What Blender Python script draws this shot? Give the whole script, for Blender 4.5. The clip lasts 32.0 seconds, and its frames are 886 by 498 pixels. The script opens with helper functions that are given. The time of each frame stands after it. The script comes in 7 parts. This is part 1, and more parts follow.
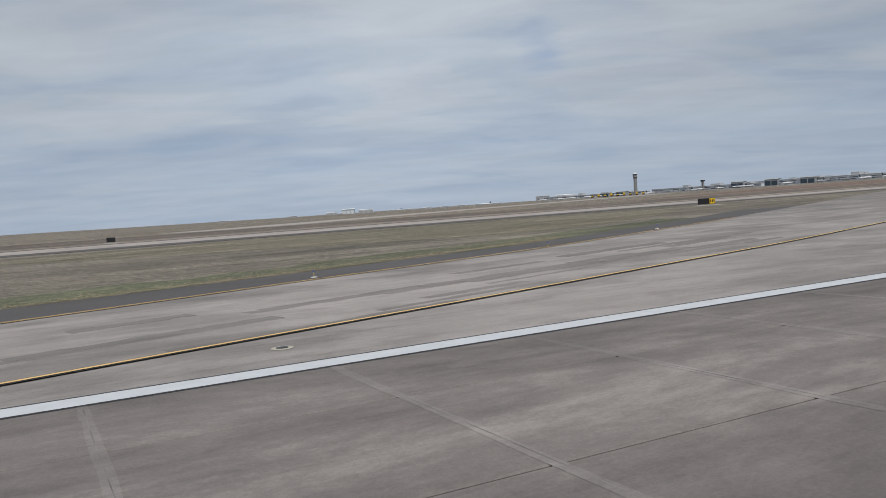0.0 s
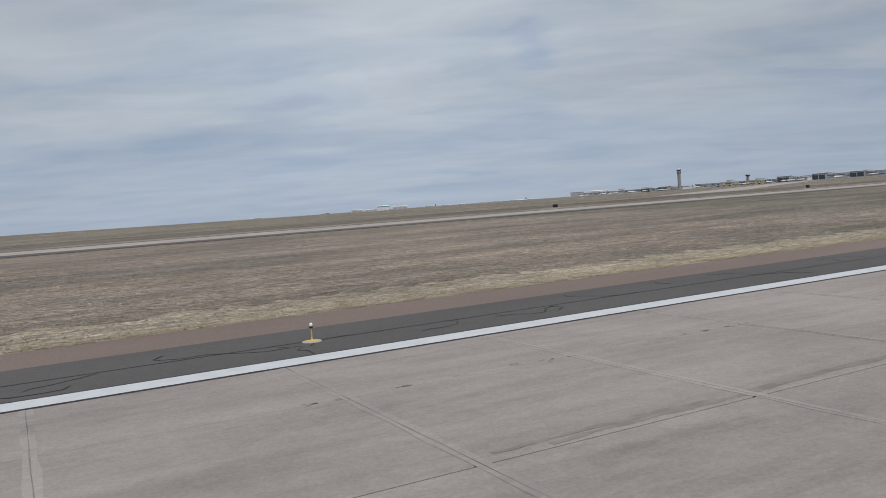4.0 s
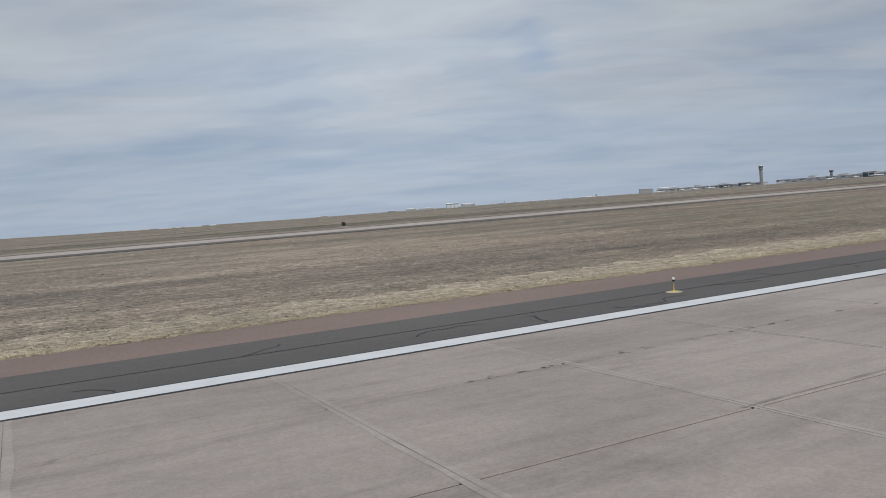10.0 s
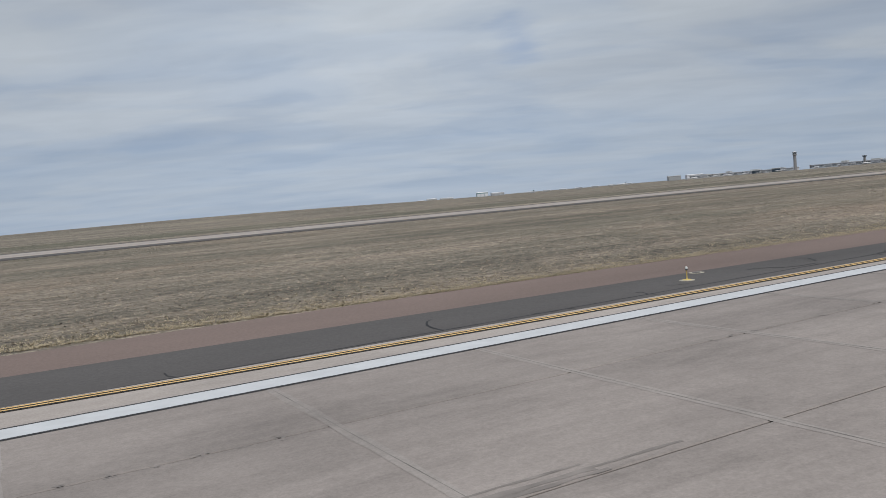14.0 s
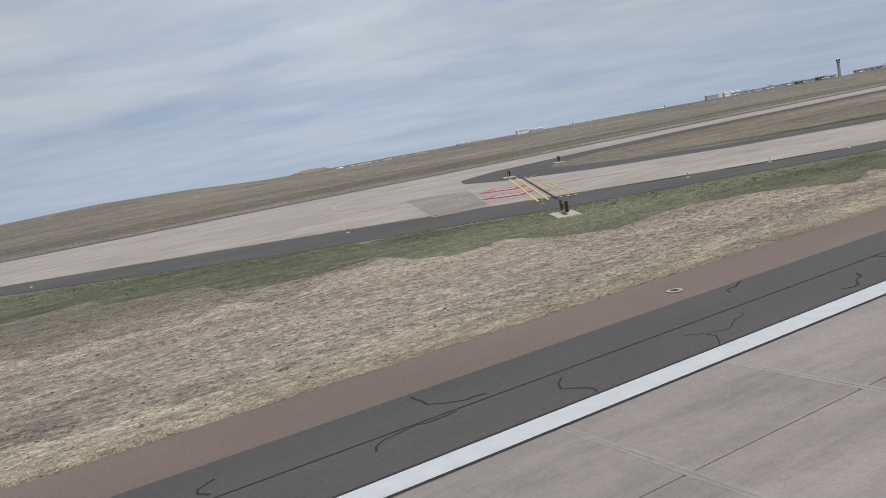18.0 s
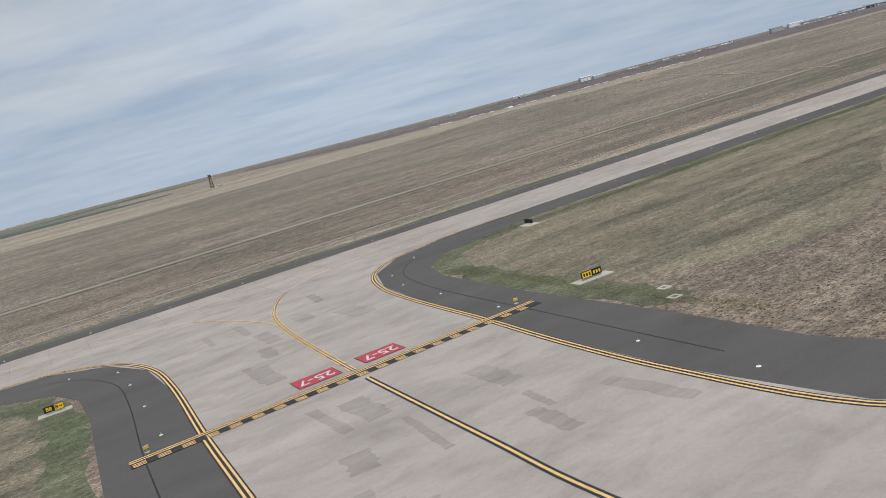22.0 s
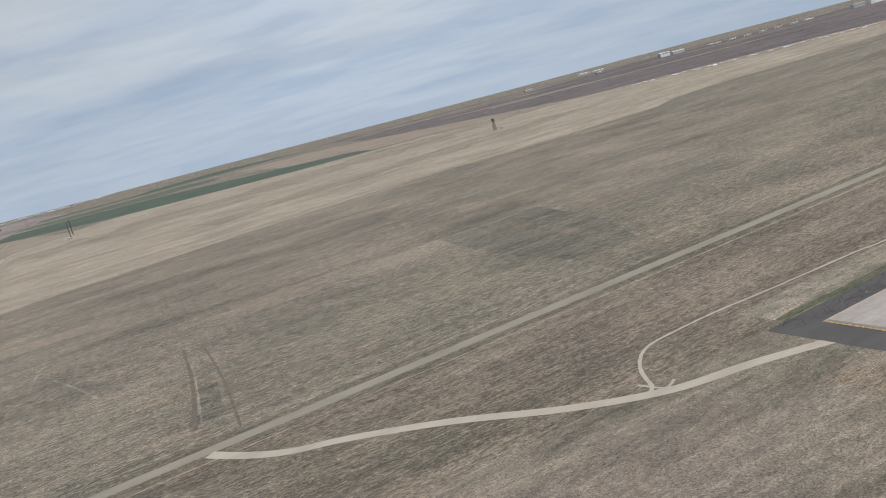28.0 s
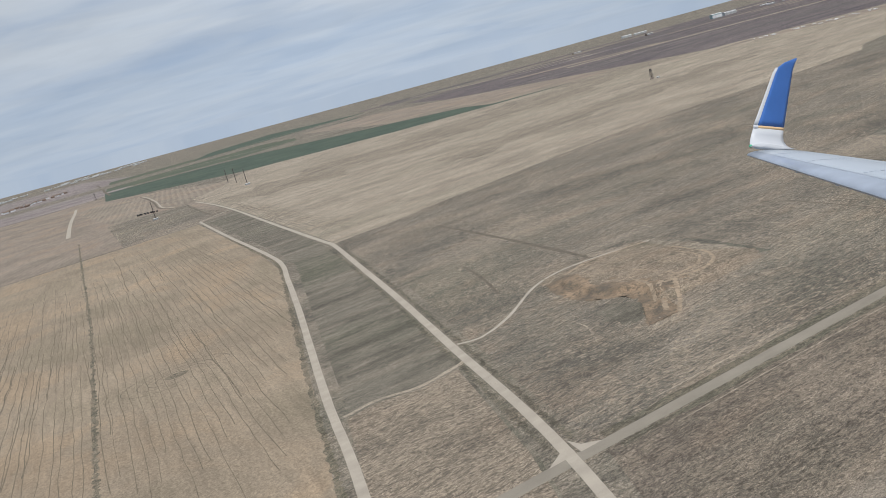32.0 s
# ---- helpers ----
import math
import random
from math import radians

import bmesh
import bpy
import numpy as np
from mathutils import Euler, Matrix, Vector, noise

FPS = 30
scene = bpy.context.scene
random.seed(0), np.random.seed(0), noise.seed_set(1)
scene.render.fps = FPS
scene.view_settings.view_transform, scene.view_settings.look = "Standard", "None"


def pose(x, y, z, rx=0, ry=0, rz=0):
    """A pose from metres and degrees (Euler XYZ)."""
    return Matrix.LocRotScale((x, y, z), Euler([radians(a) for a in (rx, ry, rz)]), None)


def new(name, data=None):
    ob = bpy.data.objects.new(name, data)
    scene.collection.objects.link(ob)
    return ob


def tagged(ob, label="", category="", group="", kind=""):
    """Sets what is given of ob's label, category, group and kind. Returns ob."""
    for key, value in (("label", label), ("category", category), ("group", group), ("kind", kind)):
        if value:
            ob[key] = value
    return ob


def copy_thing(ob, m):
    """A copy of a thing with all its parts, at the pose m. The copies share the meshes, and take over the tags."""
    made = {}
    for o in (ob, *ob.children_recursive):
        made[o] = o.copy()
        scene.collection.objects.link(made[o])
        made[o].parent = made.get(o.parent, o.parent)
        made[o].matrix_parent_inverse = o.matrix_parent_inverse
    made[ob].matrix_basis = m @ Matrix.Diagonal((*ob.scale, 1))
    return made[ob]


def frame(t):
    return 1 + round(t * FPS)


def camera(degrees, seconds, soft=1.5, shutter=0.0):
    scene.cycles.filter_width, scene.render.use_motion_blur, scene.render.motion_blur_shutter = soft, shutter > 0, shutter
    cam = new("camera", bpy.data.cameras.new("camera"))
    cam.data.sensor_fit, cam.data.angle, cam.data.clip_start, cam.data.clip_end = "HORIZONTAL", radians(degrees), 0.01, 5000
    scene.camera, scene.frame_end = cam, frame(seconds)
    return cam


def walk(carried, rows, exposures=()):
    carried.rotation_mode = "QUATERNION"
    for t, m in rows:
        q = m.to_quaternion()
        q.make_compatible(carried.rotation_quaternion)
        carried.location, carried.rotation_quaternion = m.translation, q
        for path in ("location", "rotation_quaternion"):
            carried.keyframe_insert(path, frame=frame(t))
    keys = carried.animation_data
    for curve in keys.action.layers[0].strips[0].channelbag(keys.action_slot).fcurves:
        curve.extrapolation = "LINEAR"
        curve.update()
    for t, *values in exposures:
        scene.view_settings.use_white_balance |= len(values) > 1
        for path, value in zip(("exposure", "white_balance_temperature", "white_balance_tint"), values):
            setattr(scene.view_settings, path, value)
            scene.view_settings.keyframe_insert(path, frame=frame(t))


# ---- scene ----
# Plan metres are drawn at S scene metres each, so that the take-off run keeps to the camera's pace limit.
S = 0.445

cam = camera(57.65, 32.0, soft=0.55)

# seconds, x, y, z (plan metres), yaw, pitch, roll
PATH = [
    (0, 154.65, 0.005, 3.786, -27.936, -3.191, 3.701),
    (1, 101.62, 0.220, 3.738, -27.153, -3.837, 3.585),
    (2, 46.59, 0.325, 3.668, -27.501, -3.729, 3.648),
    (2.5, 18.41, 0.138, 3.698, -28.037, -3.605, 3.776),
    (4.5, -100.11, -0.462, 3.762, -28.787, -3.202, 4.045),
    (5, -130.38, -0.375, 3.785, -29.541, -3.216, 4.018),
    (6, -192.21, -0.333, 3.751, -27.678, -2.993, 3.917),
    (7, -255.45, -0.257, 3.792, -27.826, -3.136, 3.939),
    (8, -320.26, -0.176, 3.803, -27.035, -3.413, 3.862),
    (9, -386.63, -0.048, 3.812, -27.444, -3.174, 4.029),
    (10, -454.50, -0.119, 3.766, -28.266, -3.122, 4.128),
    (11, -523.97, -0.296, 3.771, -29.363, -3.097, 4.289),
    (12, -594.95, -0.354, 3.843, -29.675, -2.882, 4.126),
    (13, -667.13, -0.004, 3.917, -29.453, -2.805, 4.408),
    (14, -740.56, 0.514, 4.074, -29.404, -3.720, 4.757),
    (14.5, -778.11, 0.518, 4.321, -28.876, -4.070, 5.527),
    (16.5, -930.98, 1.179, 5.556, -30.414, -5.864, 8.532),
    (17, -969.86, 1.711, 5.931, -30.164, -6.242, 9.223),
    (17.5, -1009.16, 2.349, 6.478, -30.445, -7.117, 9.564),
    (18, -1048.37, 3.226, 7.040, -29.887, -7.407, 10.117),
    (19, -1127.75, 4.644, 9.158, -29.670, -7.179, 10.334),
    (20, -1208.34, 6.652, 12.033, -29.481, -8.327, 11.612),
    (21, -1290.66, 9.028, 16.699, -28.579, -9.181, 13.340),
    (21.5, -1332.27, 10.296, 19.776, -28.532, -9.218, 13.914),
    (22, -1374.11, 11.604, 23.032, -28.724, -9.723, 14.344),
    (22.5, -1416.16, 12.967, 26.623, -27.928, -10.310, 14.323),
    (23, -1458.04, 14.393, 30.369, -27.096, -10.368, 13.808),
    (24, -1540.86, 17.485, 38.277, -27.584, -8.307, 14.351),
    (25, -1622.89, 21.439, 47.342, -28.563, -8.403, 14.636),
    (26, -1705.04, 25.887, 56.174, -28.893, -9.970, 13.757),
    (26.5, -1746.31, 28.249, 60.958, -28.258, -11.009, 13.295),
    (28.5, -1913.40, 38.893, 81.753, -28.122, -10.500, 14.555),
    (29, -1955.94, 41.671, 87.824, -28.259, -11.028, 14.230),
    (29.5, -1998.38, 44.452, 94.181, -27.727, -12.068, 14.616),
    (30, -2040.88, 47.241, 100.682, -29.073, -12.408, 14.279),
    (31, -2126.57, 52.858, 113.689, -28.633, -12.997, 14.545),
    (31.5, -2169.43, 55.682, 120.565, -27.812, -13.022, 14.821),
    (32, -2212.28, 58.495, 127.260, -27.873, -12.775, 14.768),
]
walk(cam, [(t, pose(x * S, y * S, z * S, 90 + pitch, roll, yaw)) for t, x, y, z, yaw, pitch, roll in PATH],
     [(0.0, -0.07), (5.0, -0.09), (14.0, -0.06), (17.0, -0.16), (18.0, 0.02), (24.0, 0.10), (32.0, 0.12)])

# ---- light ----
SUN_EL, SUN_AZ = radians(62), radians(197)   # azimuth clockwise from +y


def build_world():
    w = bpy.data.worlds.new("sky")
    scene.world = w
    w.use_nodes = True
    nt = w.node_tree
    nt.nodes.clear()
    N, L = nt.nodes.new, nt.links.new
    out, bg = N("ShaderNodeOutputWorld"), N("ShaderNodeBackground")
    sky = N("ShaderNodeTexSky")
    sky.sky_type, sky.sun_disc = "NISHITA", False
    sky.sun_elevation, sky.sun_rotation = SUN_EL, SUN_AZ
    sky.altitude, sky.air_density, sky.dust_density, sky.ozone_density = 1600, 1.0, 0.6, 2.0
    tc, sep = N("ShaderNodeTexCoord"), N("ShaderNodeSeparateXYZ")
    L(tc.outputs["Generated"], sep.inputs[0])

    def op(kind, a, b=None, clamp=False):
        n = N("ShaderNodeMath")
        n.operation, n.use_clamp = kind, clamp
        for i, v in enumerate((a, b)):
            if v is None:
                continue
            if isinstance(v, (int, float)):
                n.inputs[i].default_value = v
            else:
                L(v, n.inputs[i])
        return n.outputs[0]

    up = op("MAXIMUM", sep.outputs[2], 0.0)
    k = op("ADD", up, 0.10)
    comb = N("ShaderNodeCombineXYZ")
    L(op("DIVIDE", sep.outputs[0], k), comb.inputs[0])
    L(op("DIVIDE", sep.outputs[1], k), comb.inputs[1])

    def noise_tex(scale, detail, rough, loc, rot, stretch, dist=0.0):
        m = N("ShaderNodeMapping")
        m.vector_type = "TEXTURE"
        m.inputs["Location"].default_value = loc
        m.inputs["Rotation"].default_value = (0, 0, radians(rot))
        m.inputs["Scale"].default_value = stretch
        L(comb.outputs[0], m.inputs[0])
        t = N("ShaderNodeTexNoise")
        t.inputs["Scale"].default_value, t.inputs["Detail"].default_value = scale, detail
        t.inputs["Roughness"].default_value, t.inputs["Distortion"].default_value = rough, dist
        L(m.outputs[0], t.inputs["Vector"])
        return t.outputs["Fac"]

    def ramp(v, stops):
        r = N("ShaderNodeValToRGB")
        r.color_ramp.interpolation = "EASE"
        while len(r.color_ramp.elements) < len(stops):
            r.color_ramp.elements.new(0.5)
        for e, (p, c) in zip(r.color_ramp.elements, stops):
            e.position, e.color = p, (*c, 1) if isinstance(c, tuple) else (c, c, c, 1)
        L(v, r.inputs[0])
        return r.outputs[0]

    def mix(f, a, b, mode="MIX"):
        m = N("ShaderNodeMix")
        m.data_type, m.blend_type = "RGBA", mode
        for sock, v in ((m.inputs[0], f), (m.inputs[6], a), (m.inputs[7], b)):
            if isinstance(v, tuple):
                sock.default_value = (*v, 1)
            elif isinstance(v, (int, float)):
                sock.default_value = v
            else:
                L(v, sock)
        return m.outputs[2]

    # soft layers of cloud, drawn out across the view
    veil = noise_tex(0.62, 4, 0.5, (3.1, 1.7, 0), -28, (1.9, 0.95, 1), 0.25)
    streak = noise_tex(1.25, 5, 0.48, (0.4, 5.2, 0), -20, (1.5, 1.15, 1), 0.5)
    fibre = noise_tex(3.6, 5, 0.55, (7.0, 2.0, 0), -36, (1.9, 1.1, 1), 0.4)
    cover = op("ADD", op("MULTIPLY", veil, 0.60), op("ADD", op("MULTIPLY", streak, 0.30), op("MULTIPLY", fibre, 0.10)))
    mask = ramp(cover, ((0.34, 0.68), (0.45, 0.90), (0.54, 1.0)))
    # one ragged gap of blue between the layers
    gap = N("ShaderNodeVectorMath")
    gap.operation = "DISTANCE"
    L(tc.outputs["Generated"], gap.inputs[0])
    gap.inputs[1].default_value = (0.576, 0.799, 0.172)
    near = op("ADD", gap.outputs["Value"], op("MULTIPLY", op("SUBTRACT", streak, 0.5), 0.22))
    mask = op("MULTIPLY", mask, ramp(near, ((0.004, 0.60), (0.040, 1.0))))
    low = ramp(up, ((0.0, 0.42), (0.05, 0.62), (0.13, 0.92), (0.22, 1.0)))
    mask = op("MULTIPLY", mask, low)
    shade = ramp(streak, ((0.34, (4.85, 5.70, 6.90)), (0.46, (5.62, 6.36, 7.32)), (0.60, (6.22, 6.84, 7.56))))
    shade = mix(1.0, shade, ramp(veil, ((0.38, 0.90), (0.50, 0.99), (0.62, 1.04))), "MULTIPLY")
    shade = mix(0.6, shade, ramp(fibre, ((0.36, 0.95), (0.62, 1.04))), "MULTIPLY")
    # sideways dimming put into the cloud colour: slight towards -x, strongest towards +x
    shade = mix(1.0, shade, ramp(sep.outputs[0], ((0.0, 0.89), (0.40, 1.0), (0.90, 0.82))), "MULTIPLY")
    clear = mix(1.0, mix(1.0, sky.outputs[0], (0.84, 0.93, 1.09), "MULTIPLY"), ramp(up, ((0.0, (0.60, 0.68, 0.86)), (0.10, (0.76, 0.83, 0.94)), (0.26, (1.0, 1.0, 1.0)))), "MULTIPLY")
    clear = mix(ramp(up, ((0.0, 0.95), (0.10, 0.62), (0.24, 0.0))), clear, (4.35, 5.35, 6.85))
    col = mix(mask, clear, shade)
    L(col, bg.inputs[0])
    bg.inputs[1].default_value = 0.085
    L(bg.outputs[0], out.inputs[0])


build_world()
sun = new("sun", bpy.data.lights.new("sun", "SUN"))
sun.data.energy, sun.data.angle, sun.data.color = 2.6, radians(1.6), (1.0, 0.962, 0.925)
sun_dir = Vector((math.sin(SUN_AZ) * math.cos(SUN_EL), math.cos(SUN_AZ) * math.cos(SUN_EL), math.sin(SUN_EL)))
sun.matrix_world = Matrix.Translation((0, -50, 300)) @ sun_dir.to_track_quat("Z", "Y").to_matrix().to_4x4()


# ---- materials ----
class Nodes:
    """Short hands for one node material."""

    def __init__(self, name, rough=0.9, metal=0.0):
        self.mat = bpy.data.materials.new(name)
        self.mat.use_nodes = True
        self.nt = self.mat.node_tree
        self.bsdf = self.nt.nodes["Principled BSDF"]
        self.bsdf.inputs["Roughness"].default_value = rough
        self.bsdf.inputs["Metallic"].default_value = metal
        self.bsdf.inputs["Specular IOR Level"].default_value = 0.25
        geo = self.nt.nodes.new("ShaderNodeNewGeometry")
        self.geo = geo
        m = self.nt.nodes.new("ShaderNodeVectorMath")
        m.operation = "SCALE"
        m.inputs["Scale"].default_value = 1 / S
        self.link(geo.outputs["Position"], m.inputs[0])
        self.pos = m.outputs[0]

    def link(self, a, b):
        self.nt.links.new(a, b)

    def put(self, sock, v):
        if isinstance(v, tuple):
            sock.default_value = (*v, 1) if len(v) == 3 and sock.type == "RGBA" else v
        elif isinstance(v, (int, float)):
            sock.default_value = v
        else:
            self.link(v, sock)

    def noise(self, scale, stretch=(1, 1, 1), detail=4, rough=0.55, rot=0.0, dist=0.0, loc=(0, 0, 0)):
        m = self.nt.nodes.new("ShaderNodeMapping")
        m.inputs["Scale"].default_value = stretch
        m.inputs["Rotation"].default_value = (0, 0, radians(rot))
        m.inputs["Location"].default_value = loc
        self.link(self.pos, m.inputs[0])
        t = self.nt.nodes.new("ShaderNodeTexNoise")
        t.inputs["Scale"].default_value, t.inputs["Detail"].default_value = scale, detail
        t.inputs["Roughness"].default_value, t.inputs["Distortion"].default_value = rough, dist
        self.link(m.outputs[0], t.inputs["Vector"])
        return t.outputs["Fac"]

    def cells(self, scale, stretch=(1, 1, 1), feature="F1", rnd=1.0):
        m = self.nt.nodes.new("ShaderNodeMapping")
        m.inputs["Scale"].default_value = stretch
        self.link(self.pos, m.inputs[0])
        t = self.nt.nodes.new("ShaderNodeTexVoronoi")
        t.feature = feature
        t.inputs["Scale"].default_value, t.inputs["Randomness"].default_value = scale, rnd
        self.link(m.outputs[0], t.inputs["Vector"])
        return t.outputs["Distance"]

    def wave(self, scale, rot=0.0, dist=2.0):
        m = self.nt.nodes.new("ShaderNodeMapping")
        m.inputs["Rotation"].default_value = (0, 0, radians(rot))
        self.link(self.pos, m.inputs[0])
        t = self.nt.nodes.new("ShaderNodeTexWave")
        t.inputs["Scale"].default_value, t.inputs["Distortion"].default_value = scale, dist
        t.inputs["Detail"].default_value, t.inputs["Detail Scale"].default_value = 2, 0.3
        self.link(m.outputs[0], t.inputs["Vector"])
        return t.outputs["Fac"]

    def ramp(self, v, *stops):
        r = self.nt.nodes.new("ShaderNodeValToRGB")
        while len(r.color_ramp.elements) < len(stops):
            r.color_ramp.elements.new(0.5)
        for e, (p, c) in zip(r.color_ramp.elements, stops):
            e.position, e.color = p, (*c, 1) if isinstance(c, tuple) else (c, c, c, 1)
        self.link(v, r.inputs[0])
        return r.outputs[0]

    def mix(self, f, a, b, mode="MIX"):
        m = self.nt.nodes.new("ShaderNodeMix")
        m.data_type, m.blend_type = "RGBA", mode
        self.put(m.inputs[0], f)
        self.put(m.inputs[6], a)
        self.put(m.inputs[7], b)
        return m.outputs[2]

    def math(self, kind, a, b=0.0):
        m = self.nt.nodes.new("ShaderNodeMath")
        m.operation = kind
        self.put(m.inputs[0], a)
        self.put(m.inputs[1], b)
        return m.outputs[0]

    def color(self, c):
        self.put(self.bsdf.inputs["Base Color"], c)
        return self

    def bump(self, h, strength, dist):
        b = self.nt.nodes.new("ShaderNodeBump")
        b.inputs["Strength"].default_value, b.inputs["Distance"].default_value = strength, dist * S
        self.link(h, b.inputs["Height"])
        self.link(b.outputs[0], self.bsdf.inputs["Normal"])
        return self

    def object_random(self):
        return self.nt.nodes.new("ShaderNodeObjectInfo").outputs["Random"]

    def island_random(self):
        return self.geo.outputs["Random Per Island"]


def plain(name, col, rough=0.6, metal=0.0, wear=0.12, scale=1.2):
    n = Nodes(name, rough, metal)
    d = n.noise(scale, detail=5)
    lo, hi = tuple(c * (1 - wear) for c in col), tuple(min(1, c * (1 + wear)) for c in col)
    return n.color(n.ramp(d, (0.3, lo), (0.7, hi))).mat


def concrete(name, base, streaks=0.5, rnd="object", tint=0.05, rubber=None):
    n = Nodes(name, 0.85)
    big = n.noise(0.05, (1, 2.2, 1), 5)
    fine = n.noise(3.0, detail=6, rough=0.7)
    blot = n.noise(0.32, (0.55, 1.0, 1), 5, 0.6, dist=0.4)
    tyre = n.noise(0.17, (0.5, 2.4, 1), 9, 0.75, dist=0.2)
    c = n.ramp(big, (0.32, tuple(v * 0.88 for v in base)), (0.68, tuple(v * 1.10 for v in base)))
    c = n.mix(1.0, c, n.ramp(blot, (0.36, 0.88), (0.55, 1.03)), "MULTIPLY")
    c = n.mix(1.0, c, n.ramp(fine, (0.3, 0.93), (0.7, 1.06)), "MULTIPLY")
    c = n.mix(streaks, c, n.ramp(tyre, (0.34, 0.66), (0.47, 1.0), (0.75, 1.06)), "MULTIPLY")
    line = n.noise(1.6, (0.07, 1.0, 1), 5, 0.65, dist=0.1)
    c = n.mix(streaks, c, n.ramp(line, (0.34, 0.84), (0.50, 1.0), (0.66, 1.08)), "MULTIPLY")
    grit = n.noise(14.0, detail=3, rough=0.8)
    c = n.mix(1.0, c, n.ramp(grit, (0.34, 0.90), (0.66, 1.10)), "MULTIPLY")
    smear = n.noise(0.5, (0.5, 2.2, 1), 6, 0.7, dist=0.3)
    c = n.mix(streaks * 0.8, c, n.ramp(smear, (0.32, 0.80), (0.42, 1.0)), "MULTIPLY")
    if rubber:
        # tyre rubber laid down along the run, thinning out past the last exit
        sep = n.nt.nodes.new("ShaderNodeSeparateXYZ")
        n.link(n.pos, sep.inputs[0])
        grain = n.noise(0.10, (0.7, 1.4, 1), 9, 0.70, dist=0.3, loc=(5, 9, 0))
        reach = n.math("ADD", n.math("MULTIPLY", sep.outputs[0], 1 / rubber[1]), rubber[0])
        k = n.math("ADD", n.math("MULTIPLY", n.math("SUBTRACT", grain, 0.5), 3.0), reach)
        c = n.mix(1.0, c, n.ramp(k, (0.15, 1.0), (0.42, 1 - 0.55 * rubber[2]), (0.9, 1 - rubber[2])), "MULTIPLY")
    r = n.object_random() if rnd == "object" else n.island_random()
    c = n.mix(1.0, c, n.ramp(r, (0.0, 1 - tint), (1.0, 1 + tint)), "MULTIPLY")
    return n.color(c).bump(fine, 0.25, 0.02).mat


def asphalt(name, base, wear=0.14):
    n = Nodes(name, 0.9)
    big = n.noise(0.09, (0.6, 1.6, 1), 5)
    fine = n.noise(9.0, detail=4, rough=0.7)
    c = n.ramp(big, (0.3, tuple(v * (1 - wear) for v in base)), (0.7, tuple(v * (1 + wear) for v in base)))
    c = n.mix(1.0, c, n.ramp(fine, (0.3, 0.86), (0.7, 1.14)), "MULTIPLY")
    return n.color(c).bump(fine, 0.4, 0.015).mat


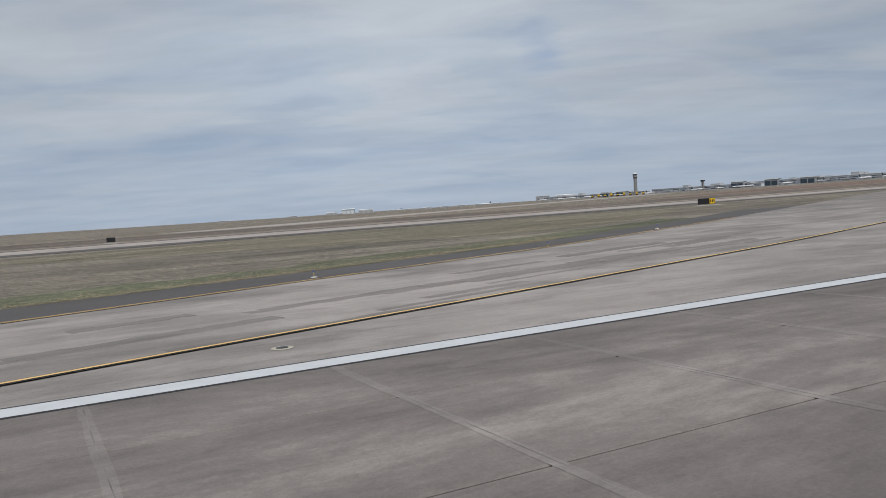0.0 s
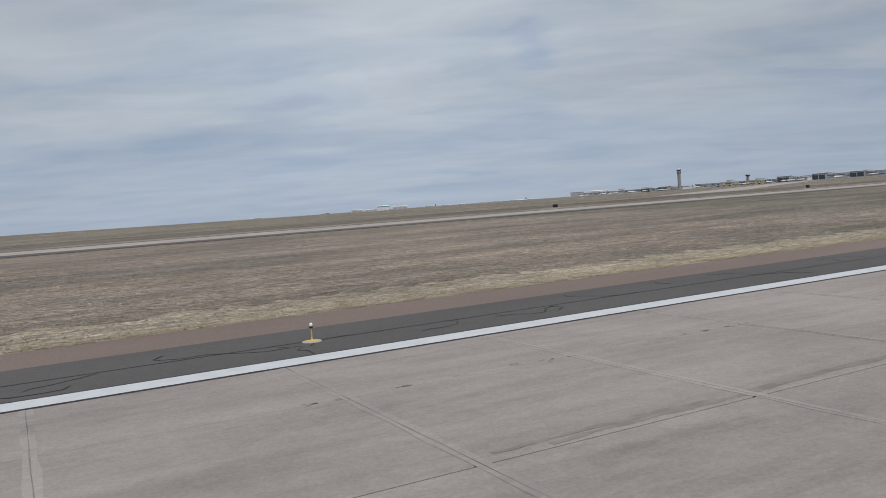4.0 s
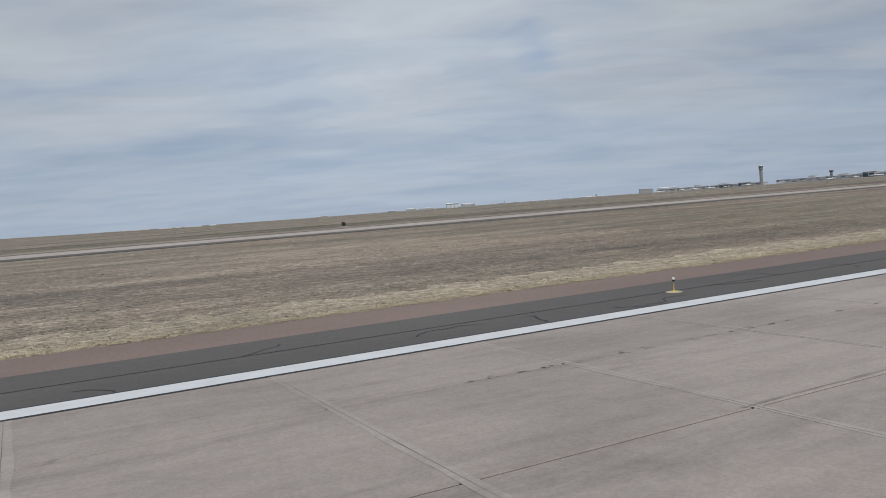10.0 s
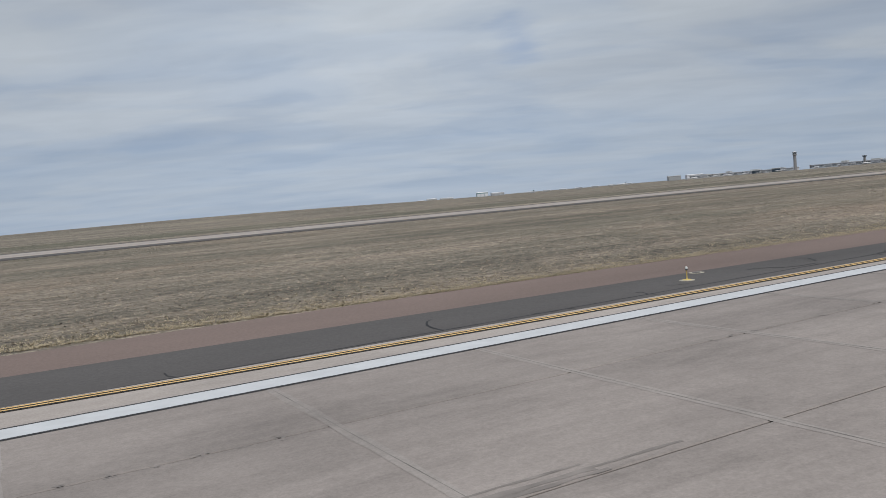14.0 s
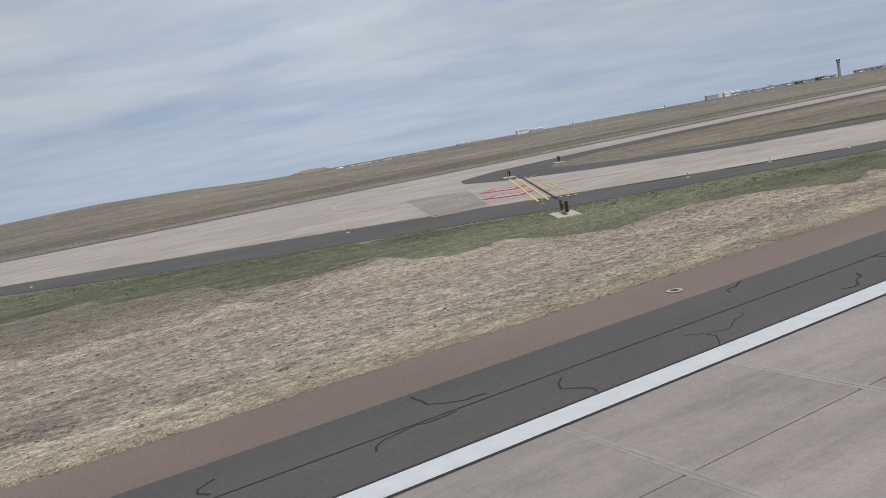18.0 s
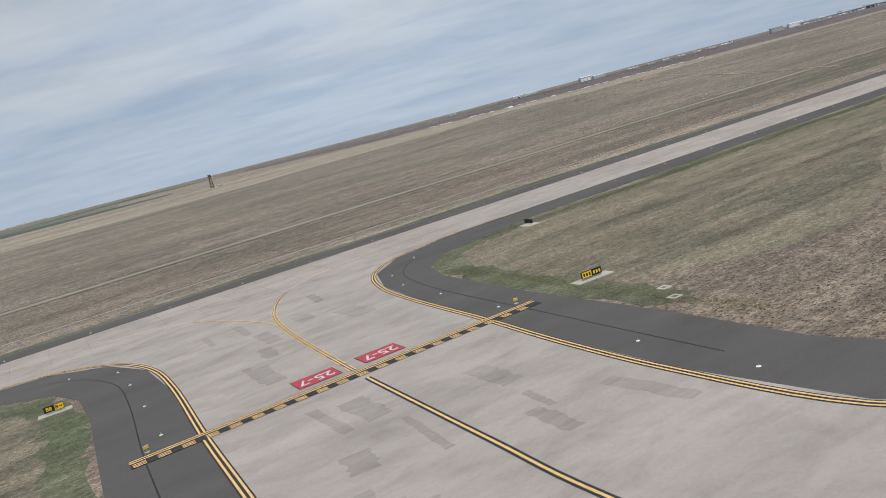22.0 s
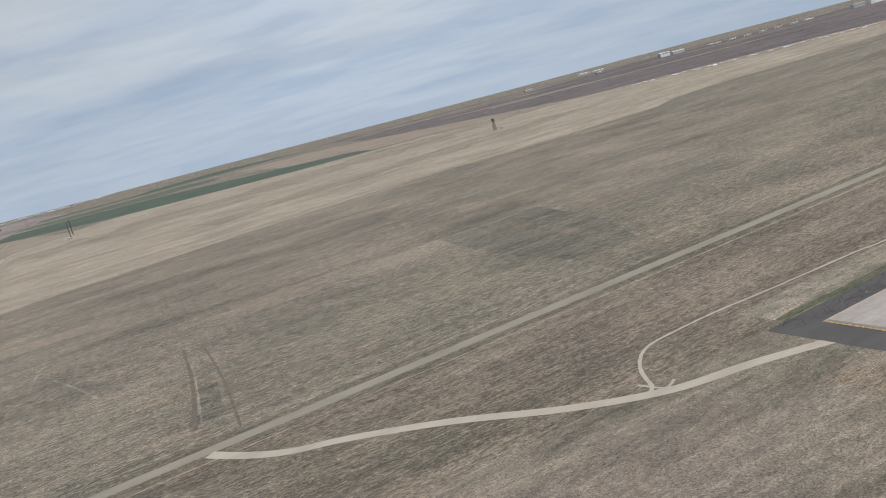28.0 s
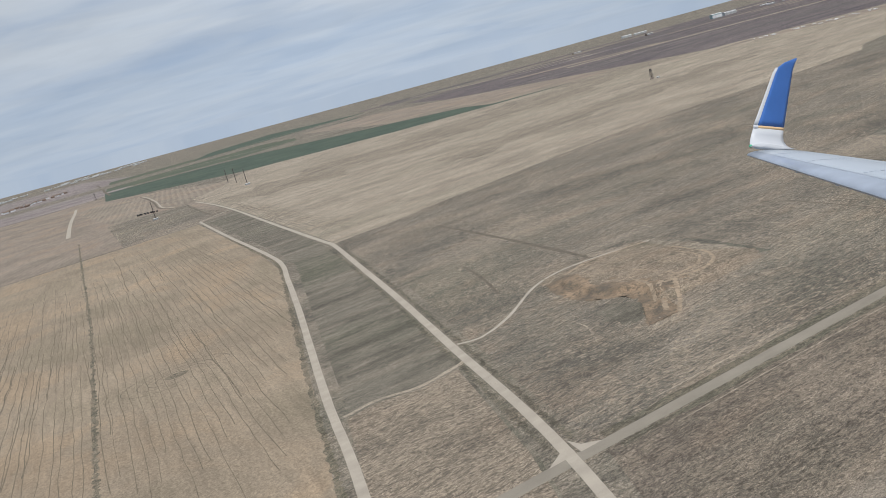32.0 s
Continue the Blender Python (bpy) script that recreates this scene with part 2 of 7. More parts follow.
def prairie(name, dark, mid, tan, green, scale=1.0, clumps=0.5, dirx=0.0, tan_at=0.56, green_at=0.60, spots=0.6, streaks=0.7, long=1.0, rusty=0.30, far=0.0, rows=0.5, dot=0.0):
    n = Nodes(name, 0.95)
    huge = n.noise(0.0035 * scale, (0.7, 1.5, 1), 5, 0.55, dirx, 0.5)
    patch = n.noise(0.016 * scale, (0.6, 1.6, 1), 6, 0.62, dirx, 0.5)
    streak = n.noise(0.045 * scale, (0.8 - 0.35 * long, 1.1 + 0.4 * long, 1), 7, 0.68, dirx, 0.5)
    blotch = n.noise(0.19, (0.75, 1.2, 1), 6, 0.72)
    tuft = n.noise(1.8, (0.75, 1.2, 1), 5, 0.75)
    mid_n = n.noise(0.6 + 0.5 * far, (0.8 - 0.2 * long, 1.2, 1), 5, 0.75)
    fine = n.noise(6.5, (0.8, 1.2, 1), 5, 0.8)
    c = n.ramp(patch, (0.38, tuple(v * 0.88 for v in dark)), (0.60, tuple(v * 1.06 for v in mid)))
    c = n.mix(n.ramp(huge, (green_at - 0.10, 0.0), (green_at + 0.10, 0.65)), c, green)
    c = n.mix(n.ramp(streak, (tan_at - 0.10, 0.0), (tan_at + 0.10, streaks)), c, tan)
    rust = n.noise(0.028, (0.6, 1.5, 1), 6, 0.65, loc=(13, 60, 0))
    c = n.mix(n.ramp(rust, (0.50, 0.0), (0.70, rusty)), c, tuple(a * b for a, b in zip(tan, (0.98, 0.86, 0.80))))
    c = n.mix(n.ramp(blotch, (0.48, 0.0), (0.64, 0.22)), c, tan)
    c = n.mix(1.0, c, n.ramp(blotch, (0.32, 0.88), (0.48, 1.0), (0.64, 1.08)), "MULTIPLY")
    c = n.mix(1.0, c, n.ramp(mid_n, (0.38, 0.82 - 0.32 * far), (0.50, 1.0), (0.62, 1.18 + 0.40 * far)), "MULTIPLY")
    if far:
        # flecks of pale straw and dark scrub, gathered in loose areas
        area = n.noise(0.013, (0.8, 1.3, 1), 6, 0.6, loc=(21, 5, 0), dist=0.4)
        fleck = n.noise(0.60, (0.42, 1.4, 1), 3, 0.65, loc=(2, 31, 0))
        scrub = n.noise(0.45, (0.42, 1.4, 1), 3, 0.65, loc=(17, 3, 0))
        k = n.math("ADD", fleck, n.math("MULTIPLY", n.math("SUBTRACT", area, 0.5), 0.42))
        c = n.mix(n.math("MULTIPLY", n.ramp(k, (0.53, 0.0), (0.60, 1.0)), 0.75 * far), c, tuple(v * 1.12 for v in tan))
        k = n.math("SUBTRACT", scrub, n.math("MULTIPLY", n.math("SUBTRACT", area, 0.5), 0.25))
        c = n.mix(n.math("MULTIPLY", n.ramp(k, (0.53, 0.0), (0.60, 1.0)), 0.70 * far), c, tuple(v * 0.62 for v in dark))
    # mowing rows along the airfield
    swath = n.noise(0.16, (0.03, 1.0, 1), 4, 0.6, dist=0.1, loc=(3, 2, 0))
    row = n.noise(1.3, (0.09, 1.0, 1), 6, 0.8, dist=0.1, loc=(9, 4, 0))
    c = n.mix(rows, c, n.ramp(swath, (0.36, 0.66), (0.50, 1.0), (0.64, 1.30)), "MULTIPLY")
    c = n.mix(rows, c, n.ramp(row, (0.36, 0.76), (0.50, 1.0), (0.64, 1.22)), "MULTIPLY")
    # low hummocks at two sizes: pale lit crowns, dark gaps of painted-in shade
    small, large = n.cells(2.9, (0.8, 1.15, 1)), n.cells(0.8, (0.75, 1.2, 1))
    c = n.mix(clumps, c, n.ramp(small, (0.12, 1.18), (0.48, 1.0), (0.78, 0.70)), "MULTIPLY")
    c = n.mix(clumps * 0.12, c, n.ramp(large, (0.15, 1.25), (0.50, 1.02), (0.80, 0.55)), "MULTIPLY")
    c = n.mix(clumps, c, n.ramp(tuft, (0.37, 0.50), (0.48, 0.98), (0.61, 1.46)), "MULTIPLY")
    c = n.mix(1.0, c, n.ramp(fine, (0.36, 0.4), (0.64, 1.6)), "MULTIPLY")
    dots = n.cells(2.1, (0.8, 1.2, 1))
    where = n.noise(0.045, (0.6, 1.2, 1), 4, 0.6, loc=(40, 7, 0))
    pick = n.noise(1.3, detail=3)
    spot = n.math("MULTIPLY", n.ramp(dots, (0.18 + dot, 1.0), (0.28 + dot, 0.0)), n.ramp(where, (0.36, 0.12 + 3 * dot), (0.52, spots)))
    spot = n.math("MULTIPLY", spot, n.ramp(pick, (0.40, 0.1), (0.50, 1.0)))
    c = n.mix(spot, c, tuple(v * 0.34 for v in dark))
    c = n.mix(1.0, c, (1.11, 1.115, 1.15), "MULTIPLY")
    return n.color(c).bump(small, 0.5, -0.12).mat


def blades(name, stops, rough=0.8):
    n = Nodes(name, rough)
    c = n.ramp(n.island_random(), *stops)
    big = n.noise(0.03, (0.5, 1.5, 1), 4)
    c = n.mix(1.0, c, n.ramp(big, (0.3, 0.8), (0.7, 1.15)), "MULTIPLY")
    return n.color(c).mat


def cropfield(name, base, lines, width, rot, amount=0.35, dist=2.0):
    n = Nodes(name, 0.95)
    w = n.wave(1 / width / 6.283 * 2, rot, dist)
    big = n.noise(0.008, (1, 1, 1), 5)
    fine = n.noise(0.8, detail=4, rough=0.7)
    c = n.ramp(big, (0.3, tuple(v * 0.86 for v in base)), (0.7, tuple(v * 1.12 for v in base)))
    c = n.mix(n.math("MULTIPLY", n.ramp(w, (0.2, 1.0), (0.7, 0.0)), amount), c, lines)
    run = n.noise(0.06, (2.4, 0.25, 1), 7, 0.7, rot, 0.4)
    c = n.mix(1.0, c, n.ramp(run, (0.34, 0.88), (0.50, 1.0), (0.66, 1.08)), "MULTIPLY")
    tint = n.noise(0.011, (1.0, 0.8, 1), 6, 0.6, rot, 0.6, loc=(8, 3, 0))
    c = n.mix(1.0, c, n.ramp(tint, (0.36, (0.84, 0.86, 0.84)), (0.50, (1.0, 1.0, 1.0)), (0.62, (1.12, 1.06, 1.0))), "MULTIPLY")
    straw = n.noise(0.5, (1.5, 0.7, 1), 9, 0.84, rot, loc=(4, 9, 0))
    c = n.mix(1.0, c, n.ramp(straw, (0.38, 0.80), (0.50, 1.0), (0.62, 1.18)), "MULTIPLY")
    mid = n.noise(0.22, (1.4, 0.6, 1), 6, 0.75, rot)
    c = n.mix(1.0, c, n.ramp(mid, (0.34, 0.88), (0.66, 1.10)), "MULTIPLY")
    c = n.mix(0.8, c, n.ramp(fine, (0.34, 0.72), (0.66, 1.25)), "MULTIPLY")
    return n.color(c).bump(fine, 0.4, 0.1).mat


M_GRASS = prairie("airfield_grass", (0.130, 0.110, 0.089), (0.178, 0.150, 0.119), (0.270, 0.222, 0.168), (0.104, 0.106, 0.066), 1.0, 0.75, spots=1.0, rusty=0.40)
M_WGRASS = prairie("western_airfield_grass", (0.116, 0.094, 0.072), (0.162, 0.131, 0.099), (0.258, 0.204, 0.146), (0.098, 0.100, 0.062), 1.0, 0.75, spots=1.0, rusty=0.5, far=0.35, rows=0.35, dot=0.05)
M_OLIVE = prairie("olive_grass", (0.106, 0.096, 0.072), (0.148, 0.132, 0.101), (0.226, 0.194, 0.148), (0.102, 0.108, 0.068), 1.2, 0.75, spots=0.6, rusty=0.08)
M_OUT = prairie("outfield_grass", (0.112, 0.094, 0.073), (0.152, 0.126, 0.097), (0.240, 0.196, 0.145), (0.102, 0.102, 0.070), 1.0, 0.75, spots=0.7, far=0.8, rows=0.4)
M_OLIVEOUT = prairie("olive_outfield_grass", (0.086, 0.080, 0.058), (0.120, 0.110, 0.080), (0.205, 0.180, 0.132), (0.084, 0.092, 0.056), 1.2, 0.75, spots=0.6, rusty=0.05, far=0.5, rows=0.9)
M_BAND = prairie("pale_band_grass", (0.150, 0.130, 0.102), (0.235, 0.200, 0.155), (0.330, 0.278, 0.210), (0.150, 0.146, 0.098), 1.5, 0.8, spots=0.95)
M_PLAIN = prairie("prairie_plain", (0.127, 0.113, 0.088), (0.173, 0.152, 0.115), (0.243, 0.207, 0.157), (0.112, 0.116, 0.082), 0.7, 0.7, far=0.8, rows=0.3)
M_TAN = prairie("tan_grass", (0.222, 0.190, 0.145), (0.298, 0.252, 0.190), (0.355, 0.298, 0.222), (0.212, 0.193, 0.138), 0.8, 0.5, spots=0.2, green_at=0.57, streaks=0.4, far=0.5, rows=0.28)
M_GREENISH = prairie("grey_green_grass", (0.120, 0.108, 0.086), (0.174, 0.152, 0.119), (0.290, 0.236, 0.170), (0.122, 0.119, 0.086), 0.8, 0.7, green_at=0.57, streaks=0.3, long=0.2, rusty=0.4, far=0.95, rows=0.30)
M_BENCH = prairie("bench_grass", (0.160, 0.134, 0.100), (0.212, 0.172, 0.125), (0.280, 0.222, 0.156), (0.13, 0.122, 0.084), 3.4, 0.6, spots=0.3, long=0.0, rusty=0.5, rows=0.1, far=0.7)
M_LUSH = prairie("green_grass", (0.082, 0.088, 0.052), (0.116, 0.118, 0.071), (0.180, 0.166, 0.108), (0.074, 0.092, 0.046), 3.0, 0.6, tan_at=0.64, rusty=0.0)
M_HALF = prairie("half_tan_grass", (0.170, 0.146, 0.112), (0.228, 0.192, 0.145), (0.300, 0.252, 0.185), (0.150, 0.142, 0.102), 0.9, 0.6, spots=0.3, far=0.9)
M_VERGE = prairie("verge_straw", (0.215, 0.186, 0.140), (0.295, 0.254, 0.188), (0.360, 0.306, 0.222), (0.19, 0.178, 0.105), 3.0, 0.7, spots=0.4, rusty=0.0)
M_CROP = cropfield("stubble_field", (0.300, 0.242, 0.176), (0.200, 0.164, 0.122), 6.0, 4, 0.14, 6.0)
M_CROP2 = cropfield("ploughed_field", (0.275, 0.226, 0.180), (0.200, 0.164, 0.134), 14.0, 20, 0.3)
M_GREENCROP = cropfield("winter_wheat", (0.078, 0.104, 0.078), (0.060, 0.084, 0.064), 30.0, 60, 0.3)
M_FARBROWN = prairie("far_plain", (0.165, 0.142, 0.134), (0.215, 0.184, 0.170), (0.280, 0.236, 0.205), (0.150, 0.150, 0.128), 0.25, 0.2, spots=0.0)
M_SLAB = concrete("runway_concrete", (0.283, 0.251, 0.230), 0.55)
M_SLABS = concrete("runway_concrete_rest", (0.283, 0.251, 0.230), 0.55, "island", 0.05, (0.06, 300.0, 0.52))
M_TAXI = concrete("taxiway_concrete", (0.362, 0.324, 0.294), 0.22, "island", 0.03)
M_EXIT = concrete("exit_concrete", (0.318, 0.290, 0.268), 0.5, "island", 0.03, (-0.32, 300.0, 0.42))
M_JOINTP = plain("pale_joint_filler", (0.22, 0.20, 0.18), 0.9)
M_JOINT = plain("joint_filler", (0.15, 0.14, 0.13), 0.9)
M_SEAL = concrete("joint_edge_worn", (0.312, 0.282, 0.260), 0.3, "island", 0.05, (0.06, 300.0, 0.50))
M_ASPH = asphalt("shoulder_asphalt", (0.094, 0.088, 0.085))
M_REDASPH = asphalt("reddish_shoulder", (0.185, 0.140, 0.122))
M_CRACK = plain("tar_crack", (0.025, 0.025, 0.026), 0.7)
M_WHITE = plain("white_paint", (0.53, 0.545, 0.555), 0.6, wear=0.06, scale=2.0)
M_YELLOW = plain("yellow_paint", (0.70, 0.46, 0.185), 0.6, wear=0.12, scale=2.0)
M_BLACKP = plain("black_paint", (0.035, 0.034, 0.036), 0.7)
M_REDP = plain("red_paint", (0.40, 0.055, 0.065), 0.6)
M_ROAD = asphalt("gravel_road", (0.395, 0.350, 0.288), 0.12)
M_ROADG = asphalt("grey_gravel_track", (0.262, 0.234, 0.190), 0.12)
M_SOIL = asphalt("bare_soil", (0.262, 0.200, 0.142), 0.2)
M_PAD = concrete("pad_concrete", (0.44, 0.42, 0.36), 0.1, "object", 0.02)


# ---- geometry helpers (plan metres) ----
FALL_FROM, FALL_TO, FALL_RATE = 760.0, 4600.0, 0.0054


def fall(y):
    """How far the plain has sunk at y: level on the airfield, then a long even slope down to the north."""
    return -FALL_RATE * min(max(y - FALL_FROM, 0.0), FALL_TO - FALL_FROM)


def out(x, y):
    """A place on the far western fields, allowing for the slope of the plain."""
    k = -fall(y) / 95 * min(max((200 - x) / 400, 0.0), 1.0)
    return x + (x + 1950) * k, y + (y - 40) * k


def mesh_object(name, verts, faces, mat, parent=None, label="", smooth=False):
    me = bpy.data.meshes.new(name)
    me.from_pydata([(x * S, y * S, z * S) for x, y, z in verts], [], faces)
    me.materials.append(mat)
    if smooth:
        me.polygons.foreach_set("use_smooth", [True] * len(me.polygons))
    me.update()
    ob = new(name, me)
    if parent is not None:
        ob.parent = parent
    if label:
        tagged(ob, label)
    return ob


def part(name, bm, material, parent=None, label="", smooth=False):
    """One bmesh, in plan metres, as one mesh object under a thing."""
    bm.transform(Matrix.Scale(S, 4))
    me = bpy.data.meshes.new(name)
    bm.to_mesh(me)
    bm.free()
    me.materials.append(material)
    if smooth:
        me.polygons.foreach_set("use_smooth", [True] * len(me.polygons))
    ob = new(name, me)
    if parent is not None:
        ob.parent = parent
    if label:
        tagged(ob, label)
    return ob


def base(name, x, y, z=0.0, turn=0.0):
    """An empty at a thing's foot."""
    ob = new(name)
    x, y = out(x, y)
    ob.matrix_basis = pose(x * S, y * S, (z + fall(y)) * S, 0, 0, turn)
    ob.empty_display_size = 0.3
    return ob


def box(bm, cx, cy, cz, sx, sy, sz, bevel=0.0, m=None):
    """A box by its centre and sizes."""
    r = bmesh.ops.create_cube(bm, size=1.0, matrix=(m or Matrix()) @ Matrix.Translation((cx, cy, cz)) @ Matrix.Diagonal((sx, sy, sz, 1)))
    if bevel:
        es = list({e for v in r["verts"] for e in v.link_edges})
        bmesh.ops.bevel(bm, geom=es, offset=bevel, segments=1, affect="EDGES")


def tube(bm, a, b, r0, r1=None, seg=10, caps=True):
    """A tapered rod from a to b."""
    a, b = Vector(a), Vector(b)
    d = b - a
    m = Matrix.Translation((a + b) / 2) @ d.to_track_quat("Z", "Y").to_matrix().to_4x4()
    bmesh.ops.create_cone(bm, cap_ends=caps, segments=seg, radius1=r0, radius2=r0 if r1 is None else r1, depth=d.length, matrix=m)


def lathe(bm, profile, seg=20, x=0.0, y=0.0):
    """A turned body from (radius, height) pairs."""
    rings = []
    for r, z in profile:
        rings.append([bm.verts.new((x + r * math.cos(2 * math.pi * i / seg), y + r * math.sin(2 * math.pi * i / seg), z)) for i in range(seg)])
    for a, b in zip(rings, rings[1:]):
        for i in range(seg):
            bm.faces.new((a[i], a[(i + 1) % seg], b[(i + 1) % seg], b[i]))
    bm.faces.new(rings[-1])
    bm.faces.new(list(reversed(rings[0])))


def smooth_line(pts, n=6, closed=False):
    """A Catmull-Rom line through the points."""
    p = [Vector((*q[:2], 0)) for q in pts]
    if len(p) < 3:
        return p
    out, m = [], len(p)
    for i in range(m if closed else m - 1):
        a, b, c, d = (p[(i + k) % m] if closed else p[min(max(i + k, 0), m - 1)] for k in (-1, 0, 1, 2))
        for j in range(n):
            t = j / n
            out.append(0.5 * ((2 * b) + (c - a) * t + (2 * a - 5 * b + 4 * c - d) * t * t + (3 * b - a - 3 * c + d) * t ** 3))
    if not closed:
        out.append(p[-1])
    return out


def sheet(name, pts, z, mat, depth=0.12, label="", kind="structure", n=0, parent=None, category=""):
    """A flat piece of ground or pavement with an edge, by its outline."""
    p = [(v.x, v.y) for v in smooth_line(pts, n, True)] if n else [q[:2] for q in pts]
    p = [out(*q) for q in p]
    area = sum(a[0] * b[1] - b[0] * a[1] for a, b in zip(p, p[1:] + p[:1]))
    if area < 0:
        p.reverse()
    m = len(p)
    if max(y for _, y in p) > FALL_FROM:
        bm = bmesh.new()
        bm.faces.new([bm.verts.new((x, y, 0)) for x, y in p])
        for y in (FALL_FROM, FALL_TO):
            bmesh.ops.bisect_plane(bm, geom=bm.verts[:] + bm.edges[:] + bm.faces[:], plane_co=(0, y, 0), plane_no=(0, 1, 0))
        for v in bm.verts:
            v.co.z = z + fall(v.co.y)
        return tagged(part(name, bm, mat, parent), label, category, kind=kind)
    verts = [(x, y, z) for x, y in p] + [(x, y, z - depth) for x, y in p]
    faces = [list(range(m))] + [[i, m + i, m + (i + 1) % m, (i + 1) % m] for i in range(m)]
    ob = mesh_object(name, verts, faces, mat, parent)
    return tagged(ob, label, category, kind=kind)


def ribbon(bm, pts, width, z, n=6, lift=0.0, wobble=0.0):
    """A band along a line; returns nothing, adds to bm."""
    pts = [out(*q[:2]) for q in pts]
    line = smooth_line(pts, n) if n else [Vector((*q, 0)) for q in pts]
    left, right = [], []
    for i, p in enumerate(line):
        d = (line[min(i + 1, len(line) - 1)] - line[max(i - 1, 0)]).normalized()
        s = Vector((-d.y, d.x, 0))
        w = width / 2 * (1 + wobble * (random.random() - 0.5))
        left.append(bm.verts.new((p.x + s.x * w, p.y + s.y * w, z + fall(p.y))))
        w = width / 2 * (1 + wobble * (random.random() - 0.5))
        right.append(bm.verts.new((p.x - s.x * w, p.y - s.y * w, z + fall(p.y))))
    for i in range(len(line) - 1):
        bm.faces.new((right[i], right[i + 1], left[i + 1], left[i]))


def strip(name, pts, width, z, mat, label="", n=6, kind="structure", parent=None, wobble=0.0):
    bm = bmesh.new()
    ribbon(bm, pts, width, z, n, wobble=wobble)
    ob = part(name, bm, mat, parent)
    return tagged(ob, label, kind=kind) if parent is None else ob


def bulk(name, co, faces_per, mat, parent=None, smooth=False):
    """Many small triangles from numpy arrays: co (n, 3), triangles by threes of vertices."""
    me = bpy.data.meshes.new(name)
    nv = len(co)
    me.vertices.add(nv)
    me.vertices.foreach_set("co", (co * S).astype(np.float32).ravel())
    k = faces_per
    nf = nv // k
    me.loops.add(nv)
    me.loops.foreach_set("vertex_index", np.arange(nv, dtype=np.int32))
    me.polygons.add(nf)
    me.polygons.foreach_set("loop_start", np.arange(0, nv, k, dtype=np.int32))
    me.polygons.foreach_set("loop_total", np.full(nf, k, dtype=np.int32))
    me.materials.append(mat)
    me.update(calc_edges=True)
    ob = new(name, me)
    if parent is not None:
        ob.parent = parent
    return ob


# ---- ground ----
def terrain(x, y):
    """Height of the land: level on the airfield and the fields, a low swell beyond the taxiway, hills far off."""
    d = np.hypot(x + 800, y - 500)
    swell = 8.4 * np.exp(-((x + 978) / 125) ** 2 - ((y - 600) / 125) ** 2)
    swell = swell + 3.6 * np.exp(-((x + 600) / 230) ** 2 - ((y - 610) / 130) ** 2)
    far = np.clip((d - 4600) / 5500, 0, 1)
    hills = far ** 1.1 * (-17 + 5 * np.sin(x / 1700 + 0.6) * np.sin(y / 2300 + 1.1) + 3 * np.sin(x / 610 + y / 900))
    hills = hills - FALL_RATE * np.clip(y - FALL_FROM, 0, FALL_TO - FALL_FROM)
    return swell + hills - 0.05


def build_ground():
    def axis(c, near, step, far):
        a = [c - near + i * step for i in range(int(2 * near / step) + 1)]
        s, lo, hi = step, a[0], a[-1]
        while hi < c + far:
            s *= 1.18
            lo, hi = lo - s, hi + s
            a = [lo] + a + [hi]
        return np.array(a)
    xs, ys = axis(-800, 1500, 60, 12200), axis(700, 900, 45, 12200)
    X, Y = np.meshgrid(xs, ys)
    Z = terrain(X, Y)
    nx, ny = len(xs), len(ys)
    verts = [(float(a), float(b), float(c)) for a, b, c in zip(X.ravel(), Y.ravel(), Z.ravel())]
    faces = [(j * nx + i, j * nx + i + 1, (j + 1) * nx + i + 1, (j + 1) * nx + i) for j in range(ny - 1) for i in range(nx - 1)]
    tagged(mesh_object("ground", verts, faces, M_PLAIN, smooth=True), "dry brown and olive prairie that reaches the horizon", kind="structure")


build_ground()
W_Y = 18.66          # white edge stripe
CL_Y = -1.9          # runway centre line
R_END, R_START = -1740.0, 620.0

sheet("infield_grass", [(640, 27), (640, 137), (-1712, 137), (-1740, 150), (-1740, 27)], -0.01, M_GRASS, label="sparse dry airfield grass between runway and taxiway")
sheet("outfield_grass", [(700, 179), (700, 256), (-2085, 256), (-2110, 190), (-1722, 179)], -0.01, M_OUT, label="dry olive and tan grass beyond the taxiway")
sheet("south_grass", [(640, -32), (640, -260), (-2300, -260), (-2300, 190), (-2112, 190), (-1722, 179), (-1722, 100), (-1742, 27), (-1760, -32)], -0.012, M_GRASS, label="dry airfield grass round the runway's far end")

sheet("west_infield", [(-1180, 27), (-1215, 44), (-1170, 60), (-1225, 78), (-1190, 96), (-1235, 112), (-1205, 137), (-1712, 137), (-1740, 150), (-1740, 27)], -0.0085, M_WGRASS, 0.004, "brown airfield grass dotted with dark tufts")
# shoulders: reddish outer strip, then dark asphalt, then the concrete in the middle
sheet("red_shoulder_north", [(72, 24.2), (72, 31.9), (62, 31.3), (52, 30.1), (26, 28.3), (0, 27.78), (-640, 27.78), (-760, 31.5), (-900, 27.9), (-1300, 27.78), (-1316, 33), (-1328, 46), (-1375, 46), (-1385, 33), (-1400, 27.78), (R_END, 27.78), (R_END, 15), (72, 15)], 0.02, M_REDASPH, label="reddish brown asphalt outer shoulder strip")
sheet("red_shoulder_south", [(R_START, -28.0), (R_START, -31.6), (R_END, -31.6), (R_END, -20), (R_START, -20)], 0.02, M_REDASPH, label="reddish brown asphalt outer shoulder strip")
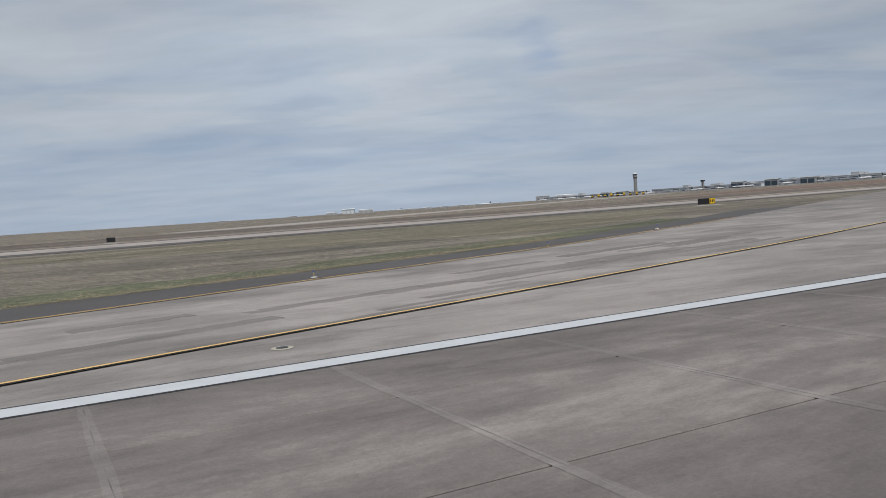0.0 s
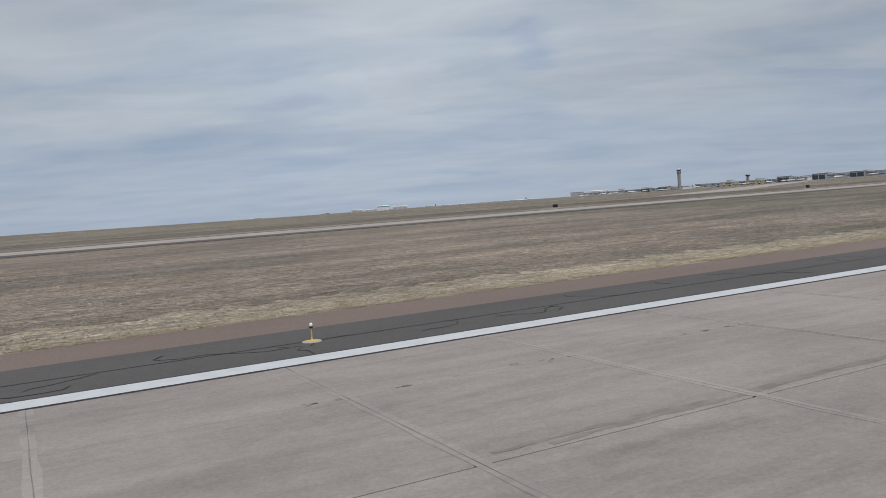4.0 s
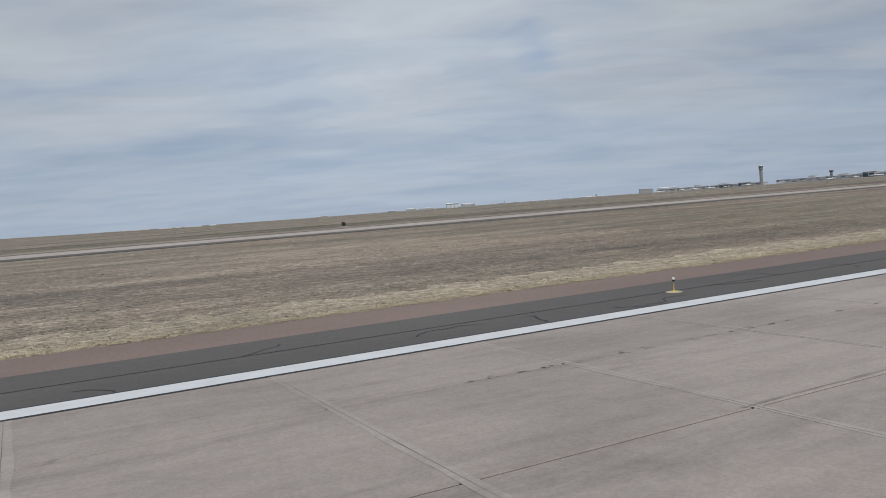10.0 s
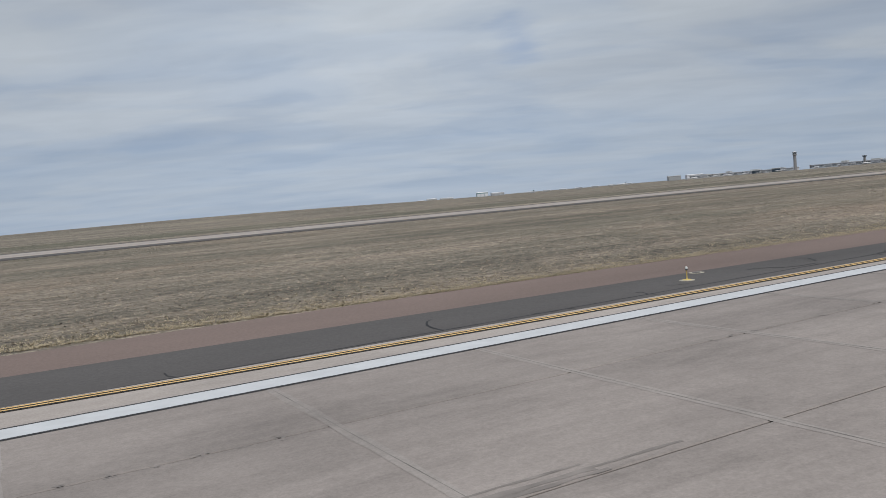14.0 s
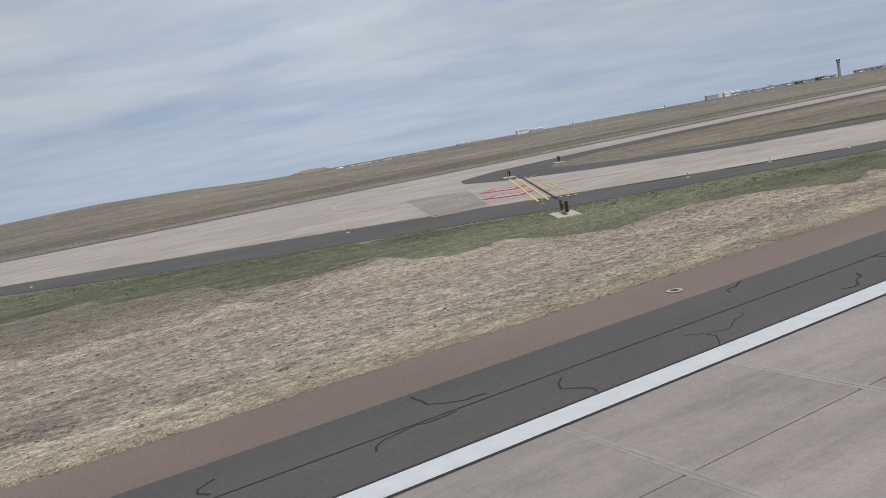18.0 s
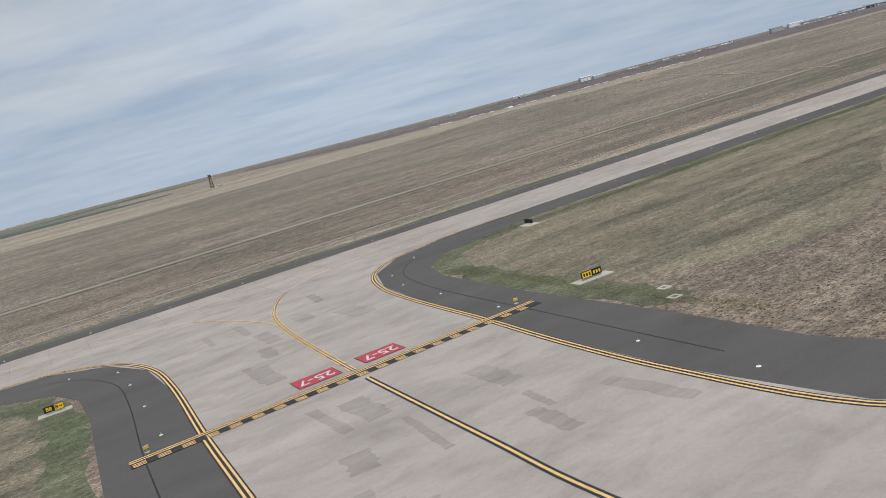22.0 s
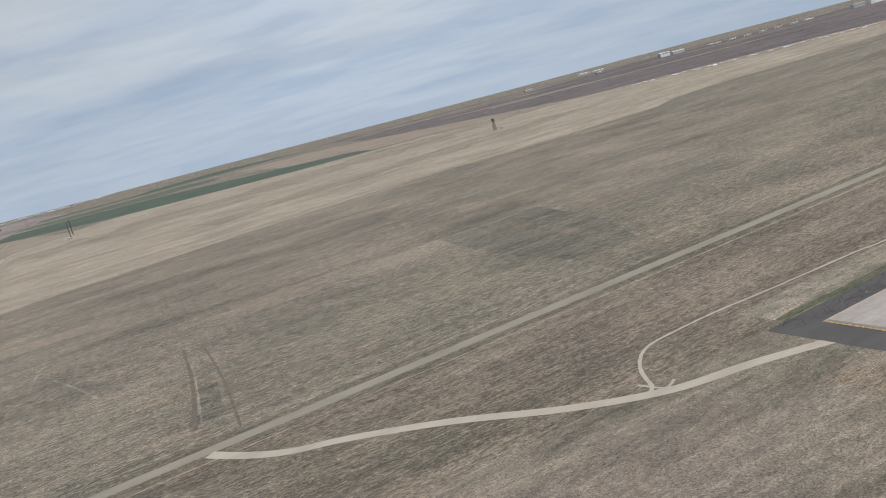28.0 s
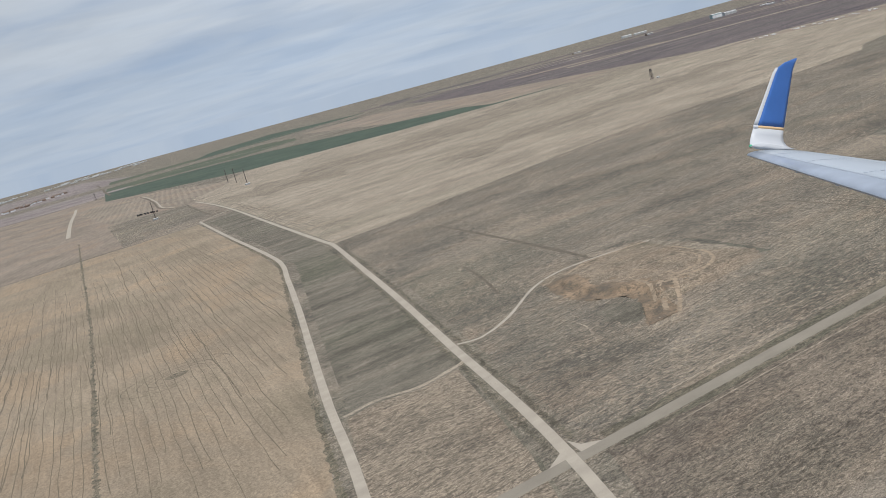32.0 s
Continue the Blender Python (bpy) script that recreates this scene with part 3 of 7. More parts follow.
sheet("asphalt_shoulder_north", [(R_START, 15), (R_START, 24.24), (330, 24.24), (300, 27), (310, 80), (250, 86), (222, 70.5), (192, 56), (169, 48.9), (154, 45.0), (143, 42.4), (121, 37.2), (100, 34.4), (77, 31.6), (62, 28.9), (52, 27.4), (26, 25.2), (10, 24.24),
      (-700, 24.24), (-745, 26.5), (-778, 30.4), (-830, 39), (-881, 49), (-897, 54.4), (-913, 61), (-931, 70), (-946, 76), (-958, 84), (-965, 98), (-966, 112), (-958, 122), (-940, 131), (-900, 138.1), (700, 138.1), (700, 150),
      (-1300, 150), (-1300, 138.1), (-1130, 138.1), (-1090, 128), (-1050, 96), (-1027, 72), (-1006, 57.5), (-993, 51), (-981, 44.8), (-967, 38), (-958, 32), (-948, 27.5), (-940, 24.24), (R_END, 24.24), (R_END, 15)],
      0.04, M_ASPH, label="dark grey cracked asphalt shoulder beside the runway and exits")
sheet("asphalt_shoulder_south", [(R_START, -19), (R_START, -28.1), (R_END, -28.1), (R_END, -19)], 0.04, M_ASPH, label="dark grey asphalt runway shoulder")
sheet("asphalt_shoulder_taxiway", [(-1290, 160), (-1290, 138.1), (-1304, 135.5), (-1315, 131.5), (-1321, 125), (-1323.6, 116), (-1325, 95), (-1325.2, 67), (-1326, 52), (-1322, 34), (-1310, 24.0), (-1392, 24.0), (-1381, 36), (-1376.3, 50), (-1375.4, 66), (-1374.6, 90), (-1374, 108), (-1374.4, 120), (-1377, 128), (-1384, 134.5), (-1395, 138.1),
      (-1550, 135.9), (-1581, 135.3), (-1593, 133), (-1598.6, 127.7), (-1600.7, 115), (-1602, 102), (-1602, 24.0), (-1647, 24.0), (-1645.5, 104), (-1643.4, 118), (-1642, 129), (-1644, 133), (-1651, 133.4), (-1665, 133.6), (-1673, 133), (-1678, 129.5), (-1681, 123.4), (-1683, 115), (-1685, 95), (-1685, 24.0), (-1722, 24.0), (-1722, 178.4), (700, 178.4), (700, 160)],
      0.038, M_ASPH, label="dark grey asphalt shoulder of the taxiway and its connectors")

# concrete sheets under the slabs and where no slab grid is laid
sheet("runway_bed", [(R_START, 19.1), (R_END, 19.1), (R_END, -22.9), (R_START, -22.9)], 0.055, M_JOINT, label="dark joint filler under the concrete slabs")
sheet("exit_apron_east", [(26, 19.1), (26, 21.0), (46, 22.3), (61, 23.6), (84, 25.6), (100, 28.2), (114, 29.9), (128, 32.0), (151, 37.2), (167, 42.6), (192, 51.0), (228, 67), (330, 118), (400, 148), (470, 148), (360, 92), (290, 40), (240, 19.1)], 0.066, M_EXIT, label="pale concrete high speed exit leading to the taxiway")
sheet("exit_apron_west", [(-649.4, 19.1), (-649.4, 20.4), (-709, 20.6), (-741, 21.7), (-778, 25.5), (-830, 33.5), (-881, 43.8), (-913, 54.8), (-931, 61.2), (-950, 69), (-964, 77), (-976, 91), (-981, 105), (-981, 116), (-975, 127), (-962, 136), (-935, 143), (-900, 147.6), (-1150, 147.6), (-1110, 142), (-1085, 132), (-1050, 108), (-1022, 86), (-999, 66.4), (-989, 57.8), (-977, 50), (-966, 45), (-956, 40.2), (-945, 35), (-934, 29.6), (-925, 24.6), (-914, 19.1)], 0.066, M_TAXI, label="pale concrete high speed exit crossing to the taxiway")
sheet("taxiway_bed", [(700, 147.3), (700, 169.85), (-1712, 169.85), (-1712, 147.3)], 0.055, M_JOINTP, label="dark joint filler under the taxiway slabs")
sheet("connector_apron_a", [(-1400, 147.4), (-1388, 146.6), (-1377, 143.4), (-1369.4, 135), (-1365.6, 123.5), (-1365, 109), (-1366, 85), (-1366.6, 62), (-1367.5, 48), (-1373, 32), (-1388, 19.1), (-1312, 19.1), (-1327, 30), (-1333.6, 42), (-1335, 57), (-1334.6, 72), (-1333.4, 88), (-1332.3, 108), (-1330.6, 122), (-1326.6, 134), (-1319, 142.4), (-1306, 146.8), (-1292, 147.4)], 0.062, M_TAXI, label="pale concrete connector between runway and taxiway")
sheet("connector_apron_b", [(-1575, 147.4), (-1588, 146.0), (-1597, 142.6), (-1602.8, 136.5), (-1606.2, 128.2), (-1608.2, 114), (-1610.4, 97), (-1611, 19.1), (-1637.8, 19.1), (-1637.6, 100), (-1636.6, 118), (-1635, 131), (-1637, 139.4), (-1644, 144.5), (-1656, 147.4)], 0.062, M_TAXI, label="pale concrete connector between runway and taxiway")
sheet("connector_apron_c", [(-1660, 147.4), (-1669, 145.0), (-1678, 142.0), (-1683.4, 137), (-1686.6, 131.6), (-1689.6, 122), (-1691, 100), (-1691, 19.1), (-1712, 19.1), (-1712, 147.4)], 0.062, M_TAXI, label="pale concrete end of the taxiway turning to the runway")


def slab_mesh(name, lx, ly, h, mat):
    """One concrete slab with chamfered top edges."""
    a, b, c = lx / 2 - 0.018, ly / 2 - 0.018, 0.035
    verts = [(-a, -b, 0), (a, -b, 0), (a, b, 0), (-a, b, 0), (-a, -b, h - 0.015), (a, -b, h - 0.015), (a, b, h - 0.015), (-a, b, h - 0.015),
             (-a + c, -b + c, h), (a - c, -b + c, h), (a - c, b - c, h), (-a + c, b - c, h)]
    faces = [(0, 1, 5, 4), (1, 2, 6, 5), (2, 3, 7, 6), (3, 0, 4, 7), (4, 5, 9, 8), (5, 6, 10, 9), (6, 7, 11, 10), (7, 4, 8, 11), (8, 9, 10, 11)]
    me = bpy.data.meshes.new(name)
    me.from_pydata([(x * S, y * S, z * S) for x, y, z in verts], [], faces)
    me.materials.append(mat)
    return me, verts, faces


def slab_field(name, x0, nx, lx, y0, ny, ly, z, h, mat, skip=None):
    """The joined rest of a slab grid."""
    _, verts, faces = slab_mesh(name + "_unit", lx, ly, h, mat)
    vs, fs = [], []
    for i in range(nx):
        for j in range(ny):
            cx, cy = x0 - (i + 0.5) * lx, y0 + (j + 0.5) * ly
            if skip and skip(cx, cy):
                continue
            n = len(vs)
            vs += [(x + cx, y + cy, zz + z) for x, y, zz in verts]
            fs += [tuple(k + n for k in f) for f in faces]
    return mesh_object(name, vs, fs, mat)


PITCH, PHASE, ROW, LANE, EDGE = 5.5, 106.022, 5.13, 14.2, 19.08
RUN_X0 = PHASE + PITCH * int((R_START - PHASE) / PITCH)
ROW0 = LANE - 7 * ROW
NEAR = (-60.0, -610.0)
runway = bpy.data.objects["runway_bed"]
near_slab = lambda x, y: NEAR[1] < x < NEAR[0] and y > LANE - 2 * ROW
tagged(slab_field("slab_field", RUN_X0, int((RUN_X0 - R_END) / PITCH), PITCH, ROW0, 7, ROW, 0.05, 0.05, M_SLABS, near_slab), kind="stuff").parent = runway
tagged(slab_field("slab_field", RUN_X0, int((RUN_X0 - R_END) / PITCH), PITCH, LANE, 1, EDGE - LANE, 0.05, 0.05, M_SLABS, near_slab), kind="stuff").parent = runway
taxi_bed = bpy.data.objects["taxiway_bed"]
tagged(slab_field("taxiway_slab_field", 700, 390, 6.18, 147.4, 4, 5.6, 0.05, 0.045, M_TAXI), kind="stuff").parent = taxi_bed

# worn pale edges of the joints with thin dark cuts beside them
bm, cut = bmesh.new(), bmesh.new()
for i in range(int((RUN_X0 - R_END) / PITCH)):
    x = RUN_X0 - i * PITCH
    worn = random.random()
    ribbon(bm, [(x, -12), (x + random.uniform(-0.02, 0.02), 6), (x, 18.1)], random.uniform(0.20, 0.32), 0.104, 16, wobble=0.45)
    ribbon(cut, [(x, -12), (x + random.uniform(-0.02, 0.02), 6), (x, 18.1)], random.uniform(0.014, 0.026), 0.106, 14, wobble=1.6)
part("joint_edge", bm, M_SEAL, runway, "pale worn edge of a joint")
part("joint_cut", cut, plain("thin_cut", (0.190, 0.175, 0.162), 0.9, wear=0.4, scale=0.7), runway)

# rows of soft dark smudges along the lane joint, with thin streaks dragged from them
bm = bmesh.new()
x = 60.0
while x > -1200:
    x -= random.uniform(5, 16)
    for k in range(random.randint(9, 26)):
        x -= 0.70
        if random.random() < 0.25:
            continue
        for m in range(random.randint(5, 8)):
            u, v = x + random.gauss(0, 0.09), LANE + random.gauss(0.0, 0.075)
            a, b = random.uniform(0.03, 0.10), random.uniform(0.012, 0.03)
            bm.faces.new([bm.verts.new((u + a * math.cos(t), v + b * math.sin(t), 0.1032 + 0.0002 * m)) for t in (0.2, 1.3, 2.2, 3.3, 4.4, 5.4)])
part("rubber_smudge", bm, plain("rubber_smudge_grey", (0.212, 0.192, 0.178), 0.85, wear=0.2, scale=3.0), runway)
# dirty bands worn beside the second joint
bm = bmesh.new()
x = 20.0
while x > -900:
    l = random.uniform(4, 16)
    for k in range(5):
        u, v = x - random.uniform(0, l), LANE - ROW + random.uniform(0.04, 0.5)
        ribbon(bm, [(u, v), (u - 0.4 * l, v + 0.04), (u - 0.8 * l, v - 0.03)], random.uniform(0.03, 0.14), 0.1034 + 0.0003 * k, 9, wobble=1.3)
    x -= l + random.uniform(6, 30)
part("dirt_band", bm, plain("dirty_concrete", (0.218, 0.196, 0.180), 0.85, wear=0.2, scale=2.0), runway)

# painted lines on the runway
bm = bmesh.new()
for y in (W_Y, 2 * CL_Y - W_Y):
    ribbon(bm, [(R_START, y), (R_END, y)], 0.88, 0.112, 0)
line = part("edge_stripe", bm, M_WHITE, runway, "white painted runway edge stripe")
bm = bmesh.new()
for y in (W_Y, 2 * CL_Y - W_Y):
    for d in (-0.5, 0.5):
        ribbon(bm, [(R_START, y + d), (R_END, y + d)], 0.13, 0.108, 0)
part("stripe_border", bm, M_BLACKP, runway)
bm = bmesh.new()
x = 600.0
while x > R_END + 40:
    ribbon(bm, [(x, CL_Y), (x - 36.6, CL_Y)], 0.9, 0.112, 0)
    x -= 61
part("centre_stripe", bm, M_WHITE, runway, "dashed white runway centre line")


def double_line(name, pts, parent, z=0.085, n=6, gap=0.19, border=True, width=0.16):
    """Two yellow lines side by side on a black border."""
    line = smooth_line(pts, n) if n else [Vector((*q[:2], 0)) for q in pts]
    bm = bmesh.new()
    for side in (-gap, gap):
        q = []
        for i, p in enumerate(line):
            d = (line[min(i + 1, len(line) - 1)] - line[max(i - 1, 0)]).normalized()
            q.append((p.x - d.y * side, p.y + d.x * side))
        ribbon(bm, q, width, z + 0.01, 0)
    ob = part(name, bm, M_YELLOW, parent, "double yellow painted edge line")
    if border:
        bm = bmesh.new()
        ribbon(bm, line, 2 * gap + 2.4 * width, z, 0)
        part("line_border", bm, M_BLACKP, parent)
    return ob


def single_line(name, pts, parent, width=0.16, z=0.085, n=6, border=0.0):
    bm = bmesh.new()
    ribbon(bm, pts, width, z + 0.012, n)
    ob = part(name, bm, M_YELLOW, parent, "yellow painted guide line")
    if border:
        bm = bmesh.new()
        ribbon(bm, pts, border, z, n)
        part("line_border", bm, M_BLACKP, parent)
    return ob


def side_dashes(pts, parent, z=0.103):
    """Dashes along both sides of a guide line near a holding position."""
    line = smooth_line(pts, 12)
    bm = bmesh.new()
    for i in range(0, len(line) - 2, 3):
        a, b = line[i], line[i + 2]
        d = (b - a).normalized()
        for o in (-0.3, 0.3):
            ribbon(bm, [(a.x - d.y * o, a.y + d.x * o), (b.x - d.y * o, b.y + d.x * o)], 0.16, z, 0)
    part("side_dashes", bm, M_YELLOW, parent, "yellow dashes beside the guide line")


ob = bpy.data.objects
east, west = ob["exit_apron_east"], ob["exit_apron_west"]
ca, cb, cc = ob["connector_apron_a"], ob["connector_apron_b"], ob["connector_apron_c"]
double_line("edge_line", [(26, 20.6), (46, 22.0), (61, 23.3), (84, 25.3), (100, 27.9), (128, 31.7), (151, 36.9), (167, 42.2), (192, 50.6), (228, 66.6)], east, gap=0.12, width=0.11)
single_line("guide_line", [(60, 3.6), (112, 11.4), (138, 17.8), (154, 22.4), (166, 25.6), (182, 30.0), (205, 36.8), (260, 56), (330, 86)], east, 0.2, 0.105, border=0.42)
double_line("edge_line", [(-690, 20.1), (-709, 20.2), (-741, 21.3), (-778, 25.1), (-830, 33.1), (-881, 43.3), (-913, 54.3), (-931, 60.7), (-950, 68.4)], west, gap=0.12, width=0.11)
double_line("edge_line", [(-916, 20.2), (-934, 30.0), (-945, 35.4), (-956, 40.6), (-966, 45.4), (-977, 50.4), (-989, 58.2), (-999, 66.8), (-1022, 86.4), (-1050, 108.4)], west, gap=0.12, width=0.11)
single_line("guide_line", [(-700, 6), (-780, 12.5), (-850, 21), (-889, 32.4), (-905, 36.3), (-931, 46.9), (-970, 66), (-1000, 92), (-1003, 112), (-999, 128), (-985, 143), (-950, 158)], west, 0.2)
single_line("guide_line", [(-970, 66), (-1020, 104), (-1060, 138), (-1110, 158)], west, 0.2)
single_line("taxiway_guide_line", [(700, 158.6), (-1660, 158.6)], taxi_bed, 0.11, 0.098, 0)
single_line("taxiway_edge_line", [(700, 169.5), (-1711.4, 169.5)], taxi_bed, 0.13, 0.098, 0)
for a, b in ((395, -895), (-1150, -1292), (-1400, -1575)):
    single_line("taxiway_edge_line", [(a, 147.7), (b, 147.7)], taxi_bed, 0.13, 0.098, 0)
double_line("edge_line", [(-1402, 147.6), (-1388, 146.9), (-1376.8, 143.7), (-1369, 135.2), (-1365.2, 123.5), (-1364.6, 109), (-1365.6, 85), (-1366.2, 62), (-1367.1, 48), (-1372, 33)], ca, gap=0.22, width=0.2)
double_line("edge_line", [(-1290, 147.6), (-1306, 147.0), (-1319.3, 142.7), (-1327, 134.2), (-1331, 122), (-1332.7, 108), (-1333.8, 88), (-1335, 72), (-1335.4, 57), (-1334.2, 42), (-1328, 30.5)], ca, gap=0.22, width=0.2)
single_line("guide_line", [(-1349, 20), (-1350.6, 46.6), (-1350.4, 60), (-1349.8, 84)], ca, 0.24, 0.075, border=0.7)
single_line("guide_line", [(-1349.7, 88), (-1348.7, 106.5), (-1347.4, 121), (-1345.2, 132), (-1340, 144), (-1331, 153), (-1315, 158.6)], ca, 0.2, 0.09, border=0.4)
side_dashes([(-1349.7, 88), (-1348.7, 106.5), (-1347.4, 121), (-1345.2, 132), (-1341, 142)], ca)
single_line("guide_line", [(-1347.6, 122), (-1348.8, 130), (-1352, 141), (-1358, 151), (-1372, 158.6)], ca, 0.18, 0.09)
double_line("edge_line", [(-1573, 147.6), (-1588, 146.3), (-1597.2, 142.9), (-1603.2, 136.7), (-1606.6, 128.4), (-1608.6, 114), (-1610.8, 97), (-1611.4, 60)], cb, gap=0.22, width=0.2)
double_line("edge_line", [(-1637.2, 60), (-1637.2, 100), (-1636.2, 118), (-1634.6, 131), (-1636.6, 139.6), (-1643.6, 144.8), (-1656, 147.0), (-1669, 145.2), (-1678.2, 142.3), (-1683.8, 137.3), (-1687, 131.8), (-1690, 122), (-1691.4, 100), (-1691.4, 60)], cb, gap=0.22, width=0.2)
single_line("guide_line", [(-1625, 40), (-1626, 92), (-1625, 111), (-1623.8, 129), (-1619.3, 141), (-1612, 150), (-1601, 157), (-1585, 158.6)], cb, 0.2, 0.09, border=0.4)
side_dashes([(-1626, 92), (-1625, 111), (-1623.8, 129), (-1620, 139)], cb)
double_line("edge_line", [(-1711.5, 169.2), (-1711.8, 150), (-1711.8, 60)], cc, gap=0.22, width=0.2)
single_line("guide_line", [(-1701.6, 60), (-1702, 125), (-1700.5, 139), (-1696, 147), (-1688, 154.6), (-1678, 158.8), (-1660, 158.6)], cc, 0.3, 0.09, border=0.6)


def hold_bar(parent, a, b, dash=1.15, z=0.098, wide=1.0, gap=1.0):
    """A holding position: two solid and two dashed yellow lines on black, from a to b."""
    a, b = Vector((*a, 0)), Vector((*b, 0))
    d = (b - a).normalized()
    s = Vector((-d.y, d.x, 0))
    n = (b - a).length
    bm = bmesh.new()
    ribbon(bm, [(a.x, a.y), (b.x, b.y)], 2.3 if wide == 1 else 0.3, z, 0)
    part("hold_border", bm, M_BLACKP, parent)
    bm = bmesh.new()
    for o in (0.87 * gap, 0.36 * gap):
        p, q = a + s * o, b + s * o
        ribbon(bm, [(p.x, p.y), (q.x, q.y)], 0.26 * wide, z + 0.012, 0)
    part("hold_line", bm, M_YELLOW, parent, "solid yellow holding position line")
    bm = bmesh.new()
    x = 0.2
    while x < n - dash:
        for o in (-0.25 * gap, -0.62 * gap, -0.98 * gap):
            p, q = a + s * o + d * x, a + s * o + d * (x + dash)
            ribbon(bm, [(p.x, p.y), (q.x, q.y)], 0.2 * wide, z + 0.012, 0)
        x += dash * 1.9
    part("hold_dashes", bm, M_YELLOW, parent, "dashed yellow holding position lines")


hold_bar(ca, (-1372.2, 86.3), (-1327.6, 86.3))
hold_bar(west, (-1001.6, 65.0), (-977.7, 104.5), wide=0.8, gap=2.0)
hold_bar(cb, (-1641, 87.6), (-1607, 87.6))


def painted_sign(parent, x, y, turn, w=4.6, h=3.3, text="25-7", z=0.09):
    """A red panel painted on the pavement, with white characters."""
    m = pose(x, y, z, 0, 0, turn)
    for name, mat, dw, dz in (("sign_border", M_BLACKP, 0.16, 0.0), ("sign_panel", M_REDP, 0.0, 0.012)):
        bm = bmesh.new()
        box(bm, 0, 0, dz, w + dw, h + dw, 0.008)
        bm.transform(m)
        part(name, bm, mat, parent, "red painted runway marking" if mat is M_REDP else "")
    if text:
        cu = bpy.data.curves.new("sign_text", "FONT")
        cu.body, cu.size, cu.align_x, cu.align_y = text, 2.5, "CENTER", "CENTER"
        cu.offset = 0.03
        tmp = bpy.data.objects.new("sign_text", cu)
        me = bpy.data.meshes.new_from_object(tmp)
        bpy.data.objects.remove(tmp)
        me.transform(Matrix.Scale(S, 4) @ m @ Matrix.Translation((0, 0, 0.026)) @ Matrix.Diagonal((0.86, 1, 1, 1)))
        me.materials.append(M_WHITE)
        new("sign_text", me).parent = parent
        bpy.data.curves.remove(cu)
    else:
        bm = bmesh.new()
        for k in (-1.4, -0.45, 0.45, 1.4):
            box(bm, k, 0, 0.02, 0.55, 2.0, 0.006)
        bm.transform(m)
        part("sign_bars", bm, M_WHITE, parent)


painted_sign(ca, -1353.0, 90.3, 180)
painted_sign(ca, -1345.6, 90.3, 180)
painted_sign(cb, -1631.0, 91.0, 180)
painted_sign(cb, -1623.8, 91.0, 180)
painted_sign(west, -997.2, 79.5, 120, 5.0, 3.6, "")
painted_sign(west, -991.6, 88.8, 120, 5.0, 3.6, "")

# tar lines and cracks in the asphalt
bm = bmesh.new()
x = 10.0
while x > R_END:
    e = x - random.uniform(30, 70)
    ribbon(bm, [(x, 21.75 + random.uniform(-.05, .05)), ((x + e) / 2, 21.75), (e, 21.75)], 0.07, 0.046, 3)
    x = e
x = 0.0
while x > -1300:
    x -= random.uniform(1.2, 5.0)
    p = [(x, random.uniform(19.4, 23.6))]
    a = random.uniform(0, 6.28)
    for _ in range(random.randint(3, 8)):
        a += random.uniform(-1.0, 1.0)
        l = random.uniform(0.25, 0.7)
        p.append((p[-1][0] + l * math.cos(a), min(24.1, max(19.2, p[-1][1] + l * 0.8 * math.sin(a)))))
    ribbon(bm, p, random.uniform(0.03, 0.08), 0.047, 0, wobble=0.8)
for _ in range(170):
    x = random.uniform(-1500, -1720)
    p = [(x, random.uniform(170.5, 178))]
    a = random.uniform(0, 6.28)
    for _ in range(5):
        a += random.uniform(-1.2, 1.2)
        p.append((p[-1][0] + 1.4 * math.cos(a), min(178.2, max(170.2, p[-1][1] + 1.2 * math.sin(a)))))
    ribbon(bm, p, 0.16, 0.046, 2, wobble=0.6)
ribbon(bm, [(-1400, 141.5), (-1384, 140.4), (-1374.5, 134), (-1370, 122), (-1369.7, 108), (-1371, 84), (-1371.6, 50)], 0.14, 0.046, 5, wobble=0.4)
ribbon(bm, [(-1296, 141.5), (-1314, 138.6), (-1324, 129), (-1328, 112), (-1329.6, 84), (-1331, 56)], 0.14, 0.046, 5, wobble=0.4)
ribbon(bm, [(-1640, 100), (-1639.6, 126), (-1640.6, 136), (-1650, 139.6), (-1672, 138.4), (-1681, 132), (-1685, 118)], 0.14, 0.046, 5, wobble=0.4)
part("crack", bm, M_CRACK, ob["asphalt_shoulder_north"])

# ---- roads, tracks and fields ----
M_DULL = prairie("dull_ditch_grass", (0.090, 0.084, 0.062), (0.125, 0.112, 0.082), (0.18, 0.152, 0.11), (0.09, 0.092, 0.06), 2.6, 0.7, far=0.7, rows=0.2)
strip("perimeter_road", [(700, 260), (-400, 259.8), (-1500, 259.6), (-1850, 259.4), (-2060, 259.5), (-2130, 259)], 5.7, 0.03, M_ROADG, "straight grey-tan gravel perimeter road", 8)
sheet("pale_grass_band", [(500, 178.5), (500, 194.4), (-1715, 194.4), (-1715, 178.5)], -0.004, M_BAND, 0.02, "strip of paler speckled grass beside the taxiway")
M_FURROW = plain("dark_furrow", (0.085, 0.07, 0.055), 0.95, wear=0.3, scale=0.4)
TRACK = [(300, 194.5), (-1200, 194.5), (-1600, 195), (-1660, 197.6), (-1690, 199.2), (-1715, 201.3), (-1732, 201.2), (-1742, 200), (-1749.6, 194.9), (-1755.6, 187.4), (-1760, 179.1), (-1764, 176.8)]
strip("grass_track", TRACK, 1.05, 0.022, M_ROAD, "narrow pale vehicle track between two mown strips", 8, wobble=0.35)
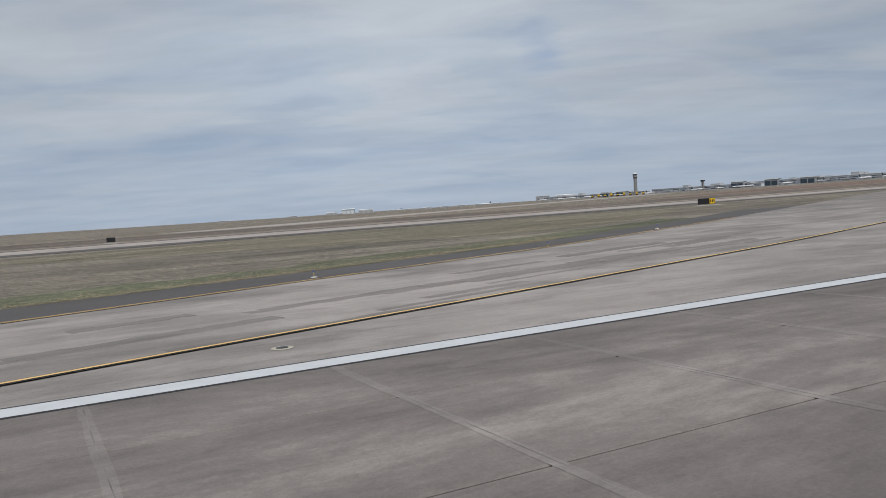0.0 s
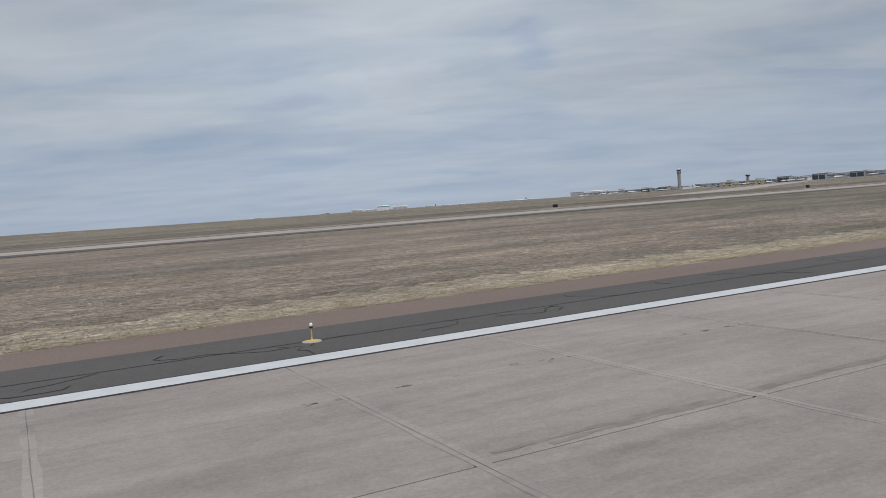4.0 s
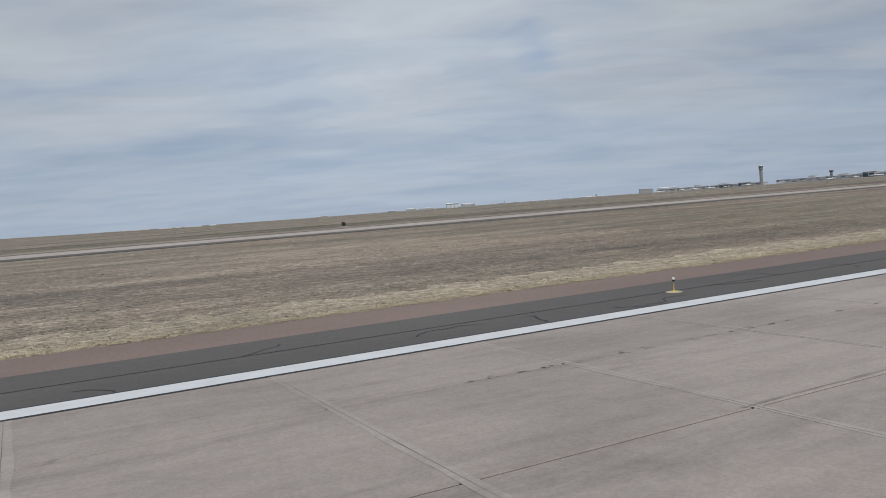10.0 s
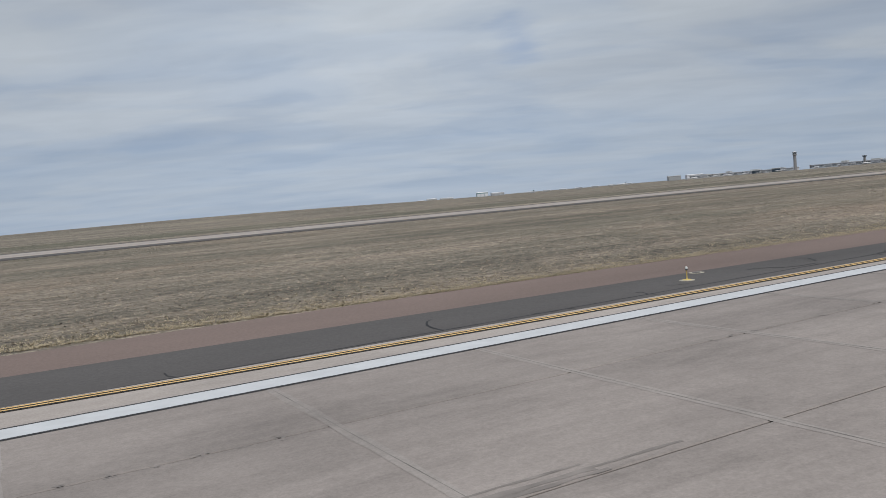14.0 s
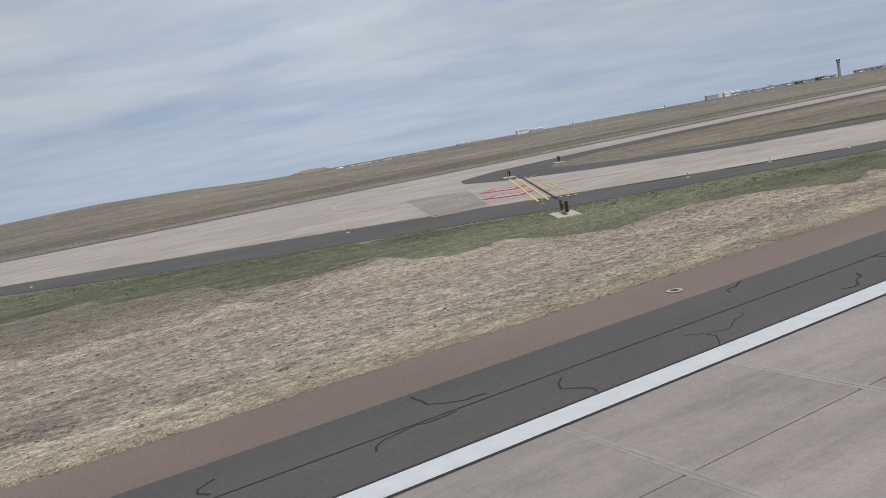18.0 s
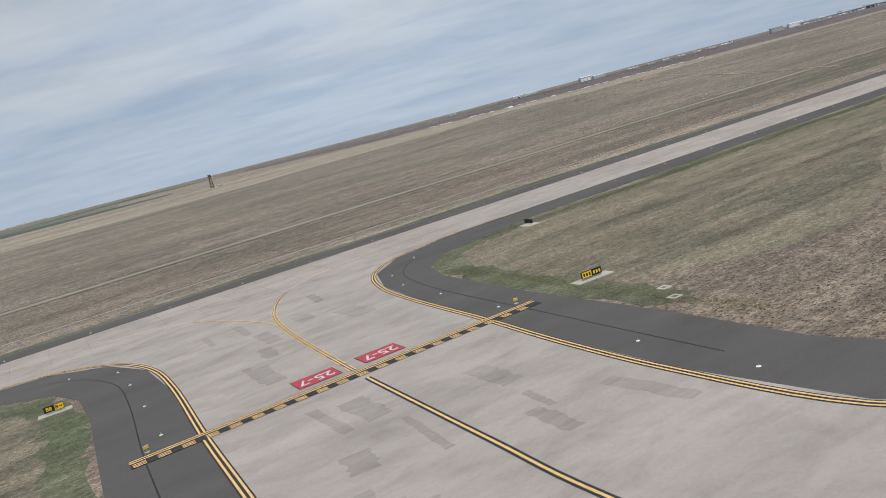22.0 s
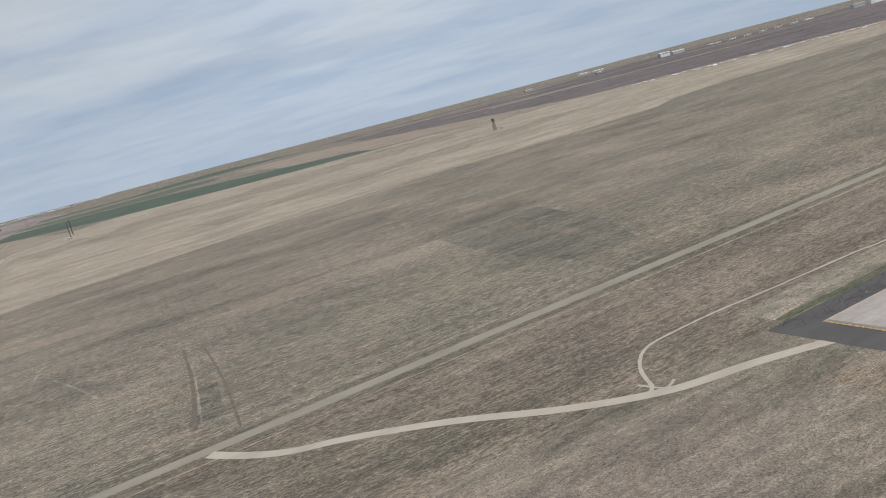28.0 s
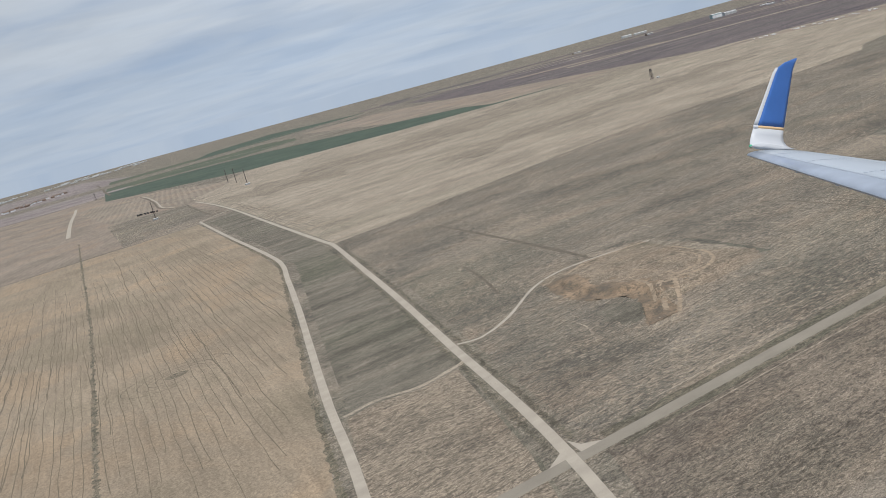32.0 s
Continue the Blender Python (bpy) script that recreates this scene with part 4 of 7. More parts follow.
strip("furrow", [(x, y - 0.75) for x, y in TRACK[:5]], 0.55, 0.02, M_FURROW, "narrow dark furrow beside the vehicle track", 8, wobble=0.5)
strip("grass_track", [(-1754.4, 177.6), (-1758.9, 176.0), (-1761, 183)], 0.9, 0.024, M_ROAD, "short pale turning track", 5, wobble=0.3)
strip("service_road", [(-1716, 158), (-1738, 167.2), (-1759, 173.9), (-1778, 187.8), (-1798.6, 209.1), (-1819.2, 225.7), (-1833.5, 234.5), (-1843, 245), (-1850, 256)], 3.8, 0.034, M_ROAD, "pale dirt road curving to the perimeter road", 8)
strip("main_dirt_road", [(-2200, -40), (-2136, 130), (-2094.2, 265), (-2068.0, 392), (-2044.5, 509), (-2022, 630), (-2000, 750), (-1996.6, 795), (-1979.5, 1015), (-1956.5, 1300), (-1946, 1500), (-1944, 1680)], 4.3, 0.036, M_ROAD, "wide tan dirt road between the fields", 8, wobble=0.08)
strip("west_dirt_road", [(-2240, -60), (-2200, 110), (-2152, 304), (-2131, 402), (-2089, 578), (-2066, 680), (-2052, 742), (-2044, 815), (-2031, 1040), (-2014, 1290)], 4.1, 0.036, M_ROAD, "tan dirt road along the stubble field", 8, wobble=0.08)
strip("link_road", [(-2014, 1295), (-1985, 1315), (-1957, 1335)], 3.0, 0.034, M_ROAD, "short dirt link between two roads", 6)
strip("trail", [(-2064.6, 394.5), (-2052.4, 390.5), (-2029.7, 401.6), (-1997.5, 427), (-1972, 436.2), (-1943.4, 433), (-1915, 425)], 1.9, 0.032, M_ROAD, "faint two-wheel dirt trail", 8, wobble=0.3)
for tri in [(-2091, 261.8), (-2089.6, 272), (-2088, 266), (-2082, 262)], [(-2104, 261.8), (-2095.6, 267), (-2094.2, 262)]:
    sheet("junction_fillet", tri, 0.033, M_ROAD, 0.03, label="tan gravel corner where the roads meet")

sheet("stubble_field_west", [(-2162, 300), (-2136, 401), (-2092, 582), (-2060, 715), (-2049, 815), (-2022, 1262), (-2130, 1266), (-2420, 1266), (-2420, 300), (-2300, 40), (-2205, 40)], 0.005, M_CROP, label="harvested tan stubble field with drill rows")
sheet("verge_field", [(-2146, 304), (-2124, 401), (-2080, 582), (-2046, 720), (-2035, 815), (-2009, 1262), (-1965, 1262), (-1984, 960), (-2004, 767), (-2042, 532), (-2072, 394), (-2100, 275), (-2130, 190)], 0.005, M_OLIVE, label="grey-green grass strip between two dirt roads")
sheet("quarry_field", [(-2058, 394), (-2028, 532), (-2006, 680), (-1986, 800), (-1620, 880), (-900, 900), (-800, 420), (-300, 330), (700, 330), (700, 262), (-2086, 262)], 0.004, M_GREENISH, label="worn grey-brown grass with faint old tracks")
sheet("tan_field", [(-1996, 757), (-1975, 1015), (-1953, 1300), (-1942, 1500), (-1940, 1690), (-1925, 1900), (-1620, 2240), (-1160, 2000), (-900, 1880), (-300, 1500), (600, 1350), (600, 960), (-500, 850), (-1050, 815), (-1300, 815), (-1427, 825), (-1560, 834), (-1663, 818), (-1760, 800), (-1856, 781), (-1930, 764)], 0.006, M_TAN, label="broad field of pale tan grass")
sheet("green_crop_near", [(-2025, 2680), (-1960, 2570), (-1697, 2160), (-1363, 1960), (-1150, 1880), (-820, 1800), (-1065, 2080), (-1178, 2350), (-1480, 2930), (-1720, 3120), (-1975, 3260)], 0.008, M_GREENCROP, label="dark green winter wheat field")
strip("crop_track", [(-1250, 4150), (-1000, 4220), (-760, 4080), (-640, 3900)], 14, 0.02, M_ROAD, "pale track through the green crop", 6)
M_PALECROP = cropfield("young_wheat", (0.105, 0.120, 0.085), (0.088, 0.104, 0.074), 30.0, 60, 0.3)
sheet("green_crop_middle", [(-1960, 3400), (-1500, 3080), (-1260, 3120), (-1180, 3400), (-1400, 4300), (-1850, 4400)], 0.0075, M_PALECROP, label="pale green young crop far off")
sheet("green_crop_far", [(-1640, 3650), (-1300, 4600), (-860, 4900), (-560, 4100), (-800, 3600), (-1150, 3900)], 0.008, M_GREENCROP, label="distant dark green crop field")
sheet("stubble_field_north", [(-2420, 1275), (-2025, 1275), (-1960, 1300), (-1942, 1640), (-1935, 2050), (-1930, 2540), (-2030, 2960), (-2420, 2960)], 0.006, M_CROP2, label="brown harvested field with faint rows")
sheet("ploughed_field_far", [(-700, 2230), (-300, 1560), (900, 1900), (1500, 3300), (-300, 3900)], 0.007, M_FARBROWN, label="brown ploughed field far off")
sheet("dry_field_far", [(-3600, 1300), (-2440, 1300), (-2440, 3000), (-2040, 3000), (-1820, 3420), (-1640, 3700), (-1900, 6000), (-4000, 6000)], 0.007, M_FARBROWN, label="dry brown fields far off")


M_BROWN = prairie("brown_outfield_grass", (0.095, 0.079, 0.066), (0.132, 0.109, 0.090), (0.195, 0.160, 0.124), (0.098, 0.096, 0.066), 1.2, 0.7, spots=0.4, rows=0.6)


def ragged(a, b, w, n, z, mat, name, label, seed, out=0.5):
    """A band with an uneven edge along a line."""
    r = random.Random(seed)
    a, b = Vector((*a, 0)), Vector((*b, 0))
    d = (b - a) / n
    s = Vector((-d.y, d.x, 0)).normalized()
    lo = [a + d * i + s * w * (-0.5 - out * r.random()) for i in range(n + 1)]
    hi = [a + d * i + s * w * (0.5 + out * r.random()) for i in range(n, -1, -1)]
    return sheet(name, [(v.x, v.y) for v in lo + hi], z, mat, 0.02, label)


ragged((-700, 1700), (-1900, 1450), 130, 24, 0.013, M_HALF, "field_margin", "greyer stretch within the tan field", 5, 0.9)
ragged((-1000, 1180), (-1700, 1080), 60, 24, 0.014, M_HALF, "field_margin", "greyer stretch within the tan field", 6, 0.9)
ragged((-1948, 441), (-1917, 427), 5, 12, 0.016, M_HALF, "dry_patch", "pale worn grass at the bank's edge", 71, 0.6)
ragged((-1916, 428), (-1915, 352), 5, 20, 0.017, M_HALF, "dry_patch", "pale worn grass at the bank's edge", 72, 0.7)
ragged((600, 264.6), (-2080, 264.4), 2.6, 260, 0.012, M_DULL, "road_ditch", "dull olive ditch along the perimeter road", 7, 0.7)
ragged((600, 254.8), (-2080, 254.6), 1.8, 260, 0.012, M_DULL, "road_ditch", "dull olive ditch along the perimeter road", 8, 0.7)
ragged((26, 30.2), (-640, 30.2), 4.6, 900, 0.004, M_VERGE, "straw_verge", "pale dry straw along the shoulder", 9, 0.4)
ragged((-1000, 29.4), (-1300, 29.4), 3.0, 420, 0.004, M_VERGE, "straw_verge", "pale dry straw along the shoulder", 10, 0.6)
ragged((-985, 36.5), (-1130, 43), 17, 60, 0.002, M_BAND, "straw_verge", "pale dry straw along the shoulder", 11, 0.5)

M_STAIN = concrete("stained_concrete", (0.300, 0.270, 0.246), 0.5, "object", 0.05)
M_STAINED = concrete("dark_stained_concrete", (0.205, 0.186, 0.172), 0.4, "object", 0.05)
M_PATCH = concrete("patched_concrete", (0.262, 0.238, 0.218), 0.4, "object", 0.03)
rst = random.Random(31)
for k in range(22):
    x, y = rst.uniform(-1361, -1338), rst.uniform(44, 130)
    o = ragged((x, y), (x + rst.uniform(-1, 1), y + rst.uniform(3, 9)), rst.uniform(0.5, 2.2), 9, 0.066 + 0.0006 * k, M_STAIN, "stain", "", 40 + k, 0.35)
    o.parent = ca
    o.name = "stain"
for k in range(9):
    x, y = rst.uniform(-1633, -1614), rst.uniform(96, 142)
    o = ragged((x, y), (x + rst.uniform(-1, 1), y + rst.uniform(3, 8)), rst.uniform(0.5, 2.0), 9, 0.066 + 0.0006 * k, M_STAIN, "stain", "", 80 + k, 0.35)
    o.parent = cb

sheet("patched_slab", [(-935.6, 49.6), (-931.7, 46.6), (-936.1, 37.9), (-943.1, 37.1)], 0.071, M_PATCH, 0.004, "darker replaced concrete slab in the exit").parent = west
sheet("patched_slab", [(-927.2, 62.7), (-925.7, 57.1), (-930.5, 48.6), (-935.6, 49.8)], 0.0705, M_PATCH, 0.004, "darker replaced concrete slab in the exit").parent = west
sheet("patched_slab", [(-997, 106), (-990.3, 99.6), (-1004.9, 71.4), (-1010.3, 74.0)], 0.0695, M_PATCH, 0.004, "darker replaced concrete slab in the exit").parent = west
for k in range(26):
    x, y = rst.uniform(152, 196), rst.uniform(-1.0, 1.0)
    y = 27.5 + (x - 154) * 0.30 + 5.0 * y
    l = rst.uniform(4, 13)
    o = ragged((x, y), (x + l, y + 0.26 * l), rst.uniform(0.25, 0.9), 16, 0.0675 + 0.0005 * k, M_STAINED, "stain", "", 120 + k, 0.45)
    o.parent = east

sheet("olive_infield", [(640, 28), (640, 136.5), (30, 136.5), (12, 122), (34, 108), (4, 92), (22, 76), (-8, 64), (18, 50), (-4, 40), (10, 28)], -0.007, M_OLIVE, 0.004, "olive airfield grass beside the first exit", n=3)

sheet("brown_outfield", [(700, 179), (700, 256), (-225, 256), (-275, 240), (-185, 222), (-255, 200), (-205, 179)], -0.008, M_BROWN, 0.003, "dark brown dry grass beyond the taxiway", n=2)
sheet("olive_outfield", [(-210, 179), (-260, 200), (-190, 222), (-280, 240), (-230, 256), (-1120, 256), (-1150, 240), (-1110, 222), (-1160, 206), (-1130, 196), (-1130, 179)], -0.007, M_OLIVEOUT, 0.003, "olive grass beyond the taxiway", n=2)
bm = bmesh.new()
for r, w in ((6.2, 0.5), (7.6, 0.45)):
    ribbon(bm, [(-1413.4 + r * math.cos(k * 0.42), 65.4 + r * 0.9 * math.sin(k * 0.42)) for k in range(13)], w, 0.012, 4, wobble=0.9)
tagged(part("turning_ring", bm, M_HALF), "faint ring where a vehicle turned in the grass", kind="structure")

# ---- field details ----
M_SOUTH = prairie("south_plot_grass", (0.165, 0.138, 0.104), (0.215, 0.178, 0.132), (0.30, 0.246, 0.178), (0.15, 0.14, 0.10), 0.8, 0.5, streaks=0.3, far=1.0, rows=0.15)
M_MEADOW = prairie("greener_meadow", (0.108, 0.101, 0.070), (0.148, 0.134, 0.091), (0.225, 0.190, 0.132), (0.098, 0.106, 0.064), 2.0, 0.7, tan_at=0.53, spots=0.5)
M_MOWN = prairie("mown_patch_grass", (0.098, 0.092, 0.072), (0.130, 0.120, 0.094), (0.188, 0.164, 0.126), (0.118, 0.118, 0.084), 2.6, 0.7, long=0.6, far=1.0)
M_WEED = prairie("dark_weeds", (0.105, 0.093, 0.066), (0.14, 0.122, 0.088), (0.22, 0.182, 0.13), (0.095, 0.098, 0.06), 2.0, 0.6, far=0.8, rows=0.1)
M_DITCH = plain("dark_ditch_soil", (0.138, 0.116, 0.090), 0.95, wear=0.25, scale=0.3)
strip("weed_strip", [(-2235, 330), (-2231, 419), (-2223, 555), (-2210, 800), (-2190, 1200), (-2172, 1545)], 2.4, 0.012, M_WEED, "strip of weeds across the stubble field", 70, wobble=1.7)
strip("road_ditch", [(-2160, 300), (-2137, 401), (-2093, 582), (-2066, 693), (-2055, 745), (-2048, 815), (-2034, 1040)], 2.6, 0.014, M_WEED, "weedy ditch beside the dirt road", 50, wobble=1.5)
for a, b, w in (((-1930, 674), (-1950, 430), 3.0), ((-1833, 398), (-1849, 282), 1.3), ((-1825, 396), (-1838, 269), 1.0), ((-1990, 520), (-2012, 440), 1.6)):
    strip("old_ditch", [a, ((a[0] + b[0]) / 2 + 1.5, (a[1] + b[1]) / 2), b], w, 0.012, M_DITCH, "shallow dark ditch in the grass", 6, wobble=0.5)
for a, b in (((-1903, 250), (-1906, 188)), ((-1907, 247), (-1911, 190)), ((-1900, 361), (-1902, 270)), ((-1885, 517), (-1896, 424)), ((-1831, 396), (-1847, 282)), ((-1886, 432), (-1871, 365))):
    strip("wheel_track", [a, ((a[0] + b[0]) / 2 + 0.6, (a[1] + b[1]) / 2), b], 0.8, 0.016, M_HALF, "faint pale wheel track in the grass", 8, wobble=1.4)
strip("field_edge", [(-2134, 369), (-2118, 372), (-2100, 366), (-2082, 369), (-2072, 372)], 2.4, 0.014, M_TAN, "pale grass edge between two plots", 6, wobble=0.6)
sheet("south_plot", [(-2134, 366), (-2118, 369), (-2100, 363), (-2080, 366), (-2102, 275), (-2130, 190), (-2152, 296)], 0.009, M_SOUTH, label="brownish grass plot beside the road")
sheet("pump_plot", [(-2128, 1285), (-2030, 1285), (-1960, 1310), (-1975, 1540), (-2060, 1640), (-2110, 1700)], 0.010, M_GREENISH, label="grey worn plot round a radio mast")
sheet("pale_patch", [(-1648, 456), (-1638, 454), (-1649, 330), (-1657, 332)], 0.0095, M_OUT, 0.02, "small pale mown rectangle")
sheet("mown_patch", [(-1676, 452), (-1684, 410), (-1690, 352), (-1687, 300), (-1656, 300), (-1632, 350), (-1609, 444), (-1640, 453)], 0.008, M_MOWN, label="faintly darker mown patch")
sheet("mown_patch", [(-1839.3, 330.5), (-1833, 324.5), (-1841, 275.7), (-1851.1, 282.8)], 0.008, M_MOWN, label="darker mown rectangle between old ditches")
sheet("mown_patch", [(-1912.0, 414.6), (-1904.1, 399.7), (-1910.5, 339.9), (-1917.2, 342.0)], 0.0085, M_MOWN, label="darker mown strip beside the soil bank")
bm = bmesh.new()
for r in (8, 11, 15, 21):
    ribbon(bm, [(-2179 + r * 1.5 * math.cos(a), 529 + r * math.sin(a)) for a in [k * math.pi / 9 for k in range(15)]], 0.45, 0.012, 3, wobble=0.9)
tagged(part("plough_rings", bm, M_DITCH), "rings left where machines turned round a wet spot", kind="structure")
sheet("wet_spot", [(-2179 + 7 * math.cos(k), 529 + 5 * math.sin(k)) for k in range(0, 6)], 0.013, M_WEED, label="dark weedy wet spot in the stubble", n=3)
bm = bmesh.new()
for k in range(52):
    x0 = -2345 + k * 5.0
    y0 = 330 + random.uniform(0, 90) + max(0, (x0 + 2160)) * 4.0
    y1 = min(1250, y0 + random.uniform(250, 800))
    pts, dx = [], 0.0
    for m in range(int((y1 - y0) / 14) + 1):
        dx = 0.75 * dx + random.uniform(-0.7, 0.7)
        pts.append((x0 + dx + 0.045 * (y0 + 14 * m - 330), y0 + 14 * m))
    ribbon(bm, pts, random.uniform(0.28, 0.5), 0.010, 2, wobble=0.3)
for k in range(40):
    x0, y0 = -2330 + 5.6 * k + random.uniform(-1.5, 1.5), random.uniform(420, 900)
    pts, dx = [], 0.0
    for m in range(int(random.uniform(8, 26))):
        dx = 0.8 * dx + random.uniform(-0.9, 0.9)
        if y0 + 14 * m < 1240 and x0 + 0.045 * (y0 + 14 * m) < -2098 + 0.14 * (y0 + 14 * m - 401):
            pts.append((x0 + dx + 0.045 * (y0 + 14 * m), y0 + 14 * m))
    if len(pts) > 3:
        ribbon(bm, pts, random.uniform(0.4, 0.8), 0.011, 2, wobble=0.4)
M_ROWS = plain("stubble_rows", (0.165, 0.136, 0.098), 0.95, wear=0.3, scale=0.2)
tagged(part("drill_rows", bm, M_ROWS), "dark uneven wheel rows in the stubble", kind="structure")
bm = bmesh.new()
for k in range(18):
    pts, dx = [], 0.0
    ya, yb = random.uniform(800, 900), random.uniform(1250, 1600)
    for m in range(int((yb - ya) / 16)):
        y = ya + 16 * m
        dx = 0.7 * dx + random.uniform(-1.2, 1.2)
        pts.append((-1996.6 + (y - 795) * 0.0785 + 6 + 2.5 * k * (1 - (y - 800) / 1700) + dx, y))
    ribbon(bm, pts, random.uniform(0.35, 0.75), 0.012, 2, wobble=0.8)
tagged(part("weedy_rows", bm, M_WEED), "wavering green weedy rows beside the dirt road", kind="structure")
bm = bmesh.new()
for y, w in ((250.5, 0.7), (270, 0.6)):
    ribbon(bm, [(600, y), (-600, y + 1), (-1500, y), (-2060, y)], w, 0.006, 6, wobble=0.8)
tagged(part("mown_lines", bm, M_TAN), "pale mown lines along the perimeter road", kind="structure")
for side in (-1, 1):
    strip("road_verge", [(x + side * 4.6, y - side * 0.9) for x, y in ((-2092, 272), (-2068, 392), (-2044.5, 509), (-2022, 630), (-2004, 735))], 2.2, 0.013, M_DULL, "rough dull grass along the dirt road", 60, wobble=1.6)
# green fringe along the shoulders
bm = bmesh.new()
ribbon(bm, [(-1130, 133.6), (-1200, 134.4), (-1290, 134), (-1306, 132.4), (-1317, 127), (-1320.4, 116), (-1322.4, 95), (-1322, 70)], 5.0, 0.0, 8, wobble=0.9)
ribbon(bm, [(-1378.5, 60), (-1377.6, 90), (-1376.8, 108), (-1378, 121), (-1384, 130), (-1400, 134.2), (-1480, 134.2), (-1576, 132.8)], 5.0, 0.0, 8, wobble=0.9)
ribbon(bm, [(-1595.4, 122), (-1597.4, 112), (-1598.6, 96)], 3.0, 0.0, 6, wobble=0.9)
ribbon(bm, [(-1649, 90), (-1646, 118), (-1646, 128), (-1660, 131), (-1672, 130), (-1678, 122), (-1681, 100)], 4.6, 0.0, 8, wobble=0.9)
ribbon(bm, [(-985, 40), (-1010, 51), (-1030, 65), (-1052, 85), (-1092, 117), (-1135, 129)], 15.0, 0.0, 8, wobble=0.9)
ribbon(bm, [(120, 41), (150, 48), (172, 54), (196, 62), (230, 78)], 6.0, 0.0, 6, wobble=0.9)
ribbon(bm, [(-800, 40), (-880, 55), (-915, 67), (-945, 82), (-957, 97)], 6.0, 0.0, 6, wobble=0.9)
ribbon(bm, [(-1180, 180), (-1300, 180.3), (-1420, 180), (-1500, 180.4), (-1600, 180), (-1715, 180.4)], 3.0, 0.006, 8, wobble=0.9)
for v in bm.verts:
    v.co.z += 0.006
tagged(part("green_verge", bm, M_LUSH), "fresh green grass along the asphalt edge", kind="structure")
for x, y, rx, ry in ((-1338, 60, 0, 0), (-1306, 84, 15, 7), (-1290, 104, 12, 6), (-1415, 80, 20, 8), (-1173, 38, 8, 3.4), (-1455, 126, 18, 4), (-1630, 150, 0, 0), (-1665, 126, 9, 4), (-1655, 110, 8, 6)):
    if rx:
        sheet("green_patch", [(x + rx * math.cos(k * 0.7) * random.uniform(0.6, 1.1), y + ry * math.sin(k * 0.7) * random.uniform(0.6, 1.1)) for k in range(9)], -0.003, M_LUSH if rx < 10 else M_MEADOW, 0.02, "irregular patch of greener grass", n=3)
for q in ([(-1318, 84), (-1319, 122), (-1306, 129), (-1280, 133), (-1200, 134), (-1140, 132), (-1160, 118), (-1215, 112), (-1240, 100), (-1262, 88), (-1280, 76), (-1300, 70)],
          [(-1380, 122), (-1390, 132), (-1440, 134), (-1520, 134), (-1578, 132), (-1592, 122), (-1590, 112), (-1560, 118), (-1500, 116), (-1450, 121), (-1410, 114), (-1384, 104)],
          [(-1650, 96), (-1649, 128), (-1672, 129), (-1680, 112), (-1682, 88), (-1664, 70)]):
    sheet("green_patch", q, -0.006, M_MEADOW, 0.004, "broad olive stretch of airfield grass", n=4)
sheet("green_patch", [(-1379, 56), (-1378, 118), (-1390, 130), (-1424, 126), (-1430, 96), (-1418, 74), (-1400, 54)], -0.0065, M_MEADOW, 0.003, "broad olive stretch of airfield grass", n=4)
sheet("green_patch", [(250, 100), (262, 118), (230, 130), (190, 131), (160, 126), (150, 108), (176, 92), (196, 80), (214, 78)], 0.004, M_MEADOW, 0.02, "broad greener stretch of airfield grass", n=4)

